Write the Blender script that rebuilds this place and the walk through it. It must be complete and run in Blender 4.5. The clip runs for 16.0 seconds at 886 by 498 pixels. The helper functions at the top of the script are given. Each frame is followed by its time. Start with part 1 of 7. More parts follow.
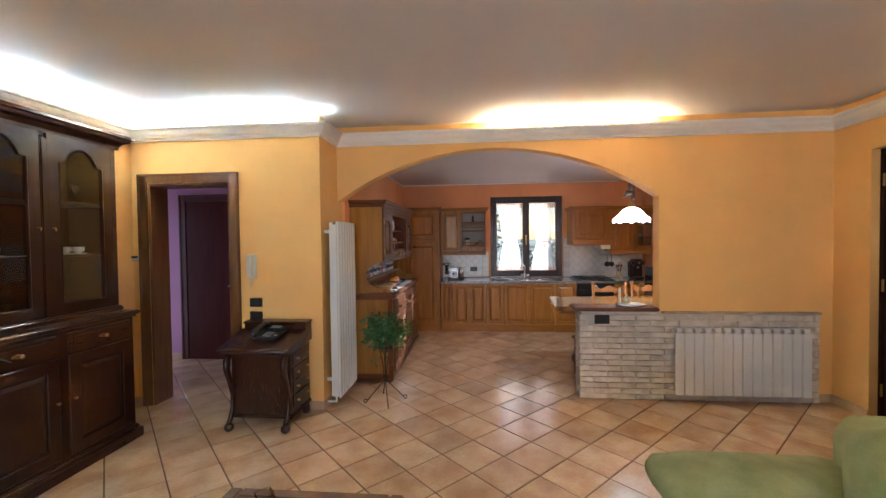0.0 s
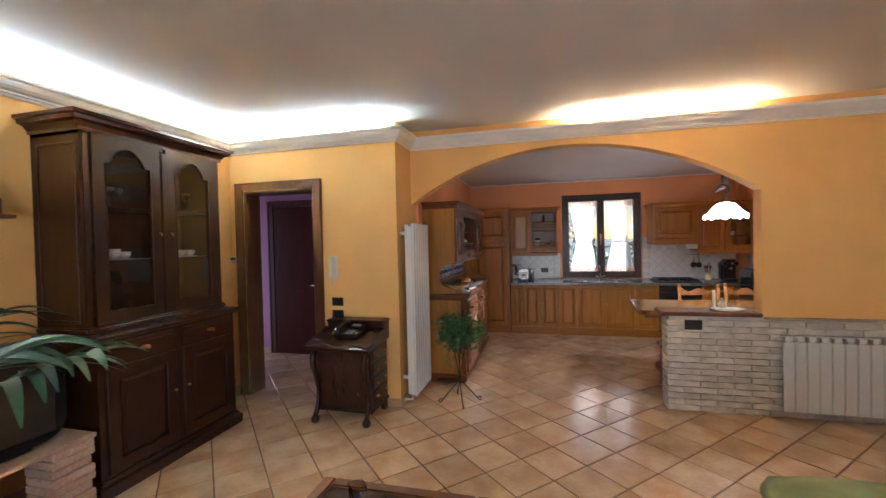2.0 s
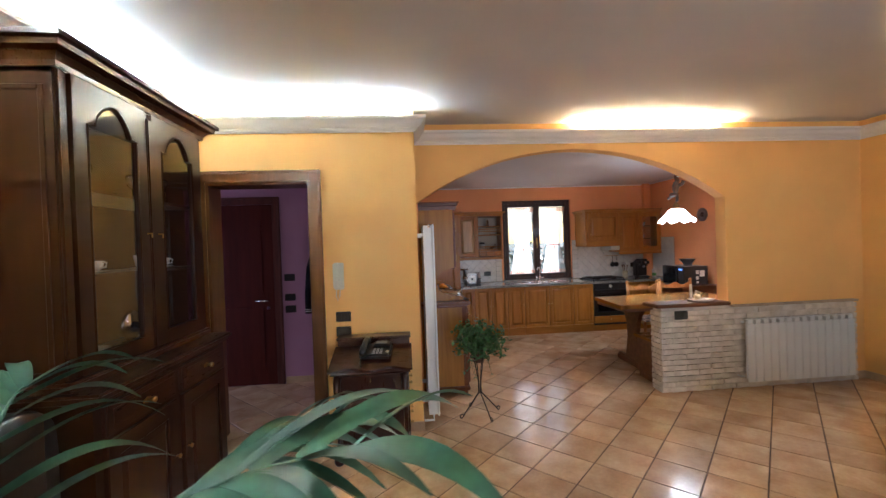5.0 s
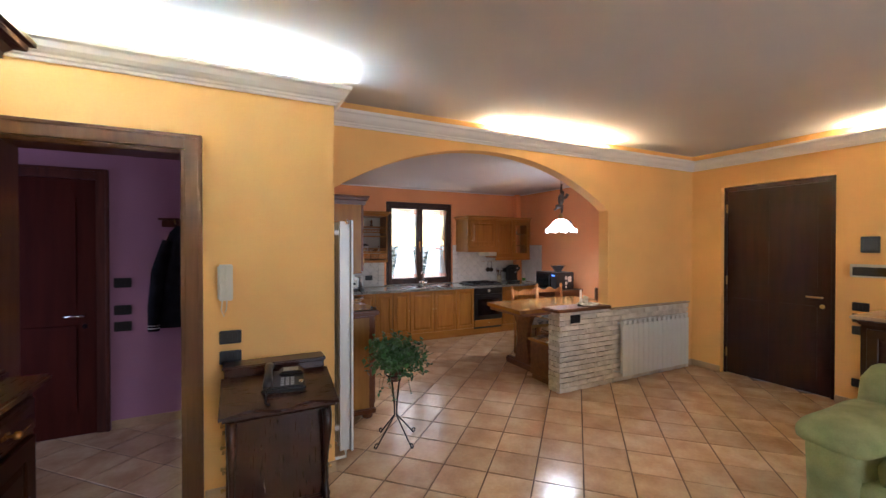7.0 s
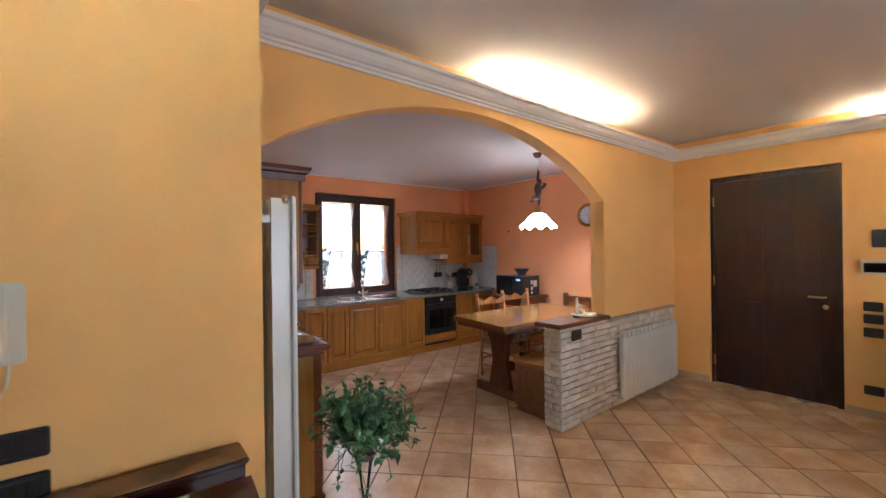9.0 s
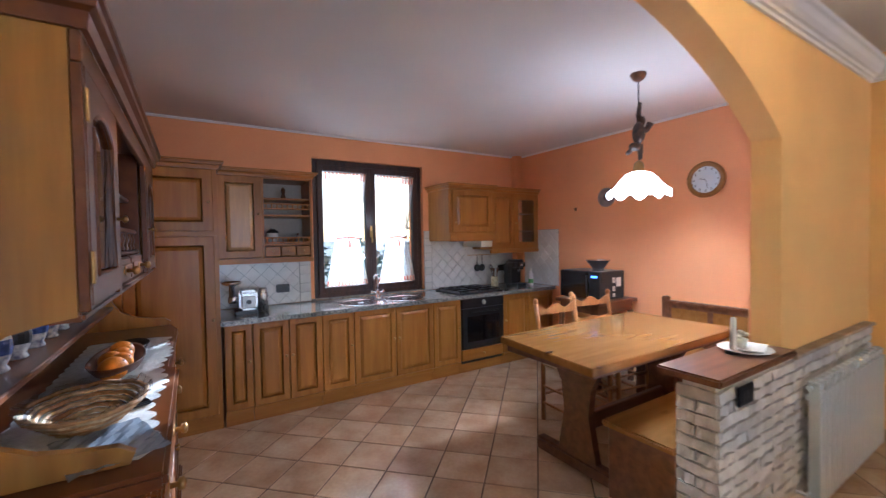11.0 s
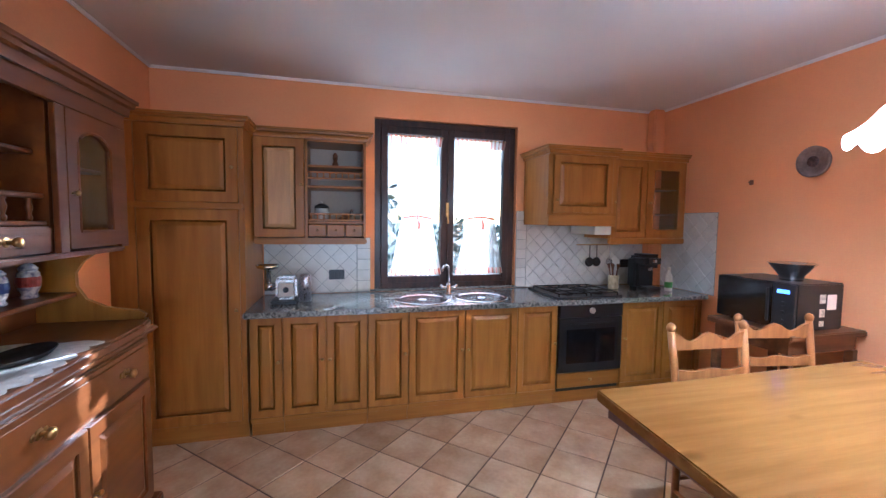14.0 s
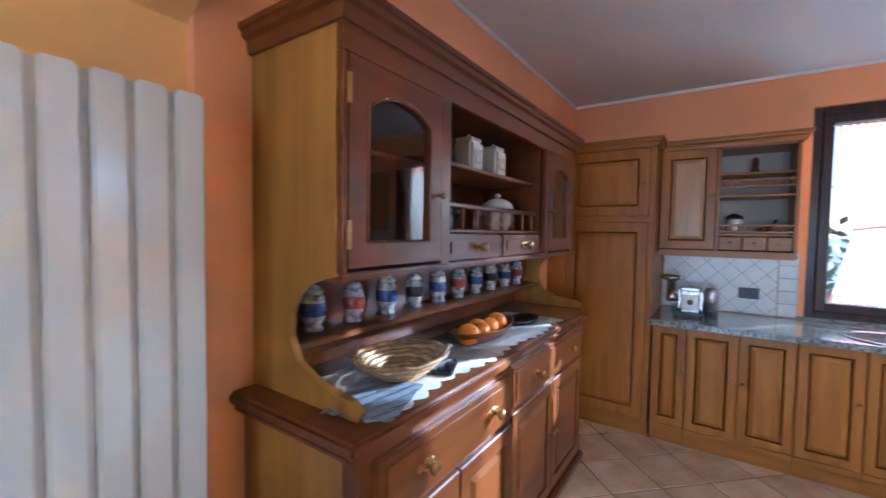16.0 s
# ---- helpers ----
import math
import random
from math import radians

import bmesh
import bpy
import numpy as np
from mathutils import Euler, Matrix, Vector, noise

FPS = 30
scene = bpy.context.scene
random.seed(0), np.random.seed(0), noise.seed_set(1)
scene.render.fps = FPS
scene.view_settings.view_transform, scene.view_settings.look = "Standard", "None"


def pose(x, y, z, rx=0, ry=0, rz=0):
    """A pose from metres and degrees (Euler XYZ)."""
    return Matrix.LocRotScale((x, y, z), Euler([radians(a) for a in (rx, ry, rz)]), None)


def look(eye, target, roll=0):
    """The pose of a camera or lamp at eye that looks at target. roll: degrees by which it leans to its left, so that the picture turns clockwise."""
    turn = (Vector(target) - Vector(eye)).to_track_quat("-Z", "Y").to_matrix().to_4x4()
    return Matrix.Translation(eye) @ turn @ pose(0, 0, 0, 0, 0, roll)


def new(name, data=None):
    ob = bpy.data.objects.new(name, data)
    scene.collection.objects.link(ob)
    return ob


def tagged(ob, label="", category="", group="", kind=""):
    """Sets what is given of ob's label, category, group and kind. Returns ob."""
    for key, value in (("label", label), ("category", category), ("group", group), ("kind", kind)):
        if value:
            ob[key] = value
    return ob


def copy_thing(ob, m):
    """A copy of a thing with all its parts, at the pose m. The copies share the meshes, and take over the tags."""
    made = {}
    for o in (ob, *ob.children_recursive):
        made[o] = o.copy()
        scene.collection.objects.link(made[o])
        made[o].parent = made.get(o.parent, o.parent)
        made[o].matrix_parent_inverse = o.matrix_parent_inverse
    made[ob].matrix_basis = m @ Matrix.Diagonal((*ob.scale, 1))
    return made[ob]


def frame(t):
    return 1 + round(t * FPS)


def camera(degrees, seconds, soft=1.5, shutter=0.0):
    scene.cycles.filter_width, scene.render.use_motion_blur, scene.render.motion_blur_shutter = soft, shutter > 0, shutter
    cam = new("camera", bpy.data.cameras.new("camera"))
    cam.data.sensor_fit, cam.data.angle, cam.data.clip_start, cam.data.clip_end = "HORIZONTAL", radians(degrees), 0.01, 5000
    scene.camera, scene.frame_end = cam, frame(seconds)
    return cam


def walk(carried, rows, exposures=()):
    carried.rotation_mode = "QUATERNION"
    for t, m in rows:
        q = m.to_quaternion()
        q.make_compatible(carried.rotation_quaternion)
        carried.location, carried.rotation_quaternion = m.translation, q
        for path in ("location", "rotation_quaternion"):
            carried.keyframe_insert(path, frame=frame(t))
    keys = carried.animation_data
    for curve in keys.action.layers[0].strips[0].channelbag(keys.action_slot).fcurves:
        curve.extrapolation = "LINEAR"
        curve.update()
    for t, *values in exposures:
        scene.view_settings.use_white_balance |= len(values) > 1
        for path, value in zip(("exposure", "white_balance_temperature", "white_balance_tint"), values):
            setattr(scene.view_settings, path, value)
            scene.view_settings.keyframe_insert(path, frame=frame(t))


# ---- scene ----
cam = camera(95.3, 16.0, soft=1.4, shutter=0.4)
PATH = [
    (0, (1.401, -3.916, 1.514), (1.222, -1.925, 1.467), -0.7),
    (0.5, (1.421, -3.902, 1.508), (1.18, -1.917, 1.462), -0.7),
    (1, (1.423, -3.908, 1.507), (1.103, -1.934, 1.461), -1.0),
    (1.5, (1.418, -3.915, 1.506), (1.015, -1.956, 1.465), -1.0),
    (2, (1.31, -3.92, 1.513), (0.821, -1.982, 1.477), -1.3),
    (2.5, (1.151, -3.914, 1.518), (0.609, -1.989, 1.492), -2.2),
    (3, (0.929, -3.927, 1.505), (0.514, -1.97, 1.521), -3.1),
    (3.5, (0.699, -3.93, 1.513), (0.514, -1.939, 1.539), -3.2),
    (4, (0.465, -3.879, 1.523), (0.415, -1.879, 1.522), -3.1),
    (4.2, (0.341, -3.834, 1.519), (0.321, -1.834, 1.509), -2.8),
    (6.5, (-0.499, -3.445, 1.507), (0.23, -1.583, 1.488), -0.9),
    (7, (-0.557, -3.167, 1.514), (0.338, -1.379, 1.496), -0.0),
    (7.5, (-0.646, -2.901, 1.501), (0.381, -1.184, 1.492), 0.6),
    (8, (-0.653, -2.539, 1.483), (0.498, -0.903, 1.489), 0.4),
    (8.2, (-0.617, -2.401, 1.485), (0.584, -0.802, 1.489), 0.1),
    (10.3, (0.185, -1.218, 1.457), (1.44, 0.339, 1.452), -0.9),
    (10.5, (0.314, -1.045, 1.471), (1.52, 0.551, 1.437), -0.9),
    (11, (0.577, -0.813, 1.428), (1.633, 0.884, 1.377), -1.0),
    (11.5, (0.779, -0.624, 1.408), (1.593, 1.202, 1.358), -0.8),
    (12, (0.942, -0.444, 1.417), (1.546, 1.461, 1.336), -0.6),
    (12.5, (1.1, -0.287, 1.407), (1.609, 1.645, 1.316), -0.8),
    (13, (1.214, -0.182, 1.4), (1.688, 1.759, 1.304), -0.5),
    (13.5, (1.286, -0.105, 1.41), (1.79, 1.827, 1.294), 0.3),
    (14, (1.33, -0.083, 1.412), (1.822, 1.851, 1.28), 0.7),
    (14.5, (1.277, -0.108, 1.392), (1.549, 1.87, 1.272), 1.0),
    (15, (1.205, -0.186, 1.384), (0.941, 1.795, 1.31), 0.8),
    (15.5, (1.16, -0.273, 1.389), (0.338, 1.549, 1.32), 0.7),
    (16, (1.115, -0.356, 1.392), (-0.013, 1.293, 1.304), 0.9),
]
walk(cam, [(t, look(eye, target, roll)) for t, eye, target, roll in PATH],
     exposures=[(0.0, 1.62, 5300, 10), (2.0, 1.42, 5300, 10), (3.5, 1.38, 5300, 10), (6.5, 1.52, 5250, 10), (8.0, 1.48, 5200, 10), (10.5, 1.78, 4800, 9), (12.0, 1.85, 4500, 9), (13.0, 2.0, 4450, 9), (14.5, 2.2, 4550, 8), (16.0, 2.1, 4250, 5)])

# ---- daylight ----
SUN_EL, SUN_AZ = radians(16.5), math.atan2(0.75, 1.0)   # azimuth from +y towards +x
world = bpy.data.worlds.new("sky")
scene.world = world
world.use_nodes = True
wn = world.node_tree.nodes
sky = wn.new("ShaderNodeTexSky")
sky.sky_type = "NISHITA"
sky.sun_disc = False
sky.sun_elevation, sky.sun_rotation = SUN_EL, SUN_AZ
wn["Background"].inputs["Strength"].default_value = 0.04
world.node_tree.links.new(sky.outputs[0], wn["Background"].inputs["Color"])
sun = new("sun", bpy.data.lights.new("sun", "SUN"))
sun.data.energy, sun.data.angle, sun.data.color = 5.0, radians(0.5), (1.0, 0.96, 0.90)
to_sun = Vector((math.sin(SUN_AZ) * math.cos(SUN_EL), math.cos(SUN_AZ) * math.cos(SUN_EL), math.sin(SUN_EL)))
sun.matrix_world = look(tuple(to_sun * 20), (0, 0, 0))

# assumed daylight fill through an added, unseen opening behind the start of the walk
south_fill = new("south_daylight_fill", bpy.data.lights.new("south_daylight_fill", "AREA"))
south_fill.data.shape, south_fill.data.size, south_fill.data.size_y = "RECTANGLE", 2.9, 2.1
south_fill.data.energy, south_fill.data.color = 26.0, (1.0, 0.96, 0.92)
south_fill.matrix_world = look((1.7, -6.70, 1.1), (1.7, 0.0, 1.1))

# added fill that brightens the hall from an invented opening, out of view
hall_fill = new("hall_fill_light", bpy.data.lights.new("hall_fill_light", "AREA"))
hall_fill.data.shape, hall_fill.data.size, hall_fill.data.size_y = "RECTANGLE", 0.8, 2.0
hall_fill.data.energy, hall_fill.data.color = 2.8, (0.92, 0.88, 1.0)
hall_fill.matrix_world = look((-3.25, 0.42, 1.05), (0.0, 0.42, 1.05))


# ---- mesh helpers ----
def box(bm, x0, x1, y0, y1, z0, z1, bev=0.0, seg=1):
    vs = [bm.verts.new((x, y, z)) for x in (x0, x1) for y in (y0, y1) for z in (z0, z1)]
    fs = [(0, 1, 3, 2), (4, 6, 7, 5), (0, 4, 5, 1), (2, 3, 7, 6), (0, 2, 6, 4), (1, 5, 7, 3)]
    faces = [bm.faces.new([vs[i] for i in f]) for f in fs]
    if bev > 0:
        edges = list({e for f in faces for e in f.edges})
        bmesh.ops.bevel(bm, geom=edges, offset=bev, segments=seg, affect="EDGES", clamp_overlap=True)
    return bm


def prism(bm, outline, axis, a0, a1):
    """Extrude a closed outline along an axis. The outline is (u, v): x -> (y, z), y -> (x, z), z -> (x, y)."""
    def at(u, v, a):
        return {"x": (a, u, v), "y": (u, a, v), "z": (u, v, a)}[axis]
    lo = [bm.verts.new(at(u, v, a0)) for u, v in outline]
    hi = [bm.verts.new(at(u, v, a1)) for u, v in outline]
    n = len(outline)
    bm.faces.new(lo[::-1])
    bm.faces.new(hi)
    for i in range(n):
        bm.faces.new((lo[i], lo[(i + 1) % n], hi[(i + 1) % n], hi[i]))
    bmesh.ops.recalc_face_normals(bm, faces=bm.faces[:])
    return bm


def lathe(bm, profile, n=20, c=(0, 0, 0), axis="z", ruffle=0.0, waves=0):
    """Turn a profile of (radius, height) round an axis."""
    rings = []
    for k, (r, h) in enumerate(profile):
        ring = []
        for i in range(n):
            a = 2 * math.pi * i / n
            rr = max(r, 1e-4) * (1 + (ruffle * math.cos(waves * a) * k / len(profile) if waves else 0))
            u, v = rr * math.cos(a), rr * math.sin(a)
            p = {"z": (u, v, h), "x": (h, u, v), "y": (v, h, u)}[axis]
            ring.append(bm.verts.new((c[0] + p[0], c[1] + p[1], c[2] + p[2])))
        rings.append(ring)
    for a, b in zip(rings, rings[1:]):
        for i in range(n):
            bm.faces.new((a[i], a[(i + 1) % n], b[(i + 1) % n], b[i]))
    bm.faces.new(rings[0][::-1])
    bm.faces.new(rings[-1])
    return bm


def tube(bm, pts, r, n=6):
    """A round bar through points; r is a number or one for each point."""
    pts = [Vector(p) for p in pts]
    rings = []
    for k, p in enumerate(pts):
        d = (pts[min(k + 1, len(pts) - 1)] - pts[max(k - 1, 0)]).normalized()
        side = d.cross(Vector((0, 0, 1)) if abs(d.z) < 0.9 else Vector((1, 0, 0))).normalized()
        up = side.cross(d)
        rad = r[k] if isinstance(r, (list, tuple)) else r
        rings.append([bm.verts.new(p + rad * (math.cos(2 * math.pi * i / n) * side + math.sin(2 * math.pi * i / n) * up)) for i in range(n)])
    for a, b in zip(rings, rings[1:]):
        for i in range(n):
            bm.faces.new((a[i], b[i], b[(i + 1) % n], a[(i + 1) % n]))
    bm.faces.new(rings[0])
    bm.faces.new(rings[-1][::-1])
    return bm


def ball(bm, c, r, sx=1.0, sy=1.0, sz=1.0, u=14, v=9):
    m = Matrix.Translation(c) @ Matrix.Diagonal((sx, sy, sz, 1))
    bmesh.ops.create_uvsphere(bm, u_segments=u, v_segments=v, radius=r, matrix=m)
    return bm


def loft(bm, rings, caps=True):
    """Join rings of points, each with the same count, by quads."""
    vr = [[bm.verts.new(p) for p in ring] for ring in rings]
    n = len(vr[0])
    for a, b in zip(vr, vr[1:]):
        for i in range(n):
            bm.faces.new((a[i], a[(i + 1) % n], b[(i + 1) % n], b[i]))
    if caps:
        bm.faces.new(vr[0][::-1])
        bm.faces.new(vr[-1])
    bmesh.ops.recalc_face_normals(bm, faces=bm.faces[:])
    return bm


def part(name, bm, material, parent=None, label="", smooth=False):
    me = bpy.data.meshes.new(name)
    bm.normal_update()
    bm.to_mesh(me)
    bm.free()
    me.materials.append(material)
    if smooth:
        me.shade_smooth()
    ob = new(name, me)
    if parent:
        ob.parent = parent
    if label:
        ob["label"] = label
    return ob


def thing(name, m, label, category, group="", kind=""):
    ob = new(name)
    ob.matrix_basis = m
    ob.empty_display_size = 0.1
    return tagged(ob, label, category, group, kind)


def bx(x0, x1, y0, y1, z0, z1, bev=0.0, seg=1):
    return box(bmesh.new(), x0, x1, y0, y1, z0, z1, bev, seg)


# ---- materials ----
def mat(name, color, rough=0.6, metal=0.0, var=0.12, scale=3.0, fine=60.0, bump=0.1, spec=0.5, coat=0.0, stretch=None, second=None, obj_random=0.0, island=0.0, emit=None, warp=0.0, rvar=0.08):
    """Colour with variation at two scales, roughness to match, and fine relief. stretch: the grain's axis scaling. second: a colour that streaks in."""
    m = bpy.data.materials.new(name)
    m.use_nodes = True
    nt = m.node_tree
    n, link = nt.nodes, nt.links.new
    bsdf = n["Principled BSDF"]
    bsdf.inputs["Metallic"].default_value = metal
    bsdf.inputs["Specular IOR Level"].default_value = spec
    bsdf.inputs["Coat Weight"].default_value = coat
    bsdf.inputs["Coat Roughness"].default_value = 0.12
    tc = n.new("ShaderNodeTexCoord")
    mp = n.new("ShaderNodeMapping")
    link(tc.outputs["Object"], mp.inputs["Vector"])
    if stretch:
        mp.inputs["Scale"].default_value = stretch
    big, small = n.new("ShaderNodeTexNoise"), n.new("ShaderNodeTexNoise")
    big.inputs["Scale"].default_value, small.inputs["Scale"].default_value = scale, fine
    big.inputs["Detail"].default_value, small.inputs["Detail"].default_value = 4.0, 3.0
    big.inputs["Distortion"].default_value = warp
    link(mp.outputs[0], big.inputs["Vector"])
    link(mp.outputs[0], small.inputs["Vector"])
    if obj_random or island:
        oi = n.new("ShaderNodeObjectInfo" if obj_random else "ShaderNodeNewGeometry")
        rnd = oi.outputs["Random" if obj_random else "Random Per Island"]
        off = n.new("ShaderNodeVectorMath")
        off.operation = "MULTIPLY_ADD"
        off.inputs[1].default_value = (17.0, 9.0, 5.0)
        link(rnd, off.inputs[0])
        link(tc.outputs["Object"], off.inputs[2])
        link(off.outputs[0], mp.inputs["Vector"])
    c = Vector(color)
    ramp = n.new("ShaderNodeValToRGB")
    lo, hi = c * (1 - var), Vector([min(1, v * (1 + var)) for v in c])
    if second:
        lo = Vector(second)
    ramp.color_ramp.elements[0].position, ramp.color_ramp.elements[1].position = 0.33, 0.67
    ramp.color_ramp.elements[0].color, ramp.color_ramp.elements[1].color = (*lo, 1), (*hi, 1)
    link(big.outputs[0], ramp.inputs[0])
    mix = n.new("ShaderNodeMix")
    mix.data_type, mix.blend_type = "RGBA", "OVERLAY"
    mix.inputs["Factor"].default_value = min(1.0, var * 1.5)
    link(ramp.outputs[0], mix.inputs["A"])
    link(small.outputs[0], mix.inputs["B"])
    col = mix.outputs["Result"]
    if obj_random or island:
        hsv = n.new("ShaderNodeHueSaturation")
        mr = n.new("ShaderNodeMapRange")
        k = obj_random or island
        mr.inputs["To Min"].default_value, mr.inputs["To Max"].default_value = 1 - k, 1 + k
        link(rnd, mr.inputs["Value"])
        link(mr.outputs[0], hsv.inputs["Value"])
        link(col, hsv.inputs["Color"])
        col = hsv.outputs[0]
    link(col, bsdf.inputs["Base Color"])
    rr = n.new("ShaderNodeMapRange")
    rr.inputs["To Min"].default_value, rr.inputs["To Max"].default_value = max(0.02, rough - rvar), min(1, rough + rvar)
    link(small.outputs[0], rr.inputs["Value"])
    link(rr.outputs[0], bsdf.inputs["Roughness"])
    if bump:
        b = n.new("ShaderNodeBump")
        b.inputs["Strength"].default_value, b.inputs["Distance"].default_value = bump, 0.004
        link(small.outputs[0], b.inputs["Height"])
        link(b.outputs[0], bsdf.inputs["Normal"])
    if emit:
        bsdf.inputs["Emission Color"].default_value = (*emit[0], 1)
        bsdf.inputs["Emission Strength"].default_value = emit[1]
    return m


def glow(name, color, strength):
    m = bpy.data.materials.new(name)
    m.use_nodes = True
    n = m.node_tree.nodes
    n.remove(n["Principled BSDF"])
    e = n.new("ShaderNodeEmission")
    e.inputs["Color"].default_value, e.inputs["Strength"].default_value = (*color, 1), strength
    m.node_tree.links.new(e.outputs[0], n["Material Output"].inputs[0])
    return m


def glass(name, tint=(1, 1, 1), rough=0.0):
    m = bpy.data.materials.new(name)
    m.use_nodes = True
    b = m.node_tree.nodes["Principled BSDF"]
    b.inputs["Base Color"].default_value = (*tint, 1)
    b.inputs["Transmission Weight"].default_value = 1.0
    b.inputs["Roughness"].default_value = rough
    b.inputs["IOR"].default_value = 1.45
    return m


def wood(name, dark, light, rough=0.4, axis="z", coat=0.2, scale=1.0, rnd=0.0, spec=0.4, knots=False):
    st = {"x": (1.2, 14, 14), "y": (14, 1.2, 14), "z": (14, 14, 1.2)}[axis]
    m = mat(name, light, rough, var=0.05, scale=1.6 * scale, fine=9.0 * scale, bump=0.003, coat=coat, stretch=st, second=dark, obj_random=rnd, warp=0.3, spec=spec, rvar=0.02)
    if knots:
        # scattered dark knots, drawn out along the grain
        n, link = m.node_tree.nodes, m.node_tree.links.new
        bsdf = n["Principled BSDF"]
        col = bsdf.inputs["Base Color"].links[0].from_socket
        tc, mp, vo = n.new("ShaderNodeTexCoord"), n.new("ShaderNodeMapping"), n.new("ShaderNodeTexVoronoi")
        mp.inputs["Scale"].default_value = {"x": (2.6, 5.0, 3.0), "y": (5.0, 2.6, 3.0), "z": (3.0, 5.0, 2.6)}[axis]
        vo.inputs["Scale"].default_value = 1.0
        rg = n.new("ShaderNodeValToRGB")
        for e, (p, v) in zip(rg.color_ramp.elements, ((0.03, 0.85), (0.16, 0.0))):
            e.position, e.color = p, (v, v, v, 1)
        mx = n.new("ShaderNodeMix")
        mx.data_type = "RGBA"
        mx.inputs["B"].default_value = (dark[0] * 0.45, dark[1] * 0.38, dark[2] * 0.4, 1)
        link(tc.outputs["Object"], mp.inputs["Vector"])
        link(mp.outputs[0], vo.inputs["Vector"])
        link(vo.outputs["Distance"], rg.inputs[0])
        link(rg.outputs[0], mx.inputs["Factor"])
        link(col, mx.inputs["A"])
        link(mx.outputs["Result"], bsdf.inputs["Base Color"])
    return m


M_LIVING = mat("yellow_orange_plaster", (0.90, 0.55, 0.19), 0.75, var=0.05, scale=1.3, fine=90, bump=0.12, spec=0.25)
M_KITCHEN = mat("salmon_orange_plaster", (0.84, 0.39, 0.17), 0.75, var=0.06, scale=1.3, fine=90, bump=0.12, spec=0.25)
M_HALL = mat("lilac_plaster", (0.46, 0.25, 0.37), 0.75, var=0.06, scale=1.3, fine=90, bump=0.12, spec=0.25)
M_CEIL = mat("white_ceiling_paint", (0.72, 0.68, 0.65), 0.85, var=0.03, scale=1.0, fine=120, bump=0.06, spec=0.2)
M_CORNICE = mat("white_gypsum", (0.87, 0.86, 0.84), 0.6, var=0.03, bump=0.04)
M_GROUT = mat("brown_grout", (0.11, 0.065, 0.04), 0.9, var=0.2, bump=0.3)
M_TILE = mat("cotto_floor_tile", (0.60, 0.43, 0.27), 0.17, var=0.12, scale=4.0, fine=45, bump=0.08, second=(0.47, 0.29, 0.155), obj_random=0.13, spec=0.5)
M_TILE_FAR = mat("cotto_floor_tile_far", (0.60, 0.43, 0.27), 0.17, var=0.12, scale=4.0, fine=45, bump=0.08, second=(0.47, 0.29, 0.155), island=0.13, spec=0.5)
M_BASEB = mat("beige_skirting_tile", (0.52, 0.36, 0.22), 0.35, var=0.12, scale=6, bump=0.05)
M_BRICK = mat("whitewashed_brick", (0.69, 0.64, 0.56), 0.85, var=0.10, scale=9, fine=70, bump=0.6, second=(0.56, 0.50, 0.42), obj_random=0.08)
M_MORTAR = mat("grey_mortar", (0.63, 0.58, 0.51), 0.95, var=0.15, scale=12, bump=0.5)
M_WALNUT = wood("dark_walnut_wood", (0.024, 0.0066, 0.0017), (0.031, 0.0092, 0.0024), 0.30, "z", 0.05, spec=0.2)
M_WALNUT_X = wood("dark_walnut_wood_lengthwise", (0.030, 0.0080, 0.0022), (0.040, 0.0115, 0.0032), 0.28, "x", 0.12, spec=0.3)
M_DOORW = wood("mahogany_door_wood", (0.017, 0.0036, 0.0018), (0.025, 0.0055, 0.0026), 0.42, "z", 0.03, spec=0.2)
M_HALLDOOR = wood("red_mahogany_door_wood", (0.045, 0.0065, 0.004), (0.062, 0.0095, 0.0055), 0.42, "z", 0.03, spec=0.2)
M_CASING = wood("brown_casing_wood", (0.10, 0.038, 0.011), (0.14, 0.056, 0.016), 0.38, "z", 0.2)
M_OAK = wood("honey_oak_wood", (0.30, 0.120, 0.016), (0.37, 0.157, 0.023), 0.36, "z", 0.08, rnd=0.06, spec=0.3)
M_OAK_X = wood("honey_oak_wood_lengthwise", (0.30, 0.120, 0.016), (0.37, 0.157, 0.023), 0.36, "x", 0.08, spec=0.3)
M_HUTCH = wood("chestnut_hutch_wood", (0.115, 0.032, 0.006), (0.150, 0.045, 0.008), 0.32, "x", 0.1, spec=0.3)
M_HUTCH_Z = wood("golden_pine_panel", (0.29, 0.130, 0.018), (0.36, 0.172, 0.026), 0.36, "z", 0.1, spec=0.3, knots=True)
M_PINE = wood("pine_table_wood", (0.255, 0.118, 0.026), (0.30, 0.145, 0.035), 0.20, "x", 0.2, knots=True)
M_TABLE_EDGE = wood("brown_table_wood", (0.10, 0.035, 0.012), (0.17, 0.065, 0.022), 0.4, "x", 0.2)
M_RAD = mat("white_enamel", (0.80, 0.82, 0.80), 0.2, var=0.02, bump=0.0, coat=0.2)
M_GRANITE = mat("grey_green_granite", (0.24, 0.24, 0.22), 0.15, var=0.5, scale=60, fine=180, bump=0.0, second=(0.06, 0.065, 0.06), coat=0.4)
M_WTILE = mat("white_wall_tile", (0.66, 0.66, 0.62), 0.2, var=0.05, scale=14, bump=0.03, obj_random=0.05)
M_WGROUT = mat("grey_grout", (0.30, 0.32, 0.31), 0.9, var=0.1)
M_BLACK = mat("black_plastic", (0.012, 0.012, 0.013), 0.35, var=0.1, bump=0.0)
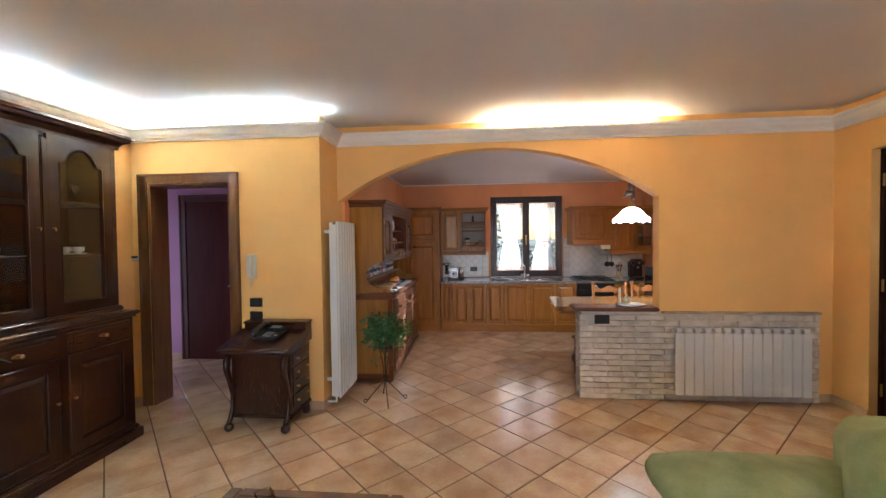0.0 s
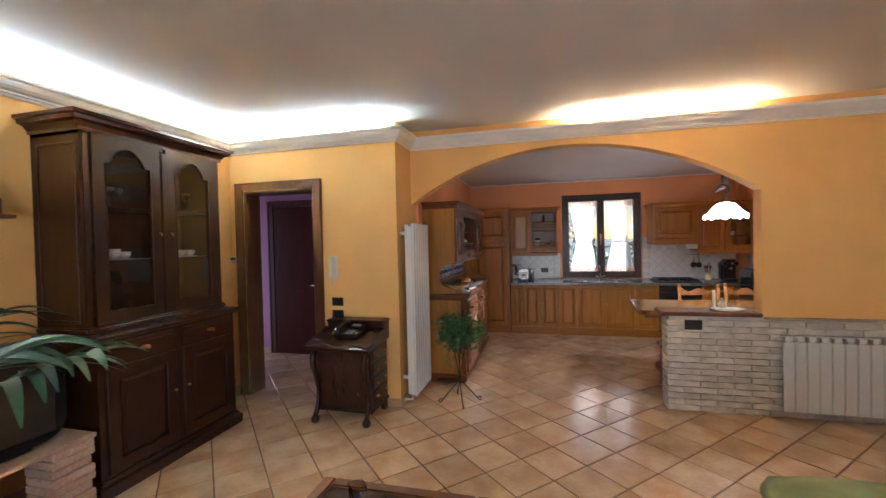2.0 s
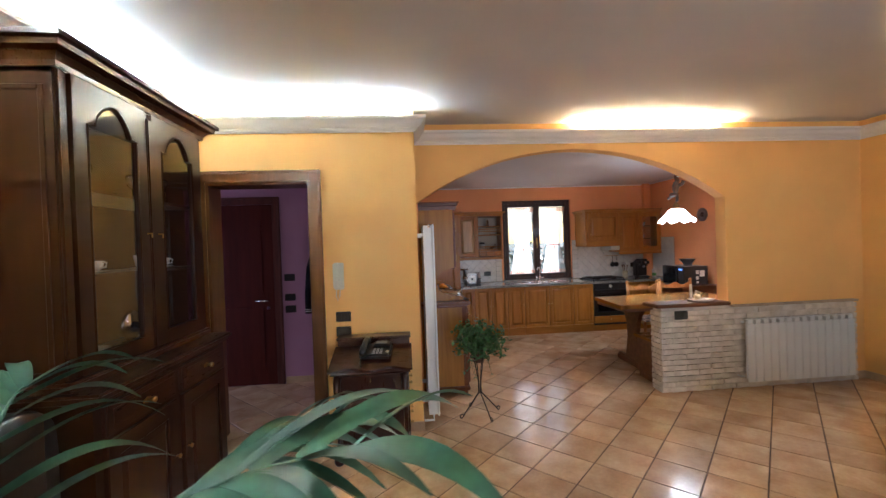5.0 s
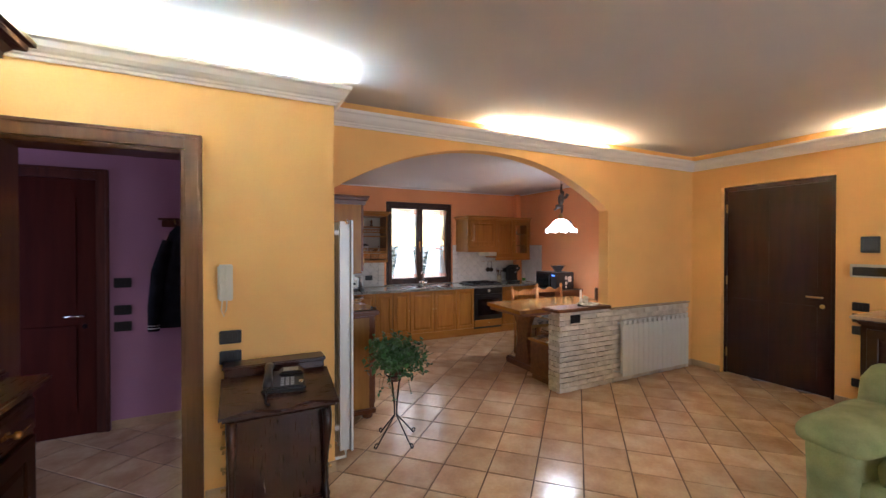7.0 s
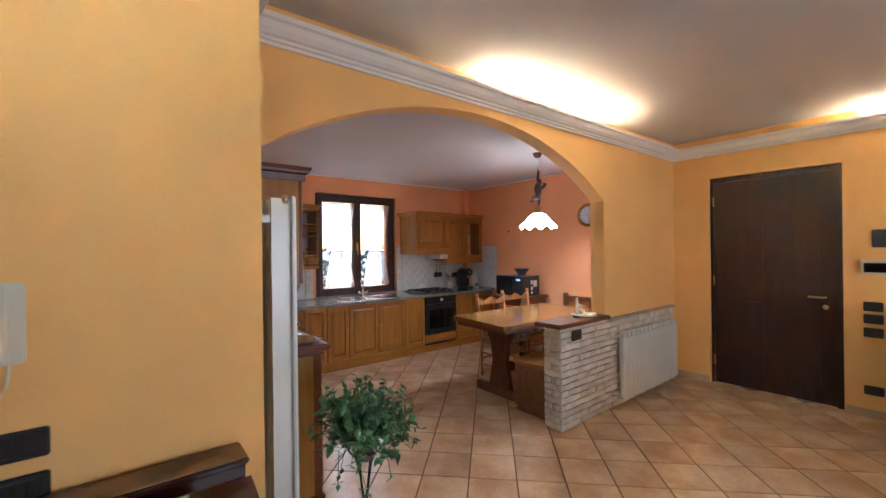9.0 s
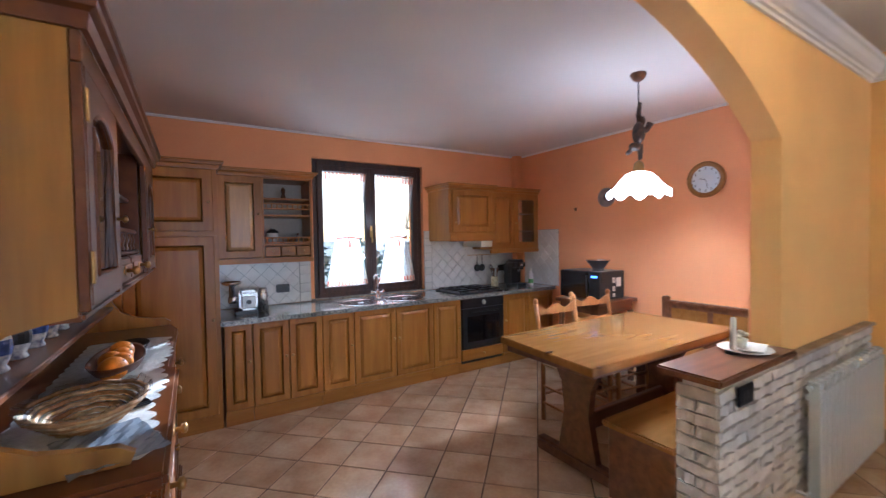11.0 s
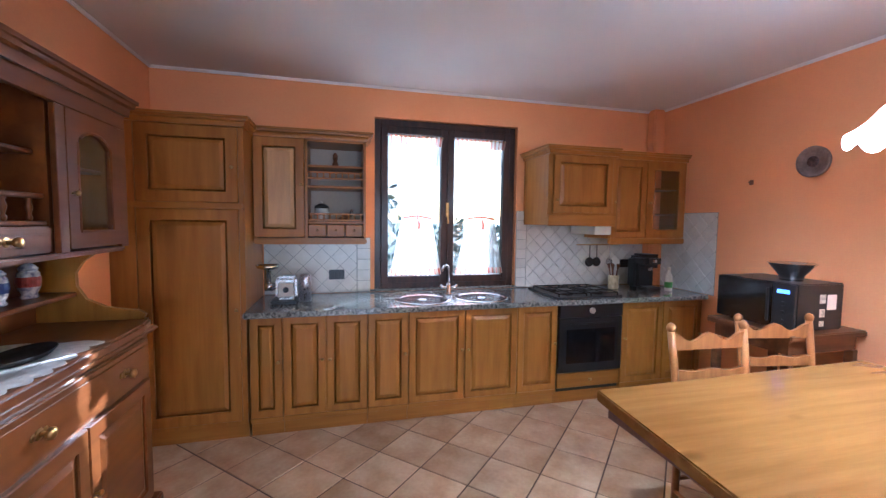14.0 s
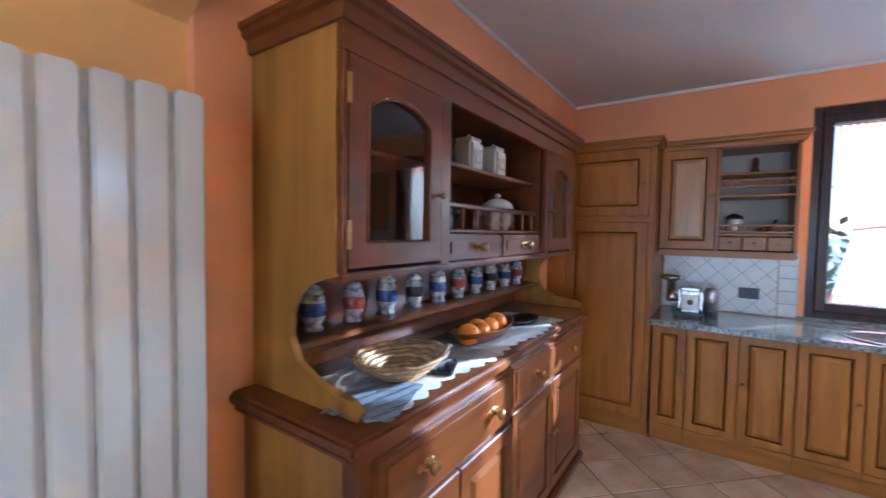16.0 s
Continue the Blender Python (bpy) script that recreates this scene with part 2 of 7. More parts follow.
M_BGLASS = mat("black_glass", (0.006, 0.006, 0.007), 0.06, var=0.0, bump=0.0, coat=0.6)
M_CHROME = mat("chrome", (0.75, 0.75, 0.76), 0.12, 1.0, var=0.02, bump=0.0)
M_STEEL = mat("brushed_steel", (0.55, 0.55, 0.56), 0.28, 1.0, var=0.05, bump=0.02, stretch=(1, 30, 1))
M_BRASS = mat("aged_brass", (0.45, 0.28, 0.10), 0.35, 1.0, var=0.15, bump=0.02)
M_IRON = mat("black_wrought_iron", (0.025, 0.022, 0.02), 0.55, 0.6, var=0.2, bump=0.2)
M_SOFA = mat("green_suede", (0.29, 0.31, 0.15), 0.95, var=0.10, scale=5, fine=140, bump=0.25, second=(0.19, 0.21, 0.09), spec=0.15)
M_WHITEP = mat("ivory_plastic", (0.70, 0.68, 0.58), 0.4, var=0.03, bump=0.0)
M_PORC = mat("white_porcelain", (0.76, 0.74, 0.68), 0.15, var=0.04, bump=0.0, coat=0.3)
M_BLUE = mat("blue_glaze", (0.06, 0.09, 0.25), 0.2, var=0.3, scale=40, bump=0.0)
M_RED = mat("red_glaze", (0.35, 0.06, 0.04), 0.3, var=0.3, scale=40, bump=0.0)
M_LEAF = mat("green_leaf", (0.05, 0.13, 0.035), 0.4, var=0.25, scale=8, bump=0.1, island=0.35)
M_PALM = mat("palm_leaf", (0.04, 0.105, 0.058), 0.42, var=0.25, scale=5, bump=0.1, island=0.25)
M_GLASS = glass("clear_glass")
M_LINEN = mat("white_linen", (0.74, 0.72, 0.68), 0.9, var=0.06, scale=20, fine=300, bump=0.3)
M_ORANGE = mat("orange_peel", (0.85, 0.29, 0.01), 0.42, var=0.08, scale=12, fine=220, bump=0.35)
M_COOL = glow("cool_white_tube", (0.82, 0.98, 0.98), 350.0)
M_WARM = glow("warm_white_tube", (1.0, 0.72, 0.40), 340.0)


# ---- the shell: living room, arch, kitchen, hall ----
CEIL, KCEIL = 2.63, 2.49
LX0, LX1, LY0 = -1.80, 4.56, -6.60      # living room
DWY = -0.435                            # door wall
KX0, KX1, KY1 = 0.03, 4.30, 3.25        # kitchen
AT = 0.13                               # thickness of the arch wall
ARCH_R, ARCH_SPRING, ARCH_RISE = 3.065, 1.897, 0.488


def structure(name, bm, material, label="", category="wall"):
    return tagged(part(name, bm, material, None, label), label, category, "", "structure")


outline = [(LX0, 0), (-1.64, 0), (-1.64, 2.06), (-0.84, 2.06), (-0.84, 0), (-0.12, 0), (-0.12, CEIL), (LX0, CEIL)]
structure("wall_north_living", prism(bmesh.new(), outline, "y", DWY, -0.235), M_LIVING, "pale yellow-orange plastered wall beside the hall door")
structure("wall_return", bx(-0.12, 0.0, DWY, AT, 0, CEIL), M_LIVING, "orange plastered end of wall behind the tall radiator")

arc_r = ((ARCH_R / 2) ** 2 + ARCH_RISE ** 2) / (2 * ARCH_RISE)
top = ARCH_SPRING + ARCH_RISE
outline = [(0.0, CEIL), (0.0, ARCH_SPRING)]
for i in range(1, 48):
    x = ARCH_R * i / 48
    outline.append((x, top - arc_r + math.sqrt(arc_r ** 2 - (x - ARCH_R / 2) ** 2)))
outline += [(ARCH_R, ARCH_SPRING), (ARCH_R, 0.0), (LX1, 0.0), (LX1, CEIL)]
structure("wall_arch", prism(bmesh.new(), outline[::-1], "y", 0.0, AT), M_LIVING, "orange plastered wall with a wide segmental arch")

bm = prism(bmesh.new(), [(LY0, 0), (-1.385, 0), (-1.385, 2.20), (-0.345, 2.20), (-0.345, 0), (AT, 0), (AT, CEIL), (LY0, CEIL)], "x", LX1, LX1 + 0.35)
structure("wall_east_living", bm, M_LIVING, "orange plastered wall with the entrance door")
structure("wall_west_living", bx(LX0 - 0.3, LX0, LY0, -0.235, 0, CEIL), M_LIVING, "orange plastered wall behind the china cabinet")
# the opening is an assumption that lets the south fill in
bm = bmesh.new()
box(bm, LX0 - 0.3, 0.2, LY0 - 0.3, LY0, 0, CEIL)
box(bm, 3.2, LX1 + 0.35, LY0 - 0.3, LY0, 0, CEIL)
box(bm, 0.2, 3.2, LY0 - 0.3, LY0, 2.2, CEIL)
structure("wall_south_living", bm, M_LIVING, "plain orange plastered wall with an added, unseen door opening")
structure("ceiling_living", bx(LX0 - 0.3, LX1 + 0.35, LY0 - 0.3, AT, CEIL, CEIL + 0.15), M_CEIL, "white painted ceiling lit from the cove", "ceiling")

structure("wall_west_kitchen", bx(-0.12, KX0, AT, KY1 + 0.35, 0, KCEIL), M_KITCHEN, "salmon plastered wall behind the hutch")
bm = bmesh.new()
WX0, WX1, WZ0, WZ1 = 1.60, 2.842, 0.84, 2.25
hole = [(WX0, WZ0), (WX1, WZ0), (WX1, WZ1), (WX0, WZ1)]
whole = [(KX0, 0), (KX1, 0), (KX1, KCEIL), (KX0, KCEIL)]
loft(bm, [[(u, yy, v) for u, v in ring] for ring, yy in ((whole, KY1 + 0.35), (whole, KY1), (hole, KY1), (hole, KY1 + 0.35), (whole, KY1 + 0.35))], caps=False)
bmesh.ops.remove_doubles(bm, verts=bm.verts[:], dist=1e-5)
bmesh.ops.recalc_face_normals(bm, faces=bm.faces[:])
structure("wall_north_kitchen", bm, M_KITCHEN, "salmon plastered wall with the window over the sink")
structure("wall_east_kitchen", bx(KX1, KX1 + 0.4, AT, KY1 + 0.35, 0, KCEIL), M_KITCHEN, "salmon plastered wall with clock and plate")
structure("pillar_kitchen", bx(KX1 - 0.12, KX1, KY1 - 0.10, KY1, 0, KCEIL, 0.012, 2), M_KITCHEN, "rounded salmon pipe casing in the corner", "pillar")
structure("wall_south_kitchen", bx(ARCH_R + 0.002, KX1, AT, AT + 0.012, 0, KCEIL), M_KITCHEN, "salmon plaster on the kitchen side")
structure("ceiling_kitchen", bx(-0.12, KX1 + 0.4, AT, KY1 + 0.35, KCEIL, KCEIL + 0.15), M_CEIL, "white painted kitchen ceiling", "ceiling")
bm = bmesh.new()
for a in ((KX0, KX1, KY1 - 0.022, KY1), (KX0, KX0 + 0.022, AT, KY1), (KX1 - 0.022, KX1, AT, KY1)):
    box(bm, *a, KCEIL - 0.022, KCEIL - 0.001, 0.006, 2)
structure("trim_kitchen_ceiling", bm, M_CORNICE, "thin white ceiling moulding", "trim")

structure("wall_north_hall", bx(-3.2, -0.14, 1.0, 1.12, 0, KCEIL), M_HALL, "lilac plastered hall wall with a door")
# opening made up for the hall's fill lamp, out of view
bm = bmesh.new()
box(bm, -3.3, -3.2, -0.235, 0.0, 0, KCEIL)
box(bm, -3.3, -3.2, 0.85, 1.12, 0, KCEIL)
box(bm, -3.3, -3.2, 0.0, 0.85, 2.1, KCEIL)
structure("wall_west_hall", bm, M_HALL, "lilac plastered hall wall with an added, unseen opening")
structure("wall_east_hall", bx(-0.14, -0.12, -0.235, 1.12, 0, KCEIL), M_HALL, "lilac plastered hall wall")
structure("wall_south_hall", bx(-3.3, LX0, -0.335, -0.235, 0, KCEIL), M_HALL, "lilac plastered hall wall")
structure("ceiling_hall", bx(-3.3, -0.12, -0.235, 1.12, KCEIL, KCEIL + 0.15), M_CEIL, "plain white hall ceiling", "ceiling")

# cove cornice, mitred round the living room
line = [(LX0, LY0), (LX0, DWY), (0.0, DWY), (0.0, 0.0), (LX1, 0.0), (LX1, LY0)]
prof = [(0, 2.44), (0.013, 2.44), (0.016, 2.455), (0.03, 2.458), (0.034, 2.47), (0.05, 2.476), (0.068, 2.495), (0.082, 2.522),
        (0.098, 2.53), (0.10, 2.552), (0.088, 2.555), (0.07, 2.53), (0.04, 2.487), (0, 2.48)]


def mitred(bm, line, prof):
    """Sweep a profile of (distance from the wall, height) along a line of walls, the room being on its right."""
    rings = []
    for k, p in enumerate(line):
        dirs = []
        for a, b in ((k - 1, k), (k, k + 1)):
            if 0 <= a and b < len(line):
                dirs.append((Vector(line[b]) - Vector(line[a])).normalized())
        ns = [Vector((d.y, -d.x)) for d in dirs]
        off = ns[0] if len(ns) == 1 else (ns[0] + ns[1]) / (1 + ns[0].dot(ns[1]))
        rings.append([(p[0] + off.x * d, p[1] + off.y * d, z) for d, z in prof])
    return loft(bm, rings)


structure("trim_cornice", mitred(bmesh.new(), line, prof), M_CORNICE, "white stepped gypsum cornice hiding the cove lights", "trim")

# fluorescent tubes lying in the cove
def cove_tube(p, q, material, label):
    t = thing("cove_tube", pose(*p), label, "lamp", "cove lights")
    d = Vector(q) - Vector(p)
    part("glass_tube", tube(bmesh.new(), [(0, 0, 0), d], 0.012, 8), material, t)
    u = d.normalized()
    for a in (Vector((0, 0, 0)), d):
        part("end_cap", tube(bmesh.new(), [a - u * 0.012, a + u * 0.012], 0.0135, 8), M_WHITEP, t)


CZ = 2.540
for y0, y1 in ((-5.9, -4.6), (-4.5, -3.2), (-3.1, -1.8), (-1.7, -0.55)):
    cove_tube((LX0 + 0.04, y0, CZ), (LX0 + 0.04, y1, CZ), M_COOL, "cool white fluorescent tube lying in the cornice")
cove_tube((-1.72, DWY - 0.04, CZ), (-0.92, DWY - 0.04, CZ), M_COOL, "cool white fluorescent tube lying in the cornice")
cove_tube((-0.86, DWY - 0.04, CZ), (-0.06, DWY - 0.04, CZ), M_COOL, "cool white fluorescent tube lying in the cornice")
cove_tube((1.55, -0.04, CZ), (2.98, -0.04, CZ), M_WARM, "warm white fluorescent tube lying in the cornice")
cove_tube((LX1 - 0.04, -1.55, CZ), (LX1 - 0.04, -2.95, CZ), M_WARM, "warm white fluorescent tube lying in the cornice")

# outside ground and hedge
structure("ground", bx(-400, 400, KY1 + 0.35, 800, -0.5, -0.25), mat("lawn_soil", (0.06, 0.08, 0.03), 0.95, var=0.3, scale=1.5, bump=0.4), "grassy ground outside", "ground")
structure("floor_slab", bx(-3.4, 5.0, LY0 - 0.3, KY1 + 0.35, -0.25, -0.004), M_GROUT, "brown grout bed of the tiled floor", "floor")


# ---- fitted kitchen ----
def knob(parent, x, y, z, m=M_BRASS, r=0.011):
    part("knob", lathe(bmesh.new(), [(r * 0.45, 0), (r * 0.4, -0.012), (r, -0.016), (r * 0.95, -0.022), (r * 0.4, -0.026)], 10, (x, y, z), "y"), m, parent, smooth=True)


def frame_ring(bm, x0, x1, z0, z1, y, rail, deep, e=0.004):
    """A closed rectangular frame with eased edges, its face at y."""
    rings = []
    for i, yy in ((0.0, y + deep), (0.0, y + e), (e, y), (rail - e, y), (rail, y + e), (rail, y + deep), (0.0, y + deep)):
        rings.append([(x0 + i, yy, z0 + i), (x1 - i, yy, z0 + i), (x1 - i, yy, z1 - i), (x0 + i, yy, z1 - i)])
    loft(bm, rings, caps=False)
    bmesh.ops.remove_doubles(bm, verts=bm.verts[:], dist=1e-5)
    bmesh.ops.recalc_face_normals(bm, faces=bm.faces[:])


def panel_door(parent, x0, x1, z0, z1, y, m, rail=0.055, knob_at=None, name="door", m_panel=None, deep=0.02, km=M_BRASS):
    """A framed door with a raised field, its face at y, looking towards -y."""
    bm = bmesh.new()
    frame_ring(bm, x0, x1, z0, z1, y, rail, deep)
    d = part(name, bm, m, parent)
    bm = bmesh.new()
    i0, i1, j0, j1 = x0 + rail, x1 - rail, z0 + rail, z1 - rail
    ch = min(0.032, (i1 - i0) * 0.25)
    yo, yi = y + 0.009, y + 0.001
    ring = [[(i0, yo, j0), (i1, yo, j0), (i1, yo, j1), (i0, yo, j1)],
            [(i0 + 0.008, yo, j0 + 0.008), (i1 - 0.008, yo, j0 + 0.008), (i1 - 0.008, yo, j1 - 0.008), (i0 + 0.008, yo, j1 - 0.008)],
            [(i0 + ch, yi, j0 + ch), (i1 - ch, yi, j0 + ch), (i1 - ch, yi, j1 - ch), (i0 + ch, yi, j1 - ch)]]
    loft(bm, ring)
    part("panel", bm, m_panel or m, d)
    if knob_at:
        knob(d, knob_at[0], y, knob_at[1], km)
    return d


def glass_door(parent, x0, x1, z0, z1, y, m, rail=0.05, rise=0.06, knob_at=None, shoulder=0.0):
    """A glazed door whose top rail is cut to an arch."""
    a0, a1, zs = x0 + rail, x1 - rail, z1 - rail - rise
    pts = [(a0, z1), (a0, zs)]
    s = shoulder * (a1 - a0)
    if s:
        pts.append((a0 + s, zs + 0.004))
    for i in range(0 if s else 1, 15):
        t = i / 14 if s else i / 15
        pts.append((a0 + s + (a1 - a0 - 2 * s) * t, zs + rise * math.sin(math.pi * t) ** 0.7 + (0.012 if s else 0)))
    if s:
        pts.append((a1 - s, zs + 0.004))
    pts += [(a1, zs), (a1, z1)]
    inner = [(a0, z0 + rail), (a1, z0 + rail)] + pts[1:-1][::-1]
    outer = [(x0, z0), (x1, z0), (x1, z1)] + [(u, z1) for u, _ in pts[2:-2][::-1]] + [(x0, z1)]
    bm = bmesh.new()
    loft(bm, [[(u, yy, v) for u, v in ring] for ring, yy in ((outer, y + 0.022), (outer, y), (inner, y), (inner, y + 0.022), (outer, y + 0.022))], caps=False)
    bmesh.ops.remove_doubles(bm, verts=bm.verts[:], dist=1e-5)
    bmesh.ops.recalc_face_normals(bm, faces=bm.faces[:])
    d = part("door", bm, m, parent)
    pane = part("pane", bx(a0 - 0.004, a1 + 0.004, y + 0.010, y + 0.013, z0 + rail - 0.004, z1 - rail), M_GLASS, d, "clear glass pane")
    pane.visible_shadow = False
    # beading round the glass
    bm = bmesh.new()
    loopp = [(a0, y + 0.001, z0 + rail)] + [(u, y + 0.001, v) for u, v in pts[1:-1]] + [(a1, y + 0.001, z0 + rail), (a0, y + 0.001, z0 + rail)]
    tube(bm, loopp, 0.006, 6)
    part("beading", bm, m, d)
    if knob_at:
        knob(d, knob_at[0], y, knob_at[1])
    return d


def crown(parent, x0, x1, y0, z, m, left=True, right=True, out=0.045, high=0.06, name="crown"):
    """A moulded crown round front and sides of a cabinet; its back lies at y = 0."""
    prof = [(0, 0), (0.012, 0), (0.014, 0.2), (0.4, 0.45), (0.75, 0.55), (0.8, 0.75), (1.0, 0.8), (1.0, 1.0), (0, 1.0)]
    prof = [(d if d < 0.02 else d * out, z + h * high) for d, h in prof]
    ln = ([(x0, 0.0)] if left else []) + [(x0, y0), (x1, y0)] + ([(x1, 0.0)] if right else [])
    return part(name, mitred(bmesh.new(), ln, prof), m, parent)


FY = -(KY1 - 2.65)      # door faces of the base run, measured from the wall


def base_unit(x0, x1, doors, label, hinge="l", group="kitchen base cabinets"):
    u = thing("base_cabinet", pose(x0, KY1, 0), label, "cabinet", group)
    w = x1 - x0
    part("body", bx(0.001, w - 0.001, FY + 0.022, -0.002, 0.10, 0.795), M_OAK, u)
    part("plinth", bx(0.001, w - 0.001, FY + 0.05, FY + 0.068, 0.0, 0.10), M_OAK_X, u)
    n = len(doors)
    for k, side in enumerate(doors):
        a, b = w * k / n + 0.003, w * (k + 1) / n - 0.003
        panel_door(u, a, b, 0.135, 0.79, FY, M_OAK, 0.05, (b - 0.022 if side == "r" else a + 0.022, 0.50))
    part("bottom_rail", bx(0.001, w - 0.001, FY + 0.004, FY + 0.022, 0.10, 0.132, 0.002), M_OAK_X, u)
    return u


for a, b, d in ((0.765, 0.964, "r"), (0.964, 1.506, "rl"), (1.506, 1.787, "r"), (1.787, 2.608, "rl"), (2.608, 2.94, "r")):
    base_unit(a, b, d, "honey oak base cabinet with raised panel doors under the granite worktop")
base_unit(3.512, KX1 - 0.005, "lr", "honey oak corner base cabinet beside the oven")

ov = thing("oven", pose(2.94, KY1, 0), "black built-in electric oven with a glass door under the hob", "oven")
part("housing", bx(0.004, 0.568, FY + 0.03, -0.01, 0.10, 0.79), M_BLACK, ov)
od = part("door", bx(0.008, 0.564, FY - 0.012, FY + 0.012, 0.26, 0.685, 0.004), M_BLACK, ov)
part("window", bx(0.07, 0.50, FY - 0.0145, FY - 0.0125, 0.33, 0.60, 0.001), M_BGLASS, od)
part("handle", tube(bmesh.new(), [(0.10, FY - 0.012, 0.65), (0.10, FY - 0.04, 0.65), (0.47, FY - 0.04, 0.65), (0.47, FY - 0.012, 0.65)], 0.007, 8), M_BLACK, od)
part("control_panel", bx(0.008, 0.564, FY - 0.014, FY + 0.03, 0.69, 0.79, 0.004), M_BLACK, ov)
part("dial", lathe(bmesh.new(), [(0.024, 0), (0.024, -0.012), (0.018, -0.02)], 16, (0.285, FY - 0.014, 0.742), "y"), M_WHITEP, ov, "white round dial")
part("drawer_front", bx(0.008, 0.564, FY, FY + 0.02, 0.135, 0.25, 0.004), M_OAK_X, ov, "oak drawer front under the oven")
knob(ov, 0.285, FY, 0.195)
part("plinth", bx(0.001, 0.571, FY + 0.05, FY + 0.068, 0.0, 0.10), M_OAK_X, ov)

# worktop with cut-outs for two round sinks
wt = thing("worktop", pose(0, 0, 0), "polished grey-green granite kitchen worktop", "worktop")
part("slab", bx(0.742, KX1 - 0.002, KY1 - 0.655, KY1 - 0.002, 0.797, 0.835, 0.006, 2), M_GRANITE, wt)
part("upstand", bx(1.56, 2.88, KY1 - 0.004, KY1 + 0.07, 0.8355, 0.855, 0.004), M_GRANITE, wt, "granite window sill strip")
sk = thing("sink", pose(2.15, 2.83, 0.835), "round double stainless steel sink set into the worktop", "sink")
for x in (-0.23, 0.23):
    b = part("bowl", lathe(bmesh.new(), [(0.205, 0.001), (0.205, 0.006), (0.19, 0.008), (0.178, 0.004), (0.165, 0.003), (0.03, 0.0015)], 32, (x, 0, 0)), M_CHROME, sk, smooth=True)
    part("drain", lathe(bmesh.new(), [(0.03, 0.0035), (0.028, 0.005), (0.01, 0.004)], 14, (x, 0, 0)), M_STEEL, b)
fc = thing("faucet", pose(2.17, 3.02, 0.835), "chrome swan-neck mixer tap behind the sink", "faucet")
part("base", lathe(bmesh.new(), [(0.03, 0), (0.028, 0.01), (0.02, 0.02), (0.018, 0.08), (0.012, 0.09)], 16), M_CHROME, fc, smooth=True)
part("spout", tube(bmesh.new(), [(0, 0, 0.08), (0, 0, 0.19)] + [(0 - 0.04 * (1 - math.cos(a)), -0.05 * (1 - math.cos(a)), 0.19 + 0.05 * math.sin(a)) for a in (0.4, 0.8, 1.2, 1.6, 2.0, 2.5, 2.9)], 0.010, 8), M_CHROME, fc, smooth=True)
for s in (-1, 1):
    hnd = part("tap_handle", tube(bmesh.new(), [(0, 0, 0.05), (s * 0.05, 0, 0.06), (s * 0.07, 0, 0.075)], [0.012, 0.012, 0.016], 8), M_CHROME, fc, smooth=True)

hob = thing("hob", pose(3.22, 2.90, 0.835), "black four-burner gas hob with cast grates", "hob")
part("plate", bx(-0.29, 0.29, -0.25, 0.25, 0.0, 0.012, 0.005), M_BLACK, hob)
for x in (-0.14, 0.14):
    g = bmesh.new()
    for y in (-0.22, -0.08, 0.08, 0.2):
        tube(g, [(x - 0.12, y, 0.035), (x + 0.12, y, 0.035)], 0.005, 5)
    for dx in (-0.12, 0, 0.12):
        tube(g, [(x + dx, -0.22, 0.035), (x + dx, 0.2, 0.035)], 0.005, 5)
    for dx in (-0.12, 0.12):
        for y in (-0.22, 0.2):
            tube(g, [(x + dx, y, 0.010), (x + dx, y, 0.035)], 0.005, 5)
    part("grate", g, M_IRON, hob)
    for y in (-0.13, 0.11):
        part("burner", lathe(bmesh.new(), [(0.045, 0.012), (0.045, 0.02), (0.03, 0.026), (0.01, 0.027)], 16, (x, y, 0)), M_BLACK, hob)

# tall larder unit
tl = thing("tall_cabinet", pose(KX0, KY1, 0), "tall honey oak larder cabinet with two panel doors", "cabinet")
TW, TF = 0.75 - KX0, -0.60
part("body", bx(0.0, TW, TF + 0.022, -0.002, 0.10, 1.98), M_OAK, tl)
part("plinth", bx(0.0, TW, TF + 0.05, TF + 0.068, 0.0, 0.10), M_OAK_X, tl)
panel_door(tl, 0.14, TW - 0.03, 0.13, 1.475, TF, M_OAK, 0.07, (TW - 0.05, 0.85))
panel_door(tl, 0.14, TW - 0.03, 1.515, 1.97, TF, M_OAK, 0.07, (TW - 0.06, 1.73))
part("filler", bx(0.0, 0.135, TF + 0.004, TF + 0.022, 0.10, 1.97), M_OAK, tl)
part("middle_rail", bx(0.0, TW, TF - 0.012, TF + 0.02, 1.478, 1.512, 0.006, 2), M_OAK_X, tl)
crown(tl, 0.0, TW, TF, 1.975, M_OAK_X, left=False)

# wall unit with door and open shelves
wu = thing("wall_cabinet", pose(0.755, KY1, 0), "honey oak wall cabinet with open shelves and three small drawers", "cabinet")
WF, WW = -0.33, 0.755
part("side", bx(0.0, 0.018, WF, -0.002, 1.285, 1.985), M_OAK, wu)
part("side", bx(WW - 0.018, WW, WF, -0.002, 1.285, 1.985), M_OAK, wu)
part("divider", bx(0.335, 0.353, WF, -0.002, 1.285, 1.985), M_OAK, wu)
part("back", bx(0.018, WW - 0.018, -0.014, -0.002, 1.285, 1.985), mat("pale_back_board", (0.46, 0.42, 0.35), 0.5, var=0.08), wu, "pale laminate back board")
part("bottom", bx(0.0, WW, WF, -0.002, 1.27, 1.29), M_OAK_X, wu)
part("top", bx(0.0, WW, WF, -0.002, 1.965, 1.985), M_OAK_X, wu)
part("light_rail", bx(-0.004, WW + 0.006, WF - 0.012, WF + 0.02, 1.245, 1.285, 0.008, 2), M_OAK_X, wu)
